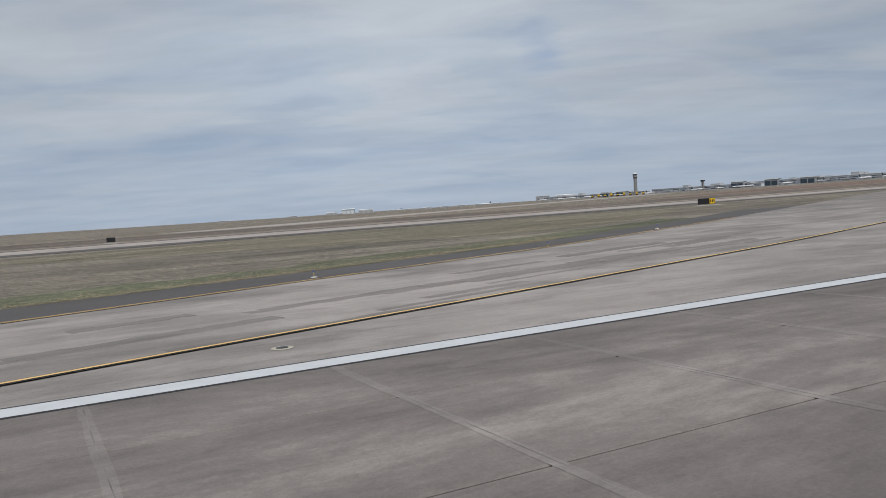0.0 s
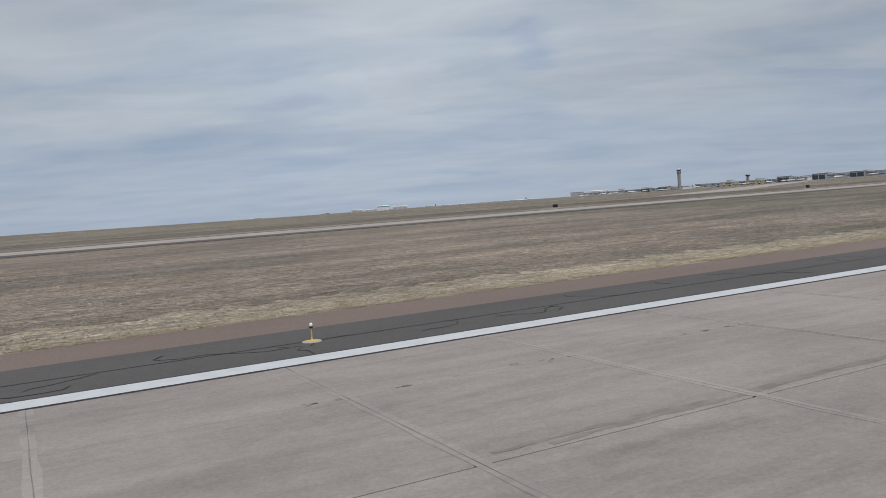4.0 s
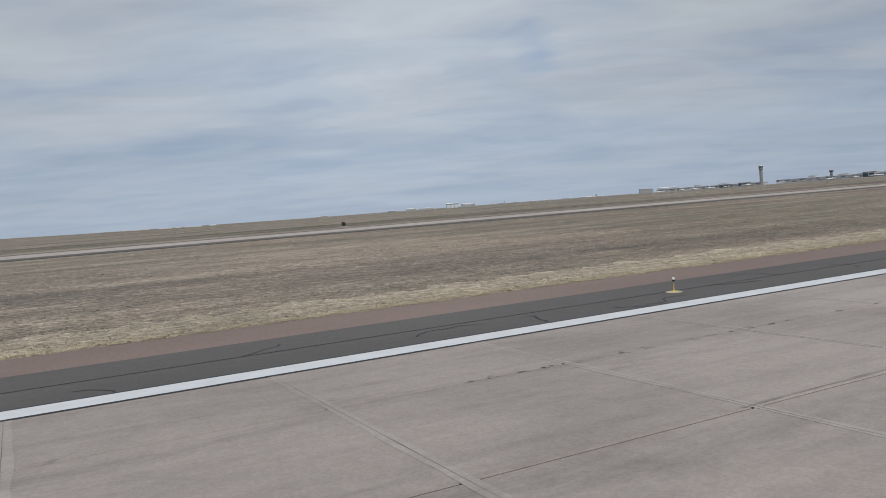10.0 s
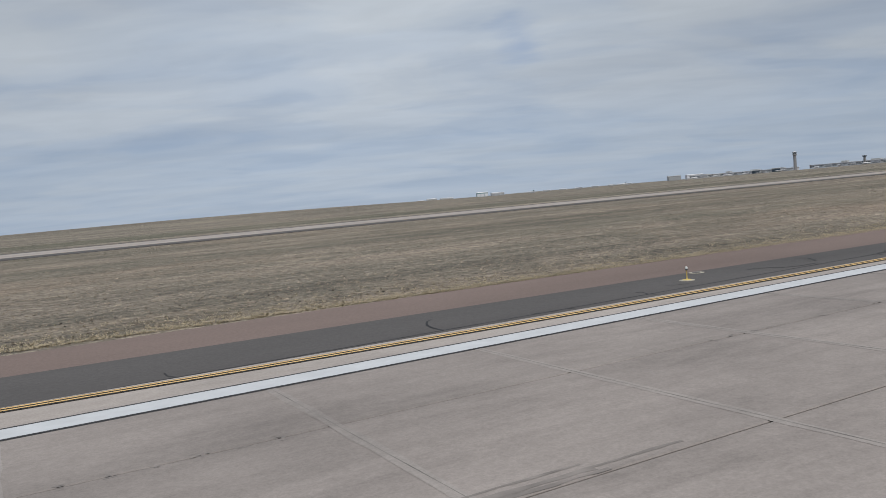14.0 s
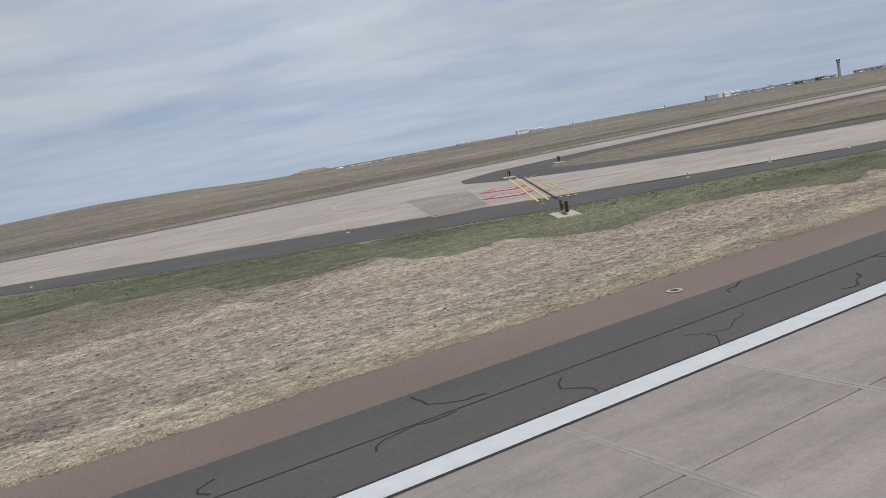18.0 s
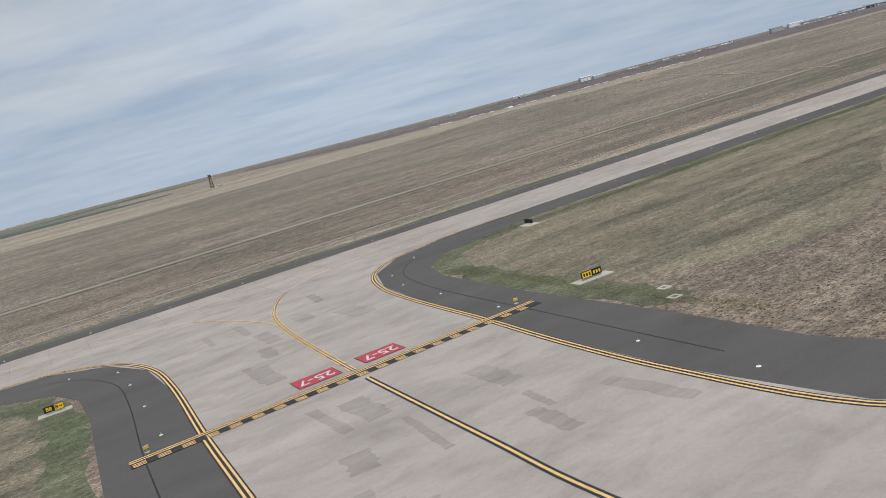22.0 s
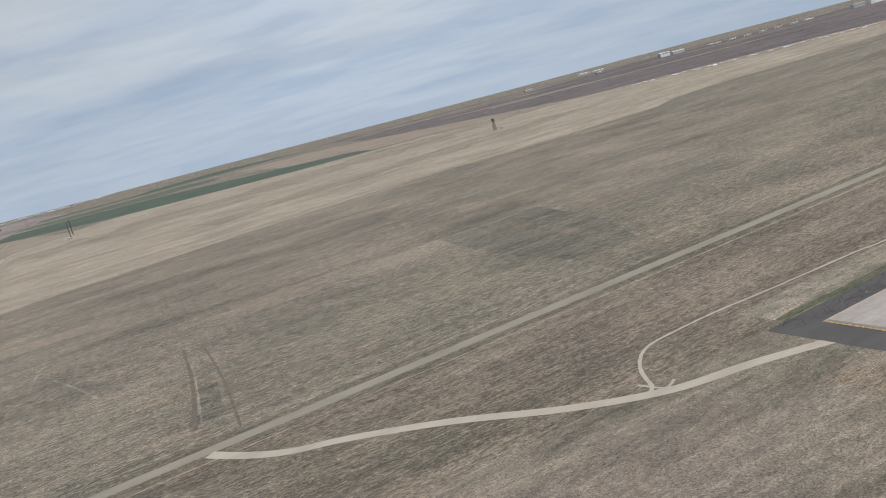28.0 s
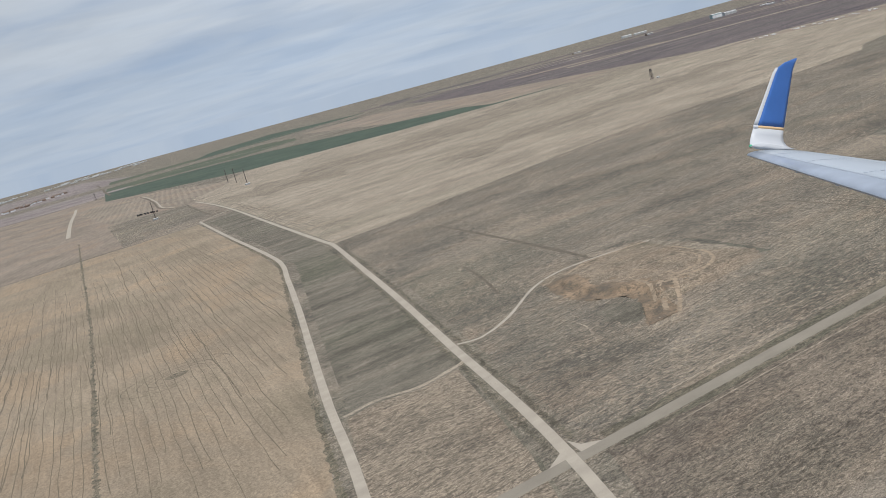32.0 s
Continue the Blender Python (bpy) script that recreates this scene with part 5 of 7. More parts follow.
# ---- quarry mound ----
def build_quarry():
    """A low grassy bench whose edge is broken into bare soil, with a hollow before it."""
    nx, ny = 150, 120
    x0, x1, y0, y1 = -2016.0, -1890.0, 305.0, 440.0
    fy = [305, 325, 334, 342, 352, 364, 374, 388, 400, 411, 440]
    fx = [-2006, -1997, -1990, -1985, -1978, -1980, -1989, -1992, -1990, -1988, -1980]
    def height(x, y):
        n = noise.fractal(Vector((x * 0.09, y * 0.09, 3)), 1.0, 2.0, 5)
        g = x - float(np.interp(y, fy, fx)) + 2.6 * n
        side = math.exp(-(max(0, abs(y - 372) - 34) / 14) ** 2)
        fade = min(1, (x - x0) / 10, (x1 - x) / 14, (y - y0) / 14, (y1 - y) / 14)
        limit = 70 + 4 * math.sin(y * 0.1)
        fade = min(fade, (limit - g) / 22)
        z = 3.2 / (1 + math.exp(-g / 1.1)) * math.exp(-max(0, g) / float(np.interp(y, (338, 354), (2.6, 52)))) * side
        z += n * (0.16 + 1.3 * math.exp(-((g + 3) / 6) ** 2) * side)
        z += 0.7 * math.exp(-((x + 2001) / 6) ** 2 - ((y - 350) / 16) ** 2)
        return max(0.0, fade) * max(0.0, z) + (0.025 if fade > 0 else -0.2), g, side, n

    verts, soil, grass, gap = [], [], [], []
    for j in range(ny):
        for i in range(nx):
            x, y = x0 + (x1 - x0) * i / (nx - 1), y0 + (y1 - y0) * j / (ny - 1)
            z, g, side, n = height(x, y)
            verts.append((x, y, z))
            gap.append((g, side, n))
    for j in range(ny - 1):
        for i in range(nx - 1):
            k = j * nx + i
            g, side, n = gap[k]
            q = (k, k + 1, k + nx + 1, k + nx)
            if side < 0.06 and n < 0.3 or min(i, nx - 2 - i) < 3 + 5 * abs(n) or min(j, ny - 2 - j) < 3 + 5 * abs(n):
                continue
            if side > 0.25 and -9 + 5 * n < g < 11 + 16 * n:
                soil.append(q)
            elif -9 + 5 * n < g < 69 + 6 * n and verts[k][1] > 337 + 5 * n:
                grass.append(q)
    n = Nodes("scraped_soil", 0.95)
    big = n.noise(0.07, (1, 1, 1), 6, 0.65)
    mid = n.noise(0.42, (1, 1, 1), 6, 0.72)
    fine = n.noise(2.2, detail=4, rough=0.7)
    c = n.ramp(big, (0.36, (0.15, 0.125, 0.098)), (0.50, (0.240, 0.180, 0.125)), (0.62, (0.335, 0.246, 0.166)))
    c = n.mix(n.ramp(mid, (0.50, 0.0), (0.60, 0.85)), c, (0.125, 0.108, 0.085))
    c = n.mix(0.9, c, n.ramp(fine, (0.3, 0.5), (0.7, 1.4)), "MULTIPLY")
    mat = n.color(c).bump(mid, 0.8, 0.8).mat
    bank = base("quarry_bank", -1950, 370)
    for name, fs, m, lab in (("broken_face", soil, mat, "broken face of bare reddish soil"), ("grassy_top", grass, M_BENCH, "tan grass on the bench")):
        used = sorted({v for f in fs for v in f})
        back = {v: q for q, v in enumerate(used)}
        o = mesh_object(name, [(verts[v][0] + 1950, verts[v][1] - 370, verts[v][2]) for v in used], [tuple(back[v] for v in f) for f in fs], m, bank, lab, True)
    tagged(bank, "low grassy bench with a broken bare soil edge", "soil bank")
    bm = bmesh.new()
    for pts, w in (([(-2000, 316), (-1990, 326), (-1982, 339), (-1975, 347), (-1968, 351), (-1959, 351)], 1.5), ([(-2010, 317), (-1998, 325), (-1990, 334), (-1984, 344)], 1.6), ([(-1914, 426), (-1915, 407), (-1919, 373), (-1918, 343), (-1921, 326)], 1.3), ([(-2030, 330), (-2020, 352), (-2022, 380)], 0.8)):
        if w:
            ribbon(bm, pts, w, 0.03, 6, wobble=0.6)
    tagged(part("scraped_track", bm, M_HALF), "pale worn vehicle tracks round the bank", kind="structure")
    # tracks on top follow the bench
    bm = bmesh.new()
    for pts, w in (([(-1977, 425), (-1957, 432), (-1942, 430), (-1926, 428), (-1916, 424)], 1.8), ([(-1920, 400), (-1921, 376), (-1928, 362), (-1937, 354), (-1948, 351), (-1960, 353), (-1970, 352)], 2.2), ([(-1927, 390), (-1927, 375), (-1933, 366), (-1942, 359), (-1952, 357), (-1962, 358)], 1.8), ([(-1968, 356), (-1976, 350), (-1984, 338), (-1992, 328)], 2.6), ([(-1963, 352), (-1970, 344), (-1979, 333), (-1990, 322)], 2.2), ([(-1945, 384), (-1933, 384), (-1922, 381)], 1.1), ([(-1959, 387), (-1957, 367), (-1958, 352)], 0.9), ([(-1972, 372), (-1974, 360), (-1978, 352), (-1986, 341)], 2.0), ([(-1966, 410), (-1950, 412), (-1936, 408)], 0.8)):
        ribbon(bm, pts, w, 0.0, 14, wobble=0.6)
    for v in bm.verts:
        v.co.z = height(v.co.x, v.co.y)[0] + 0.07
        v.co.x += 1950
        v.co.y -= 370
    part("worn_track", bm, plain("worn_pale_soil", (0.315, 0.248, 0.178), 0.95, wear=0.35, scale=0.5), bank)
    sheet("hollow_floor", [(-1990, 353), (-1989, 346), (-1993, 338), (-1999, 333), (-2006, 331), (-2012, 334), (-2010, 340), (-2014, 347), (-2008, 351), (-2009, 360), (-2002, 359), (-1998, 364), (-1994, 358)], 0.022, M_OLIVE, 0.02, "dull olive floor of the hollow below the bank", n=4)


build_quarry()

HEAP = (-822.0, 606.0)
# a bare soil patch on the slope of the swell, and a trail that forks up it
def drape(name, pts, width, mat, label, lift=0.06):
    bm = bmesh.new()
    ribbon(bm, pts, width, 0.0, 10, wobble=0.4)
    for v in bm.verts:
        v.co.z = float(terrain(v.co.x, v.co.y)) + 0.05 + lift
    return tagged(part(name, bm, mat), label, kind="structure")


bm = bmesh.new()
bmesh.ops.create_icosphere(bm, subdivisions=4, radius=1.0)
for v in bm.verts:
    n = noise.fractal(v.co * 2.4, 1.0, 2.0, 4)
    v.co = Vector((v.co.x * 17 * (1 + 0.25 * n), v.co.y * 7, v.co.z * 2.6 * (1 + 0.6 * n)))
heap = part("soil_heap", bm, M_SOIL, None, smooth=True)
heap.location = (HEAP[0] * S, HEAP[1] * S, float(terrain(*HEAP)) * S)
tagged(heap, "long heap of bare orange-tan soil on the grass", "soil heap")
drape("slope_trail", [(-1062, 236), (-1040, 268), (-1000, 330), (-930, 430), (-870, 520), (-800, 600)], 1.5, M_TAN, "pale trail climbing the grass slope", 0.14)
drape("slope_trail", [(-1044, 262), (-1030, 262), (-1006, 266), (-970, 268)], 1.5, M_TAN, "pale trail along the foot of the slope", 0.14)

# ---- small airfield fixtures ----
M_METAL = plain("galvanised_metal", (0.42, 0.43, 0.44), 0.45, 0.7)
M_GREY = plain("grey_cabinet_paint", (0.36, 0.37, 0.37), 0.5)
M_DARK = plain("black_sign_shell", (0.022, 0.022, 0.024), 0.45)
M_SIGNY = plain("yellow_sign_face", (0.78, 0.50, 0.02), 0.4, wear=0.06)
M_CONE = plain("yellow_fixture_paint", (0.58, 0.43, 0.13), 0.5)
M_LAMP = plain("clear_lamp_glass", (0.75, 0.76, 0.72), 0.1)
M_BLUE = plain("blue_lamp_glass", (0.05, 0.12, 0.55), 0.15)
M_BASE = plain("pale_fixture_base", (0.40, 0.37, 0.30), 0.7)
M_ORANGE = plain("orange_marker", (0.65, 0.16, 0.04), 0.6)


def edge_light(x, y):
    """A runway edge light on a round base plate."""
    e = base("runway_light", x, y, 0.04)
    bm = bmesh.new()
    lathe(bm, [(0.52, 0.0), (0.52, 0.025), (0.47, 0.04), (0.2, 0.045)], 24)
    part("base_plate", bm, M_BASE, e, "pale round concrete base")
    bm = bmesh.new()
    lathe(bm, [(0.30, 0.045), (0.28, 0.075), (0.08, 0.10), (0.045, 0.16)], 16)
    part("mounting_cone", bm, M_CONE, e, "yellow painted cone")
    bm = bmesh.new()
    tube(bm, (0, 0, 0.15), (0, 0, 0.72), 0.04, 0.036, 10)
    part("stem", bm, M_CONE, e)
    bm = bmesh.new()
    lathe(bm, [(0.05, 0.70), (0.105, 0.73), (0.105, 0.79), (0.06, 0.80)], 14)
    part("collar", bm, M_DARK, e)
    bm = bmesh.new()
    lathe(bm, [(0.085, 0.80), (0.095, 0.86), (0.07, 0.95), (0.02, 0.98)], 14)
    part("lamp", bm, M_LAMP, e, "clear glass lamp")
    e.scale = (0.56, 0.56, 0.56)
    return tagged(e, "yellow runway edge light standing on a round base", "runway light", "runway edge lights")


def taxi_light(x, y):
    e = base("taxiway_light", x, y, 0.04)
    bm = bmesh.new()
    lathe(bm, [(0.46, 0.0), (0.46, 0.03), (0.40, 0.05), (0.12, 0.06)], 16)
    part("base_plate", bm, M_LAMP, e, "pale round base")
    bm = bmesh.new()
    tube(bm, (0, 0, 0.05), (0, 0, 0.42), 0.05, 0.04, 8)
    part("stem", bm, M_CONE, e)
    bm = bmesh.new()
    lathe(bm, [(0.07, 0.42), (0.10, 0.45), (0.09, 0.54), (0.03, 0.58)], 10)
    part("lamp", bm, M_BLUE, e, "blue glass lamp")
    e.scale = (0.42, 0.42, 0.72)
    return tagged(e, "small blue taxiway edge light on a pale base", "taxiway light", "taxiway edge lights")


def at(x, y, z=0.04, turn=0):
    x, y = out(x, y)
    return pose(x * S, y * S, (z + fall(y)) * S, 0, 0, turn)



first = edge_light(-109.3, 21.6)
for x, y in ((-62.6, 21.6), (-155.9, 21.6), (-202.5, 21.6), (-249.2, 21.6), (-293.6, 21.5), (-340.4, 21.5), (-387.1, 21.5), (-433.7, 21.5), (-480.4, 21.6), (-527.0, 21.6), (-573.8, 21.7), (-649.4, 22.2), (-717.2, 23.2), (-763.0, 26.6), (-951.4, 21.6), (-1000.3, 21.5), (-1047.5, 21.4), (-1094.8, 21.3), (-1142, 21.2), (-1189.2, 21.1), (-1236, 21.3)):
    copy_thing(first, at(x, y))
first = taxi_light(18.3, 22.8)
spots = [(42, 24.1), (63.2, 26.2), (84, 28.4), (105.1, 31.0), (128.4, 34.4), (150, 40), (169.6, 44.7), (189.8, 49.9), (210, 60),
         (-897.7, 52.6), (-918.3, 60.5), (-935.4, 28.9), (-947.4, 34.4), (-957.6, 39.6), (-967.6, 45.0), (-978, 50.6), (-984.7, 54.1), (-991.8, 57.6), (-1017.8, 78.4), (-1046, 97), (-1080, 124), (-1110, 138),
         (-1368.8, 128.3), (-1374.7, 135.6), (-1366.9 - 1.5, 118.2), (-1368.4, 105.1), (-1368.6, 92), (-1369.4, 70), (-1370, 56), (-1326.4, 128.3), (-1328.9, 119), (-1329.6, 105.7), (-1330.4, 90), (-1332, 64.7), (-1332.3, 51.7), (-1318, 137),
         (-1604, 130), (-1606.5, 112), (-1599, 138), (-1639.8, 104), (-1638.6, 122), (-1640.5, 138), (-1648, 142.6), (-1659, 143), (-1670, 141.5), (-1679, 137), (-1684.6, 128), (-1687.5, 114)]
for k in range(20):
    spots.append((-1150 - 14.4 * k, 144.9)) if k < 9 else spots.append((-1396 - 14.4 * (k - 9), 144.9))
for k in range(38):
    spots.append((-1150 - 14.6 * k, 172.6))
for x, y in spots:
    copy_thing(first, at(x, y))


def lid(x, y, r=0.42):
    e = base("manhole_cover", x, y, 0.045)
    bm = bmesh.new()
    lathe(bm, [(r, 0.0), (r, 0.012), (r - 0.04, 0.02)], 22)
    part("surround", bm, M_BASE, e, "pale concrete ring")
    bm = bmesh.new()
    lathe(bm, [(r * 0.55, 0.02), (r * 0.55, 0.03), (r * 0.5, 0.034)], 18)
    part("cover", bm, M_DARK, e, "dark iron cover")
    e.scale = (0.76, 0.76, 0.76)
    return tagged(e, "round iron cover in a pale concrete ring", "manhole cover", "covers in the shoulder")


first = lid(-95.0, 25.0)
for x, y in ((-125.4, 22.7), (-242, 22.6), (-190.8, 25.2), (-188.1, 25.5), (-650, 23.4), (-660.3, 27.2), (-948.1, 25.6), (-1000.4, 22.9), (-1026.6, 25.6), (-1189.4, 22.3), (-358.2, 22.3), (-715.2, 24.6)):
    copy_thing(first, at(x, y, 0.045))
copy_thing(first, at(160.9, 21.9, 0.072))
copy_thing(first, at(104.7, 9.6, 0.105))


def pad(x, y, w, d, turn=0.0, name="concrete_pad", label="flat weathered concrete pad in the grass"):
    bm = bmesh.new()
    box(bm, 0, 0, 0.0, w, d, 0.16, 0.02)
    o = part(name, bm, M_PAD)
    o.matrix_basis = pose(x * S, y * S, 0.01 * S, 0, 0, turn)
    return tagged(o, label, "concrete pad")


def sign(x, y, turn, boxes, h=1.05, pw=None, pd=2.6, label="yellow and black airfield guidance sign on a concrete pad", pad_turn=None):
    """A row of sign boxes on legs: boxes are (width, face)."""
    total = sum(w for w, _ in boxes)
    pad(x, y, 0.72 * (pw or total + 2.2), 0.72 * pd, turn if pad_turn is None else pad_turn)
    e = base("guidance_sign", x, y, 0.09, turn)
    cx = -total / 2
    for w, kind in boxes:
        bm = bmesh.new()
        box(bm, cx + w / 2, 0, 0.28 + h / 2, w - 0.03, 0.34, h, 0.03)
        shell = part("sign_box", bm, M_DARK, e, "black sign box")
        if kind != "back":
            bm = bmesh.new()
            box(bm, cx + w / 2, 0.175, 0.28 + h / 2, w - 0.16, 0.02, h - 0.14)
            part("sign_face", bm, M_SIGNY if "yellow" in kind else M_DARK, shell, "yellow sign face" if "yellow" in kind else "black sign face")
            bm = bmesh.new()
            k = 2 if w < 1.6 else 3
            for i in range(0 if "plain" in kind else k):
                u = cx + w * (i + 0.8) / (k + 0.6)
                box(bm, u, 0.19, 0.28 + h / 2, w * 0.16, 0.012, h * 0.5)
                box(bm, u + w * 0.05, 0.19, 0.28 + h * 0.62, w * 0.1, 0.012, h * 0.08)
            if "plain" in kind:
                bm.free()
            else:
                part("sign_marks", bm, M_DARK if kind == "yellow" else M_SIGNY, shell)
        for u in (cx + 0.25, cx + w - 0.25):
            bm = bmesh.new()
            tube(bm, (u, 0, -0.0), (u, 0, 0.30), 0.05, 0.05, 8)
            box(bm, u, 0, 0.02, 0.22, 0.3, 0.03)
            part("leg", bm, M_METAL, e)
        cx += w
    e.scale = (0.74, 0.74, 0.74)
    return tagged(e, label, "airfield sign", "guidance signs")


sign(-1319.0, 86.8, 176, [(1.9, "black"), (1.9, "yellow")], pw=7.0, label="yellow and black sign boxes in line on a concrete pad")
def sign_letters(e, text, x, z, size, mat):
    """Letters on a sign's face."""
    cu = bpy.data.curves.new("sign_text", "FONT")
    cu.body, cu.size, cu.align_x, cu.align_y = text, size, "CENTER", "CENTER"
    cu.offset = 0.02
    tmp = bpy.data.objects.new("sign_text", cu)
    me = bpy.data.meshes.new_from_object(tmp)
    bpy.data.objects.remove(tmp)
    me.transform(Matrix.Scale(S, 4) @ pose(x, 0.19, z, 90, 0, 180))
    me.materials.append(mat)
    new("sign_text", me).parent = e
    bpy.data.curves.remove(cu)


e = sign(-1377.2, 118.0, 178, [(1.5, "plain_yellow"), (1.6, "plain_black")], pw=5.4, pd=2.2)
sign_letters(e, "B8", 0.75, 0.80, 0.85, M_SIGNY)
sign_letters(e, "B", -0.45, 0.80, 0.85, M_DARK)
bm = bmesh.new()
box(bm, -1.0, 0.19, 0.80, 0.42, 0.012, 0.1)
for s in (-1, 1):
    box(bm, 0, 0, 0, 0.28, 0.012, 0.09, m=Matrix.Translation((-1.16, 0.19, 0.80 + 0.08 * s)) @ Matrix.Rotation(radians(42 * s), 4, "Y"))
part("arrow", bm, M_DARK, e, "black arrow")
sign(-1646.3, 130.6, 182, [(1.3, "yellow"), (1.4, "black")], pw=4.2, pd=2.8)
sign(-1297.5, 130.8, 90, [(3.0, "back")], pw=4.4, pd=3.4, label="black back of an airfield sign on a concrete pad")
sign(-1578.4, 131.8, 70, [(2.7, "back")], pw=4.2, pd=3.4, label="black back of an airfield sign on a concrete pad")
sign(-1668.3, 130.7, 60, [(3.2, "back")], pw=4.4, pd=3.8, label="black back of an airfield sign on a concrete pad")
sign(-1009.8, 53.4, 62, [(1.6, "yellow"), (1.7, "back")], pw=5.5, h=1.15, label="tall yellow and black sign on a concrete pad")
sign(-975.8, 110.4, 62, [(1.5, "yellow"), (1.4, "back")], pw=4.5, h=1.1)
sign(-955.8, 123.0, 62, [(2.2, "back")], pw=4.5, h=1.15, label="black back of an airfield sign on a concrete pad")
sign(-379, 195, 100, [(2.0, "back")], pw=3.5, h=1.3, label="dark airfield sign beyond the taxiway")
sign(66, 184.5, 100, [(2.4, "back")], pw=3.5, h=1.15, label="dark airfield sign beyond the taxiway")
sign(172, 183.5, 0, [(1.2, "yellow"), (1.2, "yellow")], h=1.3)
sign(280, 121.0, 170, [(2.0, "yellow"), (3.5, "back")], pw=8, h=1.6)


def distance_sign(x, y):
    """The bulging black back of a runway distance sign on three pale legs."""
    pad(x + 0.7, y + 0.1, 3.4, 1.1, 4)
    e = base("distance_sign", x, y, 0.09, 14)
    bm = bmesh.new()
    n, rows = 10, []
    for u in (-1.08, 1.08):
        r = []
        for side in (-1, 1):
            for i in range(n + 1):
                a = i / n if side < 0 else 1 - i / n
                r.append(bm.verts.new((u, side * (0.26 + 0.22 * math.sin(math.pi * a)), 0.22 + 1.34 * a)))
        rows.append(r)
    m = len(rows[0])
    for i in range(m):
        bm.faces.new((rows[0][i], rows[0][(i + 1) % m], rows[1][(i + 1) % m], rows[1][i]))
    bm.faces.new(rows[1])
    bm.faces.new(list(reversed(rows[0])))
    bmesh.ops.recalc_face_normals(bm, faces=bm.faces)
    part("sign_shell", bm, M_DARK, e, "bulging black metal shell")
    bm = bmesh.new()
    box(bm, 0, 0, 1.575, 2.24, 0.62, 0.04, 0.01)
    part("top_plate", bm, M_GREY, e, "flat grey cover plate")
    for u in (-1.06, 0.0, 1.06):
        bm = bmesh.new()
        for i in range(8):
            a = (i + 0.5) / 8
            box(bm, u, -0.275 - 0.22 * math.sin(math.pi * a), 0.22 + 1.34 * a, 0.04, 0.03, 0.18)
        part("seam", bm, M_DARK, e)
    bm = bmesh.new()
    box(bm, 0.86, -0.40, 1.32, 0.14, 0.05, 0.16, 0.01)
    part("label_plate", bm, M_LAMP, e, "small white plate")
    for u in (-0.8, -0.4, 0.0, 0.4, 0.8):
        bm = bmesh.new()
        tube(bm, (u, -0.1, 0), (u, -0.1, 0.24), 0.07, 0.07, 10)
        box(bm, u, -0.1, 0.02, 0.34, 0.34, 0.04)
        part("leg", bm, M_LAMP, e, "white stub leg")
    e.scale = (0.54, 0.54, 0.54)
    return tagged(e, "black bulging distance sign on white stub legs", "airfield sign")


distance_sign(-651.0, 30.9)


def guard_light(x, y, turn):
    e = base("guard_light", x, y, 0.05, turn)
    bm = bmesh.new()
    lathe(bm, [(0.5, 0), (0.5, 0.04), (0.1, 0.06)], 16)
    part("base_plate", bm, M_BASE, e)
    bm = bmesh.new()
    tube(bm, (0, 0, 0.05), (0, 0, 0.55), 0.06, 0.06, 8)
    part("stem", bm, M_CONE, e)
    bm = bmesh.new()
    box(bm, 0, 0, 0.78, 0.95, 0.3, 0.5, 0.06)
    part("housing", bm, M_CONE, e, "yellow twin lamp housing")
    for u in (-0.23, 0.23):
        bm = bmesh.new()
        tube(bm, (u, 0.14, 0.78), (u, 0.26, 0.78), 0.17, 0.19, 14)
        part("lamp", bm, M_DARK, e)
    e.scale = (0.55, 0.55, 0.62)
    return tagged(e, "yellow twin runway guard light on a short post", "guard light", "guard lights")


first = guard_light(-1370.4, 88.4, 20)
copy_thing(first, at(-1328.8, 88.6, 0.05, -20))
copy_thing(first, at(-1004.4, 63.6, 0.05, 60))
copy_thing(first, at(-1641.6, 92.5, 0.05, 0))


def utility_pad(x, y, turn, pw, pd):
    pad(x, y, pw, pd, turn)
    e = base("utility_cabinet", x, y, 0.09, turn)
    for k, (u, w, h) in enumerate(((0.6, 0.8, 1.0), (1.55, 0.7, 1.25))):
        bm = bmesh.new()
        box(bm, u, 0.1, 0.55 + h / 2, w, 0.45, h, 0.03)
        b = part("cabinet_body", bm, M_GREY, e, "grey metal cabinet")
        bm = bmesh.new()
        box(bm, u, 0.34, 0.55 + h / 2, w - 0.12, 0.03, h - 0.12, 0.01)
        part("cabinet_door", bm, M_METAL, b)
    for u in (0.2, 1.0, 1.95):
        for v in (-0.12, 0.32):
            bm = bmesh.new()
            tube(bm, (u, v, 0), (u, v, 1.9), 0.035, 0.035, 8)
            part("post", bm, M_METAL, e)
    bm = bmesh.new()
    tube(bm, (0.2, -0.12, 1.75), (1.95, -0.12, 1.75), 0.03, 0.03, 8)
    tube(bm, (0.2, -0.12, 0.6), (1.95, -0.12, 0.6), 0.03, 0.03, 8)
    part("rail", bm, M_METAL, e)
    bm = bmesh.new()
    tube(bm, (-1.3, 0, 0), (-1.3, 0, 2.2), 0.05, 0.05, 8)
    part("marker_post", bm, M_ORANGE, e, "orange marker post")
    e.scale = (0.72, 0.72, 0.72)
    return tagged(e, "grey electric cabinets on steel posts over a concrete pad", "utility cabinet")


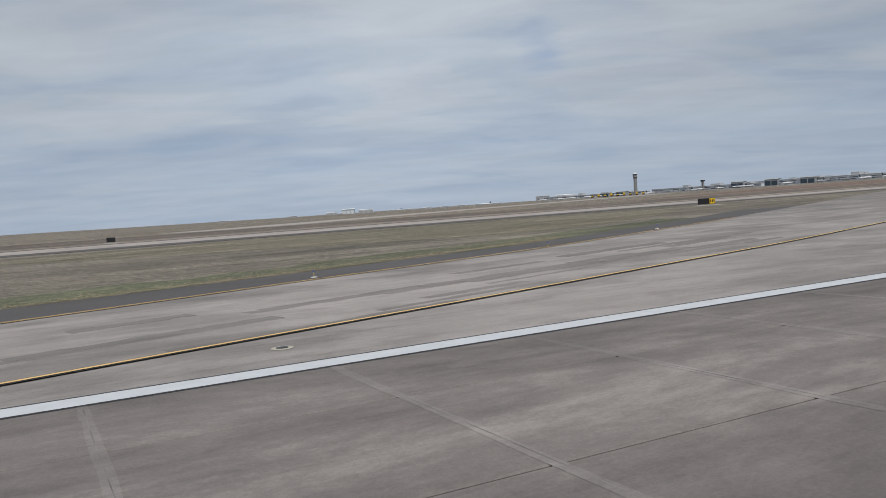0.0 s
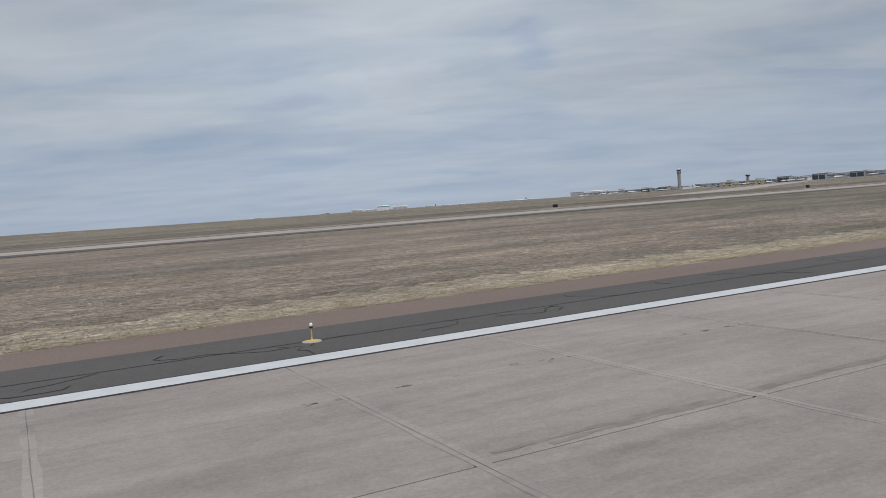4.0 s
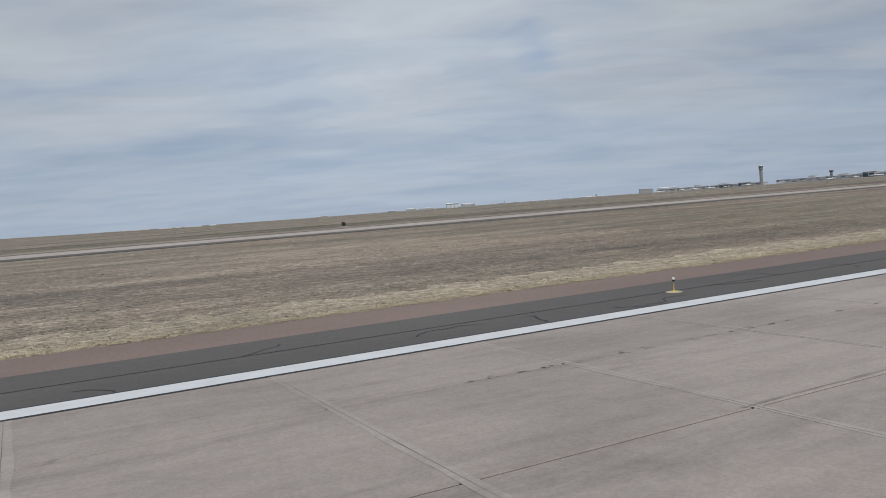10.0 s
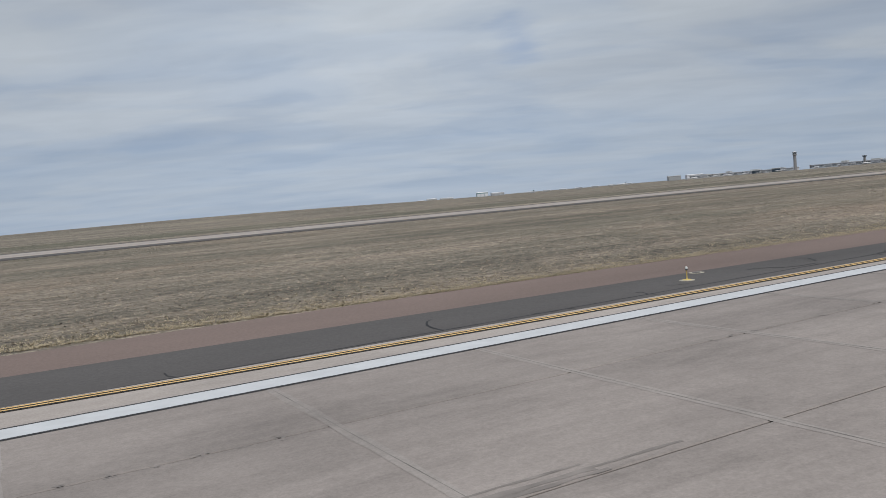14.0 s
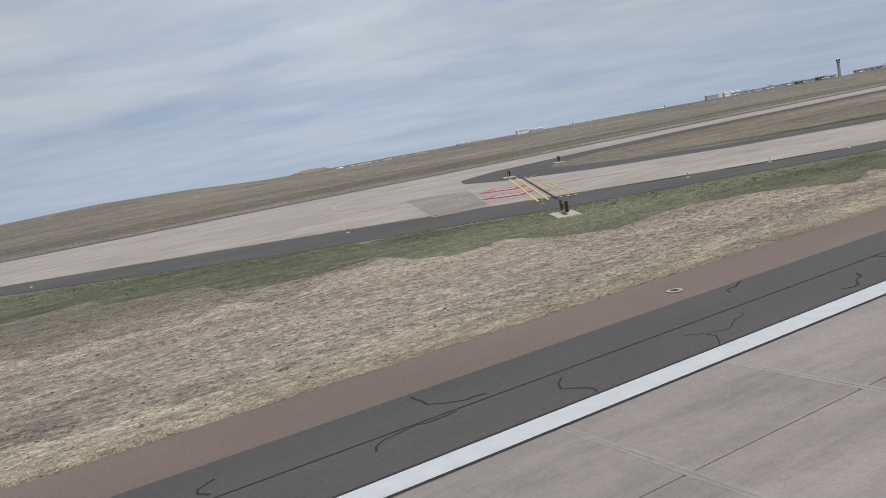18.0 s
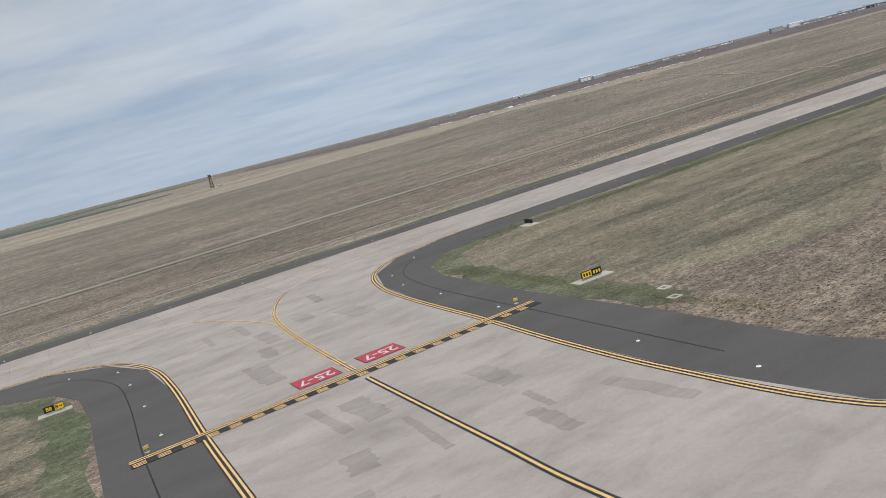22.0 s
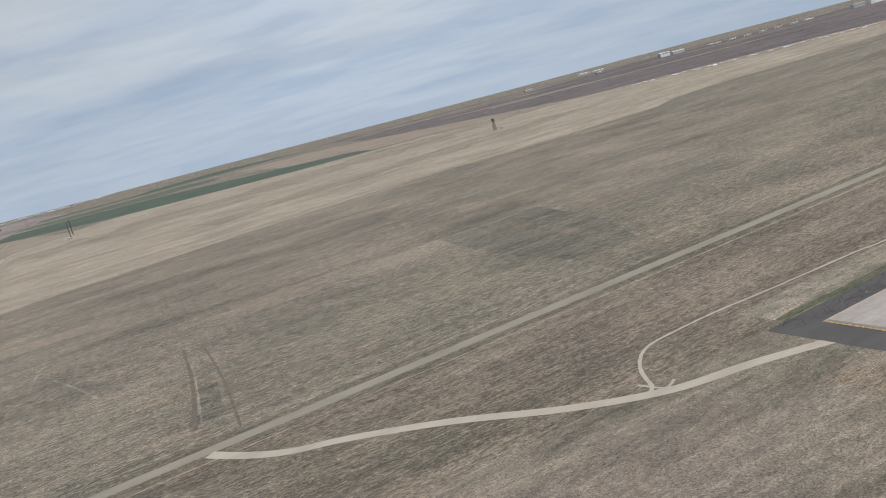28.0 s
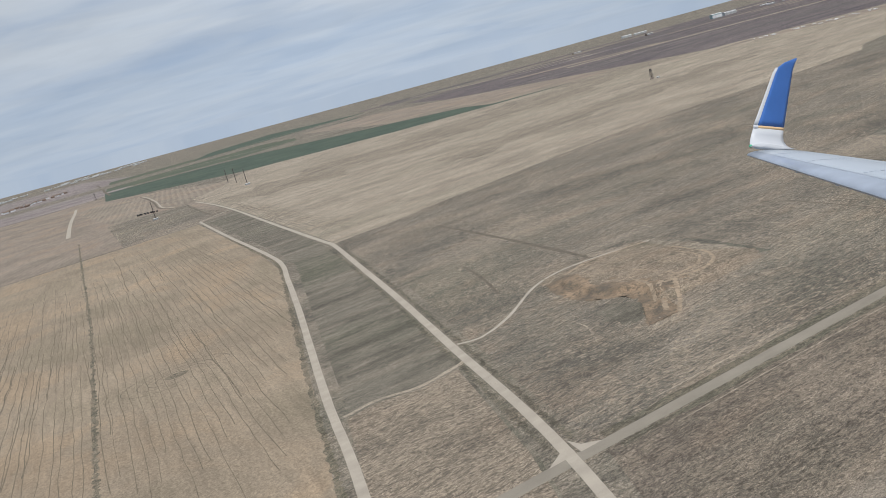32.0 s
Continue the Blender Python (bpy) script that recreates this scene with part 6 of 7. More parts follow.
utility_pad(-1400.0, 105.9, 8, 6.6, 2.4)
utility_pad(-1124.8, 109.4, 10, 5.6, 3.6)
pad(-1474.7, 104.0, 3.6, 3.0, 6)
pad(-1396.6, 102.2, 0.9, 0.6, 0)
pad(-1453.6, 136.4, 1.6, 0.8, 0)
pad(-1303.9, 32.8, 4.6, 3.0, 0)
bm = bmesh.new()
box(bm, 0, 0, 0.35, 1.4, 0.9, 0.55, 0.05)
tb = part("transformer_box", bm, M_DARK)
tb.matrix_basis = at(-1302.6, 32.4, 0.09)
tagged(tb, "low dark metal box on a concrete pad", "utility box")
bm = bmesh.new()
tube(bm, (-0.6, 0, 0.1), (0.6, 0.3, 0.1), 0.1, 0.1, 10)
om = part("orange_marker", bm, M_ORANGE)
om.matrix_basis = at(-1472, 108.4, 0.0)
tagged(om, "orange marker tube lying in the grass", "marker")


def hand_hole(x, y):
    e = base("hand_hole", x, y, 0.02)
    for cx, cy, sx, sy in ((0, 0.75, 1.9, 0.4), (0, -0.75, 1.9, 0.4), (0.75, 0, 0.4, 1.1), (-0.75, 0, 0.4, 1.1)):
        bm = bmesh.new()
        box(bm, cx, cy, 0.03, sx, sy, 0.1, 0.02)
        part("kerb", bm, M_PAD, e)
    bm = bmesh.new()
    box(bm, 0, 0, 0.0, 1.1, 1.1, 0.06)
    part("hatch", bm, M_WEED, e, "sunken earth-coloured hatch")
    e.scale = (0.62, 0.62, 1)
    return tagged(e, "square concrete hand hole frame flush in the grass", "hand hole", "hand holes")


first = hand_hole(-1377.8, 75.2)
for x, y in ((-1380.2, 71.2), (-1319.7, 74.2), (-1321.7, 70.7), (-1269.9, 81.2), (-1550.1, 87.8)):
    copy_thing(first, at(x, y, 0.02))

# ---- the airport's buildings, far off ----
M_PANEL = plain("white_wall_panels", (0.66, 0.67, 0.68), 0.5, wear=0.06, scale=0.08)
M_ROOFW = plain("white_roof_sheet", (0.74, 0.74, 0.74), 0.5, wear=0.05, scale=0.05)
M_GLASSD = plain("dark_window_band", (0.05, 0.07, 0.09), 0.15)
M_GLASSG = plain("greenish_glazing", (0.25, 0.36, 0.37), 0.2)
M_TOWER = plain("pale_tower_concrete", (0.26, 0.255, 0.25), 0.7, scale=0.2)
M_STEEL = plain("dark_lattice_steel", (0.09, 0.075, 0.07), 0.6)
M_TRAILER = plain("white_trailer_skin", (0.70, 0.70, 0.70), 0.45)
M_BROWNW = plain("brown_wall", (0.20, 0.15, 0.12), 0.7)
M_VEHY = plain("yellow_machine_paint", (0.60, 0.40, 0.05), 0.5)


def control_tower(x, y):
    e = base("control_tower", x, y)
    bm = bmesh.new()
    lathe(bm, [(6.2, 0), (5.2, 12), (4.7, 40), (4.6, 70), (5.4, 74)], 20)
    part("shaft", bm, M_TOWER, e, "pale concrete shaft")
    bm = bmesh.new()
    lathe(bm, [(5.0, 74), (6.4, 78), (6.5, 83), (5.8, 84)], 20)
    part("gallery", bm, M_TOWER, e)
    bm = bmesh.new()
    lathe(bm, [(5.6, 84), (6.6, 90), (6.4, 90.6)], 16)
    part("cab_window", bm, M_GLASSD, e, "dark glazed cab")
    bm = bmesh.new()
    lathe(bm, [(6.9, 90.6), (6.9, 91.8), (4.0, 93.5), (1.0, 94)], 16)
    part("cab_roof", bm, M_PANEL, e)
    bm = bmesh.new()
    lathe(bm, [(2.6, 94), (2.8, 96), (1.2, 98.2)], 12)
    part("radar_dome", bm, M_TRAILER, e)
    bm = bmesh.new()
    tube(bm, (0, 0, 98), (0, 0, 104), 0.25, 0.1, 6)
    part("antenna", bm, M_STEEL, e)
    e.scale = (1.15, 1.15, 0.74)
    return tagged(e, "tall pale concrete control tower with a dark glass cab", "control tower")


def ramp_tower(x, y):
    e = base("ramp_tower", x, y)
    bm = bmesh.new()
    box(bm, 0, 0, 19, 8, 8, 38, 0.2)
    part("shaft", bm, M_TOWER, e)
    bm = bmesh.new()
    box(bm, 0, 0, 41, 13, 13, 6, 0.4)
    part("cab_window", bm, M_GLASSD, e)
    bm = bmesh.new()
    box(bm, 0, 0, 45, 15, 15, 1.6, 0.3)
    part("cab_roof", bm, M_PANEL, e)
    e.scale = (0.75, 0.75, 0.7)
    return tagged(e, "short square ramp control tower above the concourse", "control tower")


def concourse(x, y, length, turn, h=10.0):
    e = base("concourse", x, y, 0, turn)
    bm = bmesh.new()
    box(bm, 0, 0, h / 2, 44, length, h, 0.3)
    part("wall", bm, M_PANEL, e, "white panelled wall")
    for z in (h * 0.30, h * 0.66):
        n = int(length // 30)
        for i in range(n):
            bm = bmesh.new()
            box(bm, -22.05, -length / 2 + (i + 0.5) * length / n, z, 0.3, (length / n - 5) * (0.5 + 0.5 * ((i * 7 + int(z)) % 3 > 0)), h * 0.12)
            part("window", bm, M_GLASSD, e)
    bm = bmesh.new()
    box(bm, 0, 0, h + 0.7, 47, length + 3, 1.4, 0.2)
    part("roof", bm, M_ROOFW, e, "flat white roof with an overhang")
    for i in range(int(length // 120)):
        bm = bmesh.new()
        box(bm, 2, -length / 2 + 60 + 120 * i, h + 2.4 + i % 3, 16, 22 + 14 * (i % 2), 4 + i % 3, 0.3)
        part("roof_plant", bm, M_GREY, e)
    for i in range(int(length // 55)):
        yy = -length / 2 + 28 + 55 * i
        bm = bmesh.new()
        box(bm, -36, yy, 5.4, 30, 3.4, 3.2, 0.1)
        box(bm, -49, yy, 2.2, 1.2, 1.2, 4.4)
        part("jet_bridge", bm, M_GREY, e)
    return tagged(e, "long white concourse with dark window bands and jet bridges", "concourse", "airport concourses")


def airliner(x, y, turn, tail=None, s=1.0):
    e = base("parked_airliner", x, y, 0, turn)
    bm = bmesh.new()
    r = 1.9 * s
    prof = [(0.15, -19), (0.9, -18.2), (1.6, -16.5), (1.9, -14), (1.9, 10), (1.5, 15), (0.5, 19.5)]
    lathe(bm, [(a * s, b * s) for a, b in prof], 14)
    bm.transform(pose(0, 0, 4.2 * s, 90, 0, 0))
    part("fuselage", bm, M_TRAILER, e, "white fuselage", True)
    for sx in (-1, 1):
        bm = bmesh.new()
        vs = [bm.verts.new(v) for v in ((sx * 1.5 * s, 4 * s, 3.4 * s), (sx * 17 * s, -4 * s, 4.6 * s), (sx * 17 * s, -5.6 * s, 4.6 * s), (sx * 1.5 * s, -3 * s, 3.2 * s), (sx * 1.5 * s, 4 * s, 2.9 * s), (sx * 17 * s, -4 * s, 4.4 * s), (sx * 17 * s, -5.6 * s, 4.4 * s), (sx * 1.5 * s, -3 * s, 2.8 * s))]
        for f in ((0, 1, 2, 3), (7, 6, 5, 4), (0, 4, 5, 1), (1, 5, 6, 2), (2, 6, 7, 3), (3, 7, 4, 0)):
            bm.faces.new([vs[i] for i in f])
        bmesh.ops.recalc_face_normals(bm, faces=bm.faces)
        part("wing", bm, M_GREY, e)
        bm = bmesh.new()
        tube(bm, (sx * 5.4 * s, 4.6 * s, 2.1 * s), (sx * 5.4 * s, 1.2 * s, 2.1 * s), 1.0 * s, 0.8 * s, 12)
        part("engine", bm, M_GREY, e)
        bm = bmesh.new()
        tube(bm, (sx * 2.8 * s, -1.5 * s, 0), (sx * 2.8 * s, -1.5 * s, 3 * s), 0.5 * s, 0.3 * s, 8)
        part("landing_gear", bm, M_STEEL, e)
    bm = bmesh.new()
    vs = [bm.verts.new(v) for v in ((0.15 * s, -13 * s, 5.6 * s), (0.15 * s, -18 * s, 5.6 * s), (0.15 * s, -20 * s, 12 * s), (0.15 * s, -17.8 * s, 12 * s))]
    bm.faces.new(vs)
    r2 = bmesh.ops.extrude_face_region(bm, geom=list(bm.faces))
    bmesh.ops.translate(bm, verts=[v for v in r2["geom"] if isinstance(v, bmesh.types.BMVert)], vec=(-0.3 * s, 0, 0))
    bmesh.ops.recalc_face_normals(bm, faces=bm.faces)
    part("tail_fin", bm, tail or M_GLASSD, e, "dark tail fin")
    return tagged(e, "white parked airliner with a dark tail fin", "airliner", "parked airliners")


def hangar(x, y, w, d, h, turn, wall=None, roof=None, front=None, label="white metal hangar with a low roof"):
    e = base("hangar", x, y, 0, turn)
    bm = bmesh.new()
    box(bm, 0, 0, h / 2, w, d, h, 0.2)
    part("wall", bm, wall or M_PANEL, e)
    bm = bmesh.new()
    k = h * 0.14
    vs = [bm.verts.new(v) for v in ((-w / 2 - 1, -d / 2 - 1, h), (w / 2 + 1, -d / 2 - 1, h), (w / 2 + 1, d / 2 + 1, h), (-w / 2 - 1, d / 2 + 1, h), (-w / 2 - 1, 0, h + k), (w / 2 + 1, 0, h + k))]
    for f in ((0, 1, 5, 4), (2, 3, 4, 5), (0, 4, 3), (1, 2, 5), (3, 2, 1, 0)):
        bm.faces.new([vs[i] for i in f])
    part("roof", bm, roof or M_ROOFW, e)
    n = max(2, int(w // 18))
    for i in range(n):
        bm = bmesh.new()
        box(bm, -w / 2 + (i + 0.5) * w / n, -d / 2 - 0.1, h * 0.42, w / n - 2, 0.3, h * 0.7)
        part("hangar_door", bm, front or M_GREY, e)
    return tagged(e, label, "hangar")


control_tower(1924, 2007)
ramp_tower(1956, 1750)
concourse(2010, 2330, 480, 8, 12)
concourse(1985, 1760, 430, 0, 12)
concourse(1900, 1180, 520, -6, 12)
concourse(2350, 1560, 700, 0, 15)
for x, y, h in ((1955, 1615, 17), (1925, 1475, 17), (1965, 2120, 14), (1990, 2235, 13), (1880, 1330, 15)):
    hangar(x, y, 34, 30, h, -68, M_GREY, M_GREY, M_GLASSD, "grey terminal block with a dark glazed front")
for x, y, a in ((1890, 2480, 80), (1885, 2360, 100), (1880, 2200, 85), (1870, 1880, 95), (1872, 1690, 80), (1868, 1600, 100), (1800, 1330, 90), (1790, 1120, 84), (1795, 990, 96), (1875, 2290, 60), (1878, 2130, 120), (1870, 2030, 20), (1868, 1790, 140), (1862, 1530, 30), (1800, 1440, 100), (1788, 1230, 150), (1790, 1060, 40)):
    airliner(x, y, a + 180)
airliner(1960, 3010, 60, s=1.2)
airliner(2110, 2700, 70, s=1.2)
airliner(1760, 3500, 64, s=1.2)
hangar(1600, 3720, 60, 46, 24, -25, M_GLASSG, M_ROOFW, M_PANEL, "white hangar with greenish glazed front")
hangar(1680, 3690, 70, 46, 17, -25)
hangar(2150, 2850, 58, 44, 21, -36, M_GREY, M_GREY, M_GREY, "grey box hangar with grey doors")
hangar(2222, 2790, 76, 40, 20, -36, front=M_PANEL)
hangar(2320, 2740, 60, 40, 14, -36)
for k in range(7):
    hangar(1690 + 62 * k, 3390 - 52 * k, 36, 18, 7, -40, label="low white storage building in a row")
hangar(1967, 4969, 70, 40, 16, -20)
hangar(2060, 4920, 90, 40, 13, -20)
for x, y, w in ((1180, 4560, 60), (1450, 4150, 40)):
    hangar(x, y, w, 30, 9, -15, label="long low brown building far off", wall=M_BROWNW)

# distant town: long white sheds and small houses
first = hangar(-2420, 6500, 62, 30, 8, 8, label="long white warehouse in the distant town")
rw = random.Random(17)
for k in range(30):
    a = rw.random()
    copy_thing(first, at(-2460 + 1250 * a + rw.uniform(-40, 40), 6600 + 900 * a + rw.uniform(-260, 500), 0, rw.uniform(-10, 20)))


def house(x, y, turn, wall, s=1.0):
    e = base("far_house", x, y, 0, turn)
    bm = bmesh.new()
    box(bm, 0, 0, 2.6 * s, 13 * s, 9 * s, 5.2 * s)
    part("wall", bm, wall, e)
    bm = bmesh.new()
    w, d, h = 14 * s, 10 * s, 5.2 * s
    vs = [bm.verts.new(v) for v in ((-w / 2, -d / 2, h), (w / 2, -d / 2, h), (w / 2, d / 2, h), (-w / 2, d / 2, h), (-w / 2, 0, h + 2.6 * s), (w / 2, 0, h + 2.6 * s))]
    for f in ((0, 1, 5, 4), (2, 3, 4, 5), (0, 4, 3), (1, 2, 5), (3, 2, 1, 0)):
        bm.faces.new([vs[i] for i in f])
    part("roof", bm, M_BROWNW, e)
    return tagged(e, "small pale house with a brown roof", "house", "houses of the distant village")


h1, h2 = house(-2300, 4160, 10, M_PANEL, 1.4), house(-2240, 4260, 40, M_BROWNW, 1.4)
rnd = random.Random(4)
for k in range(46):
    a, b = rnd.random(), rnd.random()
    copy_thing(h1 if k % 3 else h2, at(-2380 + 330 * a, 4050 + 520 * a + 190 * b, 0, rnd.uniform(0, 90)))


def lattice_mast(x, y, h, w0, w1, mats, platform=True, name="lattice_mast", label="dark steel lattice mast with a platform on top"):
    e = base(name, x, y)
    for sx, sy in ((-1, -1), (1, -1), (1, 1), (-1, 1)):
        bm = bmesh.new()
        tube(bm, (sx * w0, sy * w0, 0), (sx * w1, sy * w1, h), 0.32, 0.24, 6)
        part("leg", bm, mats[0], e)
    n = max(4, int(h / (w0 * 1.6)))
    for k in range(n):
        a, b = k / n, (k + 1) / n
        wa, wb = w0 + (w1 - w0) * a, w0 + (w1 - w0) * b
        bm = bmesh.new()
        for (ax, ay), (bx, by) in (((-1, -1), (1, -1)), ((1, -1), (1, 1)), ((1, 1), (-1, 1)), ((-1, 1), (-1, -1))):
            tube(bm, (ax * wa, ay * wa, h * a), (bx * wb, by * wb, h * b), 0.14, 0.14, 5)
            tube(bm, (bx * wa, by * wa, h * a), (ax * wb, ay * wb, h * b), 0.14, 0.14, 5)
        part("brace", bm, mats[k % len(mats)], e)
    if platform:
        bm = bmesh.new()
        box(bm, 0, 0, h + 0.3, w1 * 2 + 3, w1 * 2 + 3, 0.5)
        part("platform", bm, mats[-1], e)
        bm = bmesh.new()
        box(bm, 0, 0, h + 2.6, w1 * 2 + 1.4, w1 * 1.2, 3.6, 0.3)
        part("antenna", bm, mats[-1], e)
    return tagged(e, label, "mast")


lattice_mast(-1121, 1284, 17, 2.4, 1.6, [M_STEEL, M_STEEL])
hangar(-1111, 1278, 6, 4, 2.6, 20, label="small white equipment hut at the mast's foot")
pm = lattice_mast(-1826, 1725, 34, 0.42, 0.34, [M_STEEL, M_STEEL], False, "radio_mast", "slim dark radio mast in the field")
for x, y in ((-1817, 1855), (-1815, 1945), (-2038, 1570)):
    copy_thing(pm, at(x, y, 0))
hangar(-1829, 1712, 9, 6, 3, 10, label="small white hut beside the radio masts")
hangar(-2040, 1555, 8, 5, 3, 10, label="small white hut beside a radio mast")
lattice_mast(-2030, 2960, 22, 2.0, 1.2, [M_STEEL], True)


def tank(x, y):
    bm = bmesh.new()
    lathe(bm, [(1.6, 0), (1.6, 2.6), (1.2, 3.0), (0.2, 3.1)], 12)
    o = part("field_tank", bm, M_DARK)
    o.matrix_basis = at(x, y, 0)
    return tagged(o, "small dark tank standing in the field", "tank", "field tanks")


first = tank(-2046, 1752)
for k in range(13):
    copy_thing(first, at(-2044 + 5.2 * (k % 7) + rnd.uniform(-1.5, 1.5), 1750 + 14 * (k // 7) - 5 * (k % 7), 0))


def trailer(x, y, turn, w=9.0, h=1.35):
    e = base("white_trailer", x, y, 0, turn)
    bm = bmesh.new()
    box(bm, 0, 0, h / 2 + 0.4, w, 2.8, h, 0.15)
    part("body", bm, M_TRAILER, e)
    for u in (-w * 0.3, w * 0.3):
        bm = bmesh.new()
        tube(bm, (u, -1.3, 0.35), (u, 1.3, 0.35), 0.35, 0.35, 10)
        part("wheels", bm, M_DARK, e)
    bm = bmesh.new()
    box(bm, w * 0.1, -1.42, h * 0.72, w * 0.5, 0.05, h * 0.25)
    part("window", bm, M_GLASSD, e)
    return tagged(e, "long white trailer parked on bare ground", "trailer", "trailers in the storage yard")


first = trailer(-646, 1432, 130)
for k in range(40):
    a = k / 39
    x, y = -646 + 400 * a + rnd.uniform(-8, 8), 1432 - 330 * a + rnd.uniform(-34, 34)
    copy_thing(first, at(x, y, 0, 130 + rnd.choice((0, 0, 90, 12, -14))))
bm = bmesh.new()
bmesh.ops.create_uvsphere(bm, u_segments=24, v_segments=12, radius=5)
bmesh.ops.bisect_plane(bm, geom=bm.verts[:] + bm.edges[:] + bm.faces[:], plane_co=(0, 0, 0), plane_no=(0, 0, 1), clear_inner=True)
bmesh.ops.scale(bm, vec=(1, 1, 0.6), verts=bm.verts)
dome = part("white_dome", bm, M_TRAILER, None, smooth=True)
dome.matrix_basis = at(-531, 1319, 0)
tagged(dome, "round white fabric dome in the storage yard", "dome")
sheet("yard", [(-700, 1470), (-640, 1500), (-250, 1180), (-180, 1050), (-230, 1020), (-520, 1250)], 0.012, M_CROP2, label="bare trodden ground of the storage yard")
for k in range(9):
    e = base("yellow_machine", 770 + 5.5 * k, 775 - 5.0 * k, 0, 40)
    bm = bmesh.new()
    box(bm, 0, 0, 1.6, 5.2, 2.4, 1.4, 0.2)
    part("chassis", bm, M_VEHY, e)
    bm = bmesh.new()
    box(bm, -0.9, 0, 3.0, 1.8, 2.0, 1.6, 0.2)
    part("cab", bm, M_VEHY if k % 2 else M_GLASSD, e)
    for u in (-1.7, 1.7):
        bm = bmesh.new()
        tube(bm, (u, -1.3, 0.8), (u, 1.3, 0.8), 0.8, 0.8, 12)
        part("wheels", bm, M_DARK, e)
    tagged(e, "yellow construction machine parked in a row", "machine", "row of yellow machines")
M_EARTH = prairie("reddish_bare_earth", (0.120, 0.082, 0.066), (0.165, 0.112, 0.088), (0.225, 0.165, 0.125), (0.12, 0.10, 0.07), 1.4, 0.5, spots=0.3, rows=0.5)
sheet("red_earth", [(420, 292), (740, 470), (900, 430), (700, 262), (420, 262)], 0.006, M_EARTH, 0.003, "reddish brown graded earth before the airport", n=2)
strip("far_taxiway", [(205, 268), (260, 305), (330, 352), (480, 452), (760, 640)], 34, 0.008, M_TAXI, "pale concrete taxiway towards the terminal", 4)
M_FARDARK = prairie("far_dark_land", (0.085, 0.072, 0.075), (0.115, 0.096, 0.092), (0.17, 0.142, 0.125), (0.085, 0.09, 0.075), 0.3, 0.3, spots=0.0, rows=0.3)
sheet("dark_plain", [(-690, 1570), (-250, 1240), (-60, 1010), (620, 990), (2400, 1250), (3200, 2600), (3000, 4400), (-300, 4500), (-700, 2900)], 0.0085, M_FARDARK, label="dark purple-brown ploughed plain far off")
sheet("pink_field", [(-1100, 1920), (-820, 1800), (-760, 1640), (-700, 1580), (-720, 2900), (-760, 3500), (-1080, 3620), (-1178, 2430), (-1065, 2150)], 0.0088, M_CROP2, label="pinkish tan ploughed field far off")
strip("far_road", [(2600, 1500), (1200, 2050), (200, 2330), (-700, 2500), (-1700, 3650)], 12, 0.012, M_ROAD, "pale road across the far plain", 8)
strip("far_runway", [(3200, 2450), (-200, 3300)], 45, 0.014, M_TAXI, "pale far runway across the plain", 0)
strip("far_field_road", [(-2107, 2720), (-2128, 2450), (-2149, 2205), (-2166, 1960), (-2180, 1730)], 9, 0.016, M_ROAD, "pale dirt road at the field's end", 6)
sheet("fallow_plot", [(-2017, 1306), (-2122, 1350), (-2108, 1720), (-2060, 1712), (-1992, 1690), (-1960, 1690), (-1984, 1330)], 0.0075, M_PLAIN, label="grey-brown fallow plot round the radio mast")
strip("plot_edge", [(-2104, 1715), (-2111, 1540), (-2120, 1352), (-2060, 1325), (-2016, 1303)], 2.6, 0.015, M_HALF, "pale worn edge of the fallow plot", 8, wobble=0.4)
strip("plot_ditch", [(-1962, 1690), (-1972, 1580), (-1986, 1335)], 2.6, 0.0155, M_DITCH, "dark ditch along the fallow plot", 6, wobble=0.4)
strip("far_track", [(-1987, 1690), (-1998, 1790), (-1982, 1960), (-1974, 2060), (-1964, 2230), (-1961, 2380)], 4.5, 0.016, M_DITCH, "dark bending track between fields", 4)
strip("far_track", [(-1983, 1700), (-1992, 1790), (-1976, 1960), (-1968, 2060), (-1958, 2230), (-1955, 2380)], 3.5, 0.017, M_ROAD, "pale wheel track beside the dark one", 4)
strip("field_gully", [(-1978, 3020), (-1962, 3400), (-1930, 3900), (-1908, 4480)], 12, 0.017, M_DITCH, "dark gully beside the green crop", 4, wobble=0.4)
M_STRIPED = cropfield("striped_fallow", (0.250, 0.208, 0.165), (0.330, 0.280, 0.220), 14.0, 8, 0.5, 2.5)
sheet("striped_field", [(-2100, 1735), (-2050, 1728), (-1999, 1800), (-1944, 1700), (-1935, 1770), (-1860, 1850), (-1800, 1960), (-1860, 2200), (-1905, 2430), (-1960, 2420), (-2060, 2560), (-2122, 2450)], 0.0072, M_STRIPED, label="tan field in pale and dark strips")

# strips of farmland and dark bands of trees beyond the airport
rf = random.Random(21)
for k in range(26):
    x, y = rf.uniform(-1200, 3400), rf.uniform(2500, 4700)
    if -2100 < x < -500 and y > 2000 or (x - 1900) ** 2 + (y - 3000) ** 2 < 600 ** 2:
        x += 1500
    w, d = rf.uniform(300, 1100), rf.uniform(40, 170)
    s = -0.42
    q = [(x, y), (x + w, y + s * w), (x + w + 40, y + s * w + d), (x + 40, y + d)]
    z = max(float(terrain(a, b)) - fall(b) for a, b in q) + 0.35 + 0.01 * k
    mat, lab = ((M_FARDARK, "dark purple-brown strip of far farmland"), (M_TAN, "tan strip of far farmland"), (M_CROP2, "brown strip of far farmland"), (M_FARDARK, "dark strip of far farmland"))[k % 4]
    sheet("far_strip", q, z, mat, 0.6, label=lab)

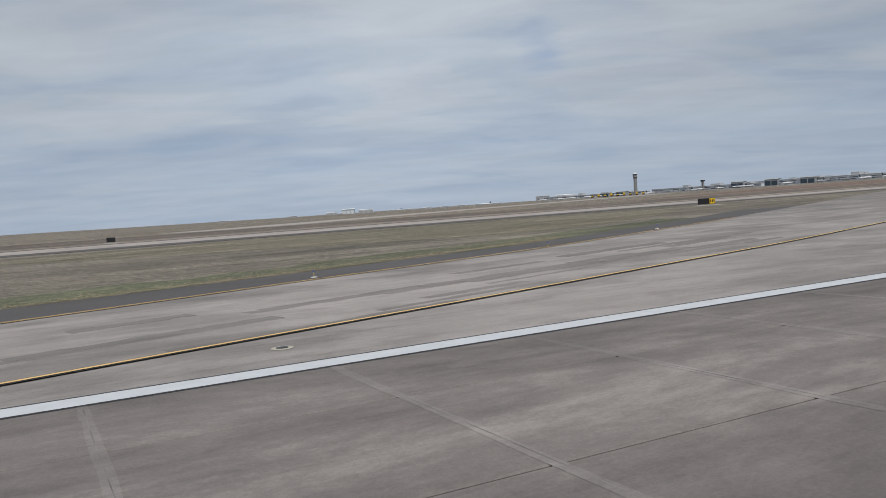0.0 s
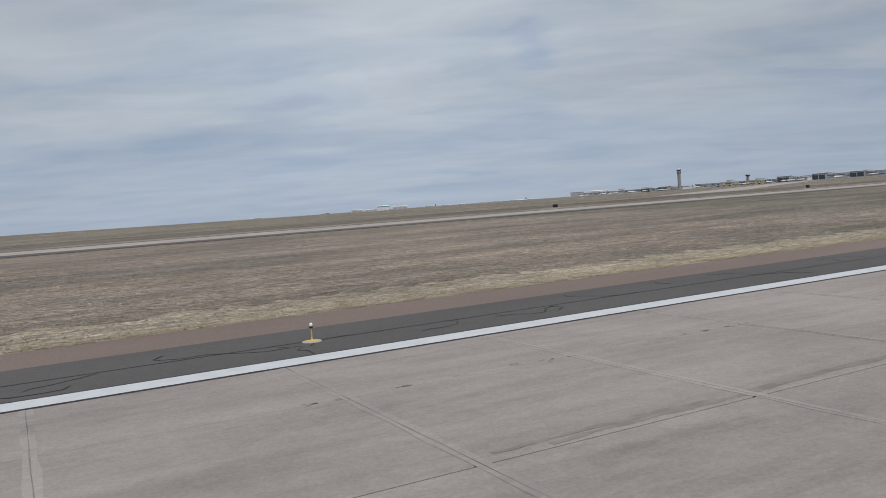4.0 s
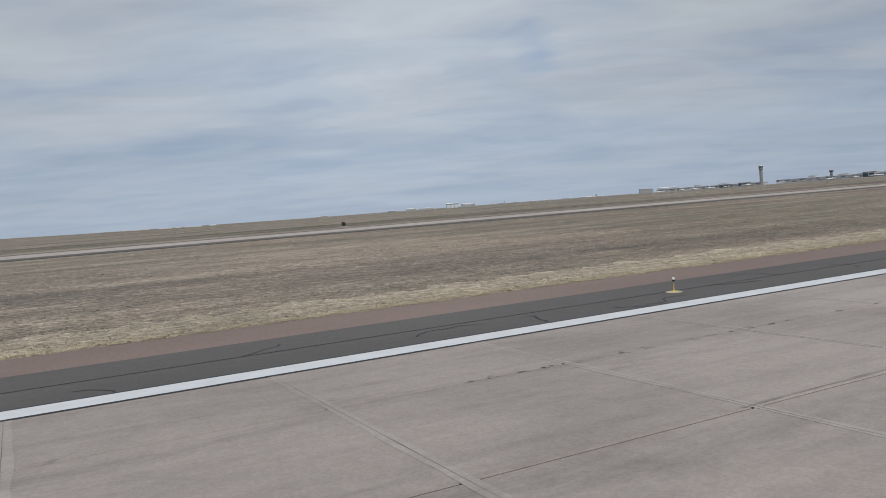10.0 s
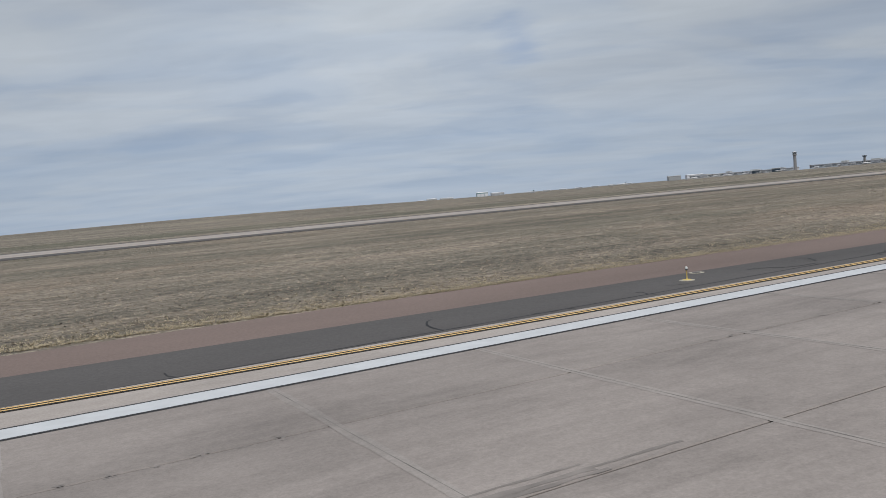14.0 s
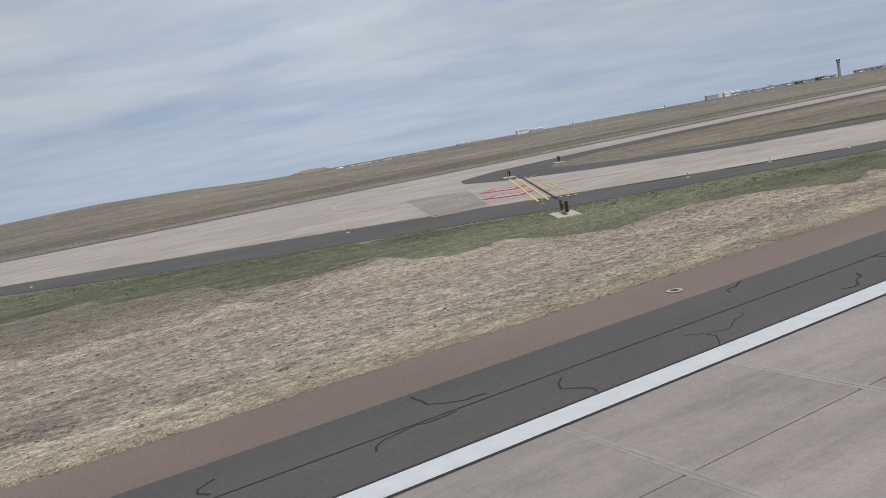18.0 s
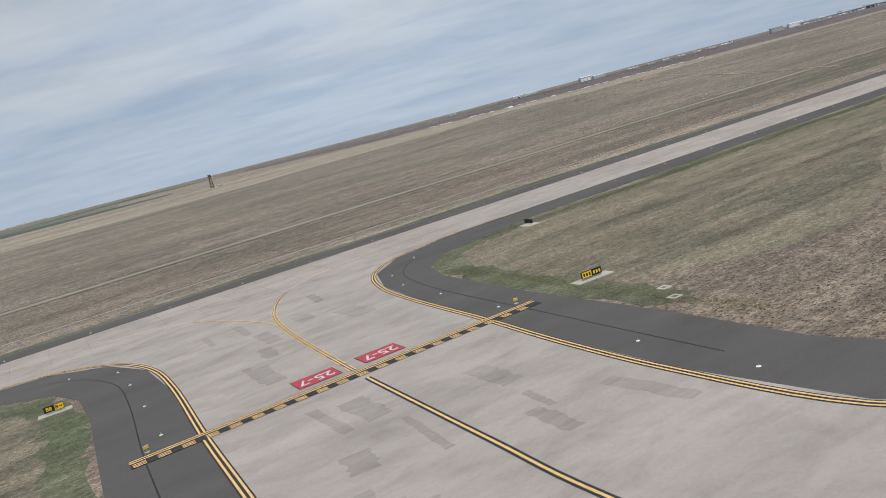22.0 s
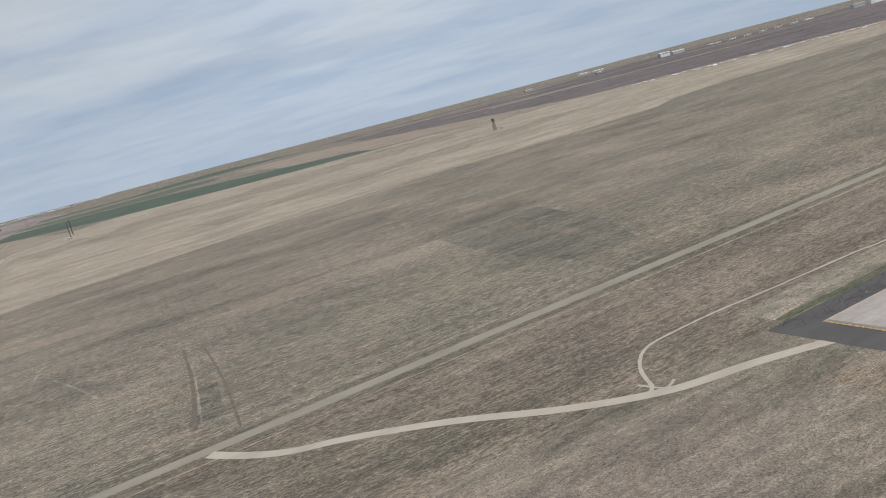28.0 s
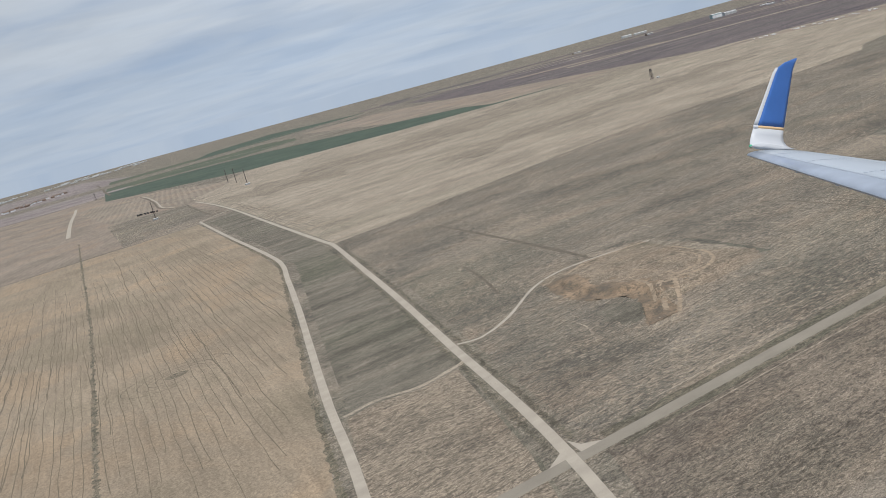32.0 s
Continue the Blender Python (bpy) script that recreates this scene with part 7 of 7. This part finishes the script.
# ---- the aircraft's outer wing, where it stands as the shot ends ----
def build_wing():
    n = Nodes("wing_skin", 0.32)
    d = n.noise(0.6, (1, 0.4, 1), 5)
    skin = n.color(n.ramp(d, (0.3, (0.43, 0.48, 0.54)), (0.7, (0.50, 0.55, 0.61)))).mat
    slat = plain("slat_grey", (0.34, 0.385, 0.46), 0.35)
    wlt = plain("winglet_white", (0.60, 0.62, 0.65), 0.3, wear=0.03)
    blue = plain("winglet_blue", (0.06, 0.165, 0.47), 0.35, wear=0.08)
    gold = plain("winglet_gold", (0.72, 0.50, 0.28), 0.4)
    e = new("aircraft_wing")
    rot = Matrix(((0.9506, 0.0281, 0.3093), (-0.0018, 0.9964, -0.0852), (-0.3106, 0.0804, 0.9471))).to_4x4()
    e.matrix_basis = Matrix.Translation((Vector(PATH[-1][1:4]) + Vector((0.12, 0, -0.14))) * S) @ rot

    def loft(stations, lo, hi, name, mat, label="", twist=0.0):
        """A skin over the chord share lo to hi: stations are leading edge, chord, span direction up, thickness."""
        bm = bmesh.new()
        rings = []
        for (lx, ly, lz), c, (ux, uy, uz), th in stations:
            up, dn = [], []
            for i in range(9):
                a = lo + (hi - lo) * i / 8
                t = th * c * (2.9 * math.sqrt(max(a, 0)) - 1.2 * a - 3.4 * a * a + 2.7 * a ** 3 - 1.0 * a ** 4) * 0.5
                t = max(t, 0.004)
                up.append(bm.verts.new((lx + a * c + ux * t, ly + uy * t, lz + uz * t + a * c * twist)))
                dn.append(bm.verts.new((lx + a * c - ux * t * 0.7, ly - uy * t * 0.7, lz - uz * t * 0.7 + a * c * twist)))
            rings.append(up + dn[::-1])
        m = len(rings[0])
        for r, q in zip(rings, rings[1:]):
            for i in range(m):
                bm.faces.new((r[i], r[(i + 1) % m], q[(i + 1) % m], q[i]))
        bm.faces.new(rings[0])
        bm.faces.new(rings[-1][::-1])
        bmesh.ops.recalc_face_normals(bm, faces=bm.faces)
        return part(name, bm, mat, e, label, True)

    span = []
    for k in range(12):
        y = 6.0 + (16.0 - 6.0) * k / 11
        span.append(((8.98 + 0.51 * y, y, -0.20 - 0.62 * (16.2 - y) / 7.35), (17.35 + 0.115 * y) - (8.98 + 0.51 * y), (0, 0, 1), 0.10))
    loft(span, 0.16, 0.74, "wing_box", skin, "pale grey wing skin", 0.10)
    loft(span, 0.0, 0.155, "leading_edge_slat", slat, "blue-grey slat", 0.10)
    loft(span[4:], 0.745, 1.0, "aileron", skin, "", 0.10)
    loft(span[:4], 0.745, 1.0, "flap", skin, "", 0.10)
    tip = []
    for k in range(6):
        a = k / 5
        ang = math.radians(80) * a
        tip.append(((17.24 + 0.38 * a, 16.0 + 0.34 * math.sin(ang), 0.02 + 0.50 * a * a), 1.80 - 0.60 * a - 0.12 * math.sin(math.pi * a), (0, -math.sin(ang), math.cos(ang)), 0.11))
    loft(tip, 0.0, 1.0, "winglet_base", wlt, "white blended winglet root")
    fin = []
    for k in range(13):
        a = k / 12
        f = (max(0, a - 0.78) / 0.22) ** 2
        fin.append(((17.62 + 0.84 * a + 0.64 * f, 16.34 + 0.16 * a, 0.60 + 1.96 * a), 1.20 - 0.58 * a - 0.53 * f, (0, -0.99, 0.1), 0.10))
    loft(fin, 0.10, 1.0, "winglet_blade", blue, "blue painted winglet")
    loft(fin[:11], 0.0, 0.098, "winglet_edge", wlt, "white leading edge")
    loft([((17.62, 16.335, 0.52), 1.22, (0, -0.99, 0.1), 0.104), ((17.625, 16.34, 0.60), 1.20, (0, -0.99, 0.1), 0.104)], 0.12, 1.0, "winglet_stripe", gold, "thin gold stripe")
    loft([((17.62, 16.335, 0.52), 1.22, (0, -0.99, 0.1), 0.102), ((17.62, 16.34, 0.61), 1.20, (0, -0.99, 0.1), 0.102)], 0.0, 0.118, "winglet_edge", wlt)
    for y in (9.0, 11.2, 13.4, 15.0):
        bm = bmesh.new()
        x, c = 8.98 + 0.51 * y, (17.35 + 0.115 * y) - (8.98 + 0.51 * y)
        z = -0.20 - 0.62 * (16.2 - y) / 7.35
        for i in range(12):
            a = 0.2 + 0.045 * i
            t = 0.10 * c * (2.9 * math.sqrt(a) - 1.2 * a - 3.4 * a * a + 2.7 * a ** 3 - a ** 4) * 0.5
            box(bm, x + a * c, y, z + t + 0.1 * a * c + 0.003, 0.046 * c, 0.018, 0.004)
        part("panel_seam", bm, slat, e)
    bm = bmesh.new()
    bmesh.ops.create_uvsphere(bm, u_segments=12, v_segments=8, radius=0.045, matrix=Matrix.Translation((17.30, 16.05, 0.03)))
    part("navigation_light", bm, plain("green_lens", (0.1, 0.5, 0.3), 0.1), e, "green navigation light", True)
    for y in (14.6, 12.6, 10.6, 8.8):
        bm = bmesh.new()
        x = 9.14 + 0.51 * y
        z = -0.20 - 0.62 * (16.2 - y) / 7.35
        tube(bm, (x + 0.9, y, z - 0.16), (x + 2.6, y, z - 0.22), 0.09, 0.03, 8)
        part("flap_fairing", bm, slat, e)
    return tagged(e, "pale grey airliner wing with a white and blue winglet", "aircraft wing")


build_wing()

# ---- grass in tufts ----
def tufts(name, x, y, h, spread, blades_n, mat, parent, label, lean=0.5, seed=1, z=0.0, wide=0.07):
    """Many tufts of thin triangular blades round the given feet."""
    r = np.random.RandomState(seed)
    n = len(x)
    a = r.uniform(0, 2 * np.pi, (n, blades_n))
    d = r.uniform(0.0, 1.0, (n, blades_n)) * spread
    fx, fy = x[:, None] + np.cos(a) * d * 0.5, y[:, None] + np.sin(a) * d * 0.5
    hh = h[:, None] * r.uniform(0.6, 1.15, (n, blades_n))
    tx, ty = fx + np.cos(a) * lean * hh, fy + np.sin(a) * lean * hh
    w = wide / 2
    px, py = -np.sin(a) * w, np.cos(a) * w
    co = np.empty((n, blades_n, 3, 3), np.float32)
    co[..., 0, 0], co[..., 0, 1], co[..., 0, 2] = fx - px, fy - py, z - 0.02
    co[..., 1, 0], co[..., 1, 1], co[..., 1, 2] = fx + px, fy + py, z - 0.02
    co[..., 2, 0], co[..., 2, 1], co[..., 2, 2] = tx, ty, z + hh
    o = bulk(name, co.reshape(-1, 3), 3, mat, parent)
    return tagged(o, label, kind="stuff")


M_DRY = blades("dry_grass_blades", ((0.0, (0.47, 0.395, 0.27)), (0.5, (0.39, 0.325, 0.225)), (0.8, (0.29, 0.25, 0.175)), (1.0, (0.21, 0.20, 0.125))))
M_STRAW = blades("straw_blades", ((0.0, (0.36, 0.305, 0.225)), (0.6, (0.29, 0.245, 0.185)), (1.0, (0.19, 0.165, 0.125))))
M_FRESH = blades("fresh_blades", ((0.0, (0.085, 0.10, 0.04)), (0.6, (0.13, 0.135, 0.06)), (1.0, (0.22, 0.195, 0.10))))
rs = np.random.RandomState(7)


def verge_y(x):
    """The grass edge beside the runway's shoulder."""
    return np.interp(x, [-1740, -1400, -1385, -1375, -1328, -1316, -1300, -975, -960, -930, -890, -860, -800, -760, -700, -640, 0, 26, 52, 77, 100, 121, 143, 154, 169, 192, 222],
                     [27.78, 27.78, 33, 60, 60, 33, 27.78, 27.78, 28.2, 75, 60, 50, 38, 33, 29, 27.78, 27.78, 28.4, 30.2, 32.2, 35, 37.8, 43, 45.6, 49.5, 57, 71])


def drop_paved(x, y):
    """True where grass may grow."""
    keep = np.ones(len(x), bool)
    keep &= ~((x > -1379) & (x < -1323) & (y < 140))
    keep &= ~((x > -1648) & (x < -1598) & (y < 140))
    keep &= ~((x > -1724) & (x < -1680))
    lo = np.interp(x, [-1135, -1090, -1050, -1027, -1006, -981, -958, -940], [134, 127, 95, 71, 57, 44, 31, 24])
    hi = np.interp(x, [-1135, -1050, -966, -958, -946, -913, -881, -830, -778, -740], [140, 140, 120, 85, 77, 62, 50, 40, 31, 26.5])
    keep &= ~((x > -1135) & (x < -740) & (y > np.where(x > -940, 0, lo)) & (y < hi))
    return keep


# dense pale fringe at the shoulder's edge
x = rs.uniform(-1300, 200, 150000)
y = verge_y(x) + 0.05 + np.abs(rs.normal(0, 1.0, len(x))) * rs.choice([0.5, 1.0, 2.6], len(x))
k = drop_paved(x, y) & ~((x > -988) & (x < -925))
tufts("verge_grass", x[k], y[k], rs.uniform(0.025, 0.07, k.sum()), 0.36, 5, M_DRY, None, "fringe of pale dry grass at the shoulder's edge", 1.8, 2, wide=0.05)
# looser dry tufts behind it
x = rs.uniform(-1320, 100, 130000)
y = verge_y(x) + 1.5 + rs.exponential(12.0, len(x))
k = drop_paved(x, y) & (y < 134)
tufts("dry_tufts", x[k], y[k], rs.uniform(0.02, 0.055, k.sum()), 0.45, 3, M_STRAW, None, "loose tufts of dry yellow grass", 2.2, 3, wide=0.05)
def mounds(name, x, y, r, h, mat, label, seed=1, sides=5):
    """Many low grass hummocks: uneven little pyramids."""
    q = np.random.RandomState(seed)
    n = len(x)
    a = q.uniform(0, 6.28, n)[:, None] + np.arange(sides + 1)[None, :] * 2 * np.pi / sides
    rr = r[:, None] * q.uniform(0.65, 1.25, (n, sides + 1))
    rr[:, -1] = rr[:, 0]
    px, py = x[:, None] + np.cos(a) * rr * 1.15, y[:, None] + np.sin(a) * rr * 0.85
    tx, ty = x + q.uniform(-0.4, 0.4, n) * r, y + q.uniform(-0.4, 0.4, n) * r
    co = np.empty((n, sides, 3, 3), np.float32)
    for k in range(sides):
        co[:, k, 0, 0], co[:, k, 0, 1], co[:, k, 0, 2] = px[:, k], py[:, k], -0.03
        co[:, k, 1, 0], co[:, k, 1, 1], co[:, k, 1, 2] = px[:, k + 1], py[:, k + 1], -0.03
        co[:, k, 2, 0], co[:, k, 2, 1], co[:, k, 2, 2] = tx, ty, h
    o = bulk(name, co.reshape(-1, 3), 3, mat)
    return tagged(o, label, kind="stuff")


# dark and pale hummocks over the infield, gathered in patches
M_HUM = prairie("dark_hummock", (0.070, 0.058, 0.046), (0.098, 0.080, 0.062), (0.150, 0.122, 0.090), (0.075, 0.075, 0.048), 3.0, 0.4, spots=0.0)
M_HUMO = prairie("outfield_hummock", (0.105, 0.090, 0.072), (0.140, 0.118, 0.094), (0.20, 0.165, 0.125), (0.10, 0.10, 0.07), 3.0, 0.4, spots=0.0)
M_HUMP = prairie("pale_hummock", (0.165, 0.137, 0.105), (0.222, 0.183, 0.138), (0.30, 0.246, 0.180), (0.17, 0.155, 0.105), 3.0, 0.4, spots=0.0)
x = rs.uniform(-1740, -60, 260000)
y = 29 + 106 * rs.uniform(0, 1, len(x)) ** 1.25
patch = np.sin(x * 0.035 + 1.3 * np.sin(y * 0.06)) + np.sin(x * 0.011 - y * 0.085 + 2) + 0.6 * np.sin(x * 0.09 + y * 0.14)
k = (patch + rs.normal(0, 1.1, len(x)) > np.where(x > -950, 1.75, 0.75)) & (y > verge_y(x) + 1.5) & drop_paved(x, y)
mounds("infield_hummocks", x[k], y[k], rs.uniform(0.05, 0.15, k.sum()) * np.where(x[k] > -950, 0.8, 1.0), rs.uniform(0.02, 0.06, k.sum()), M_HUM, "dark low hummocks of prairie grass in patches", 4)
x = rs.uniform(-1740, -60, 110000)
y = 29 + 106 * rs.uniform(0, 1, len(x)) ** 1.4
k = (y > verge_y(x) + 0.8) & drop_paved(x, y)
mounds("pale_hummocks", x[k], y[k], rs.uniform(0.06, 0.19, k.sum()), rs.uniform(0.02, 0.06, k.sum()), M_HUMP, "pale dry hummocks of prairie grass", 5)
# clumps beyond the taxiway
x = rs.uniform(-2080, -900, 80000)
y = 180 + np.abs(rs.normal(0, 1, len(x))) * 75
k = (y < 400) & (np.abs(y - 259.7) > 3.6) & ((x > -1735) | (y > 262) | (x < -1860))
mounds("outfield_hummocks", x[k], y[k], rs.uniform(0.14, 0.38, k.sum()), rs.uniform(0.05, 0.13, k.sum()), M_HUMO, "scattered low hummocks of prairie grass", 6)
# fresh grass along the wet asphalt edges
segs = [((-1130, 133.6), (-1290, 134.4), 4), ((-1400, 134.4), (-1580, 133), 3.4), ((-985, 43), (-1050, 92), 12), ((-1050, 92), (-1130, 133), 12), ((-1650, 131), (-1674, 130), 4), ((-1378, 60), (-1377, 112), 3), ((-1322, 60), (-1321, 118), 3), ((-1646, 90), (-1646, 126), 3), ((-880, 55), (-950, 84), 4)]
xs, ys = [], []
for (ax, ay), (bx, by), w in segs:
    m = int(math.hypot(bx - ax, by - ay) * 34)
    t = rs.uniform(0, 1, m)
    xs.append(ax + (bx - ax) * t + rs.normal(0, 0.5 * w, m) * 0.5)
    ys.append(ay + (by - ay) * t - np.abs(rs.normal(0, 0.5 * w, m)))
x, y = np.concatenate(xs), np.concatenate(ys)
k = drop_paved(x, y)
tufts("fresh_grass", x[k], y[k], rs.uniform(0.05, 0.14, k.sum()), 0.4, 4, M_FRESH, None, "fresh green grass beside the asphalt", 0.7, 6)

# ---- the runway slabs that the camera passes nearest ----
inner, _, _ = slab_mesh("slab", PITCH, ROW, 0.05, M_SLAB)
outer, _, _ = slab_mesh("slab", PITCH, EDGE - LANE, 0.05, M_SLAB)
i0 = int((RUN_X0 - NEAR[0]) / PITCH) - 1
for i in range(i0, i0 + 104):
    for j, (me, cy) in enumerate(((outer, (LANE + EDGE) / 2), (inner, LANE - ROW / 2), (inner, LANE - 1.5 * ROW))):
        cx = RUN_X0 - (i + 0.5) * PITCH
        if near_slab(cx, cy):
            o = new("slab", me)
            o.location = (cx * S, cy * S, 0.05 * S)
            o.parent = runway
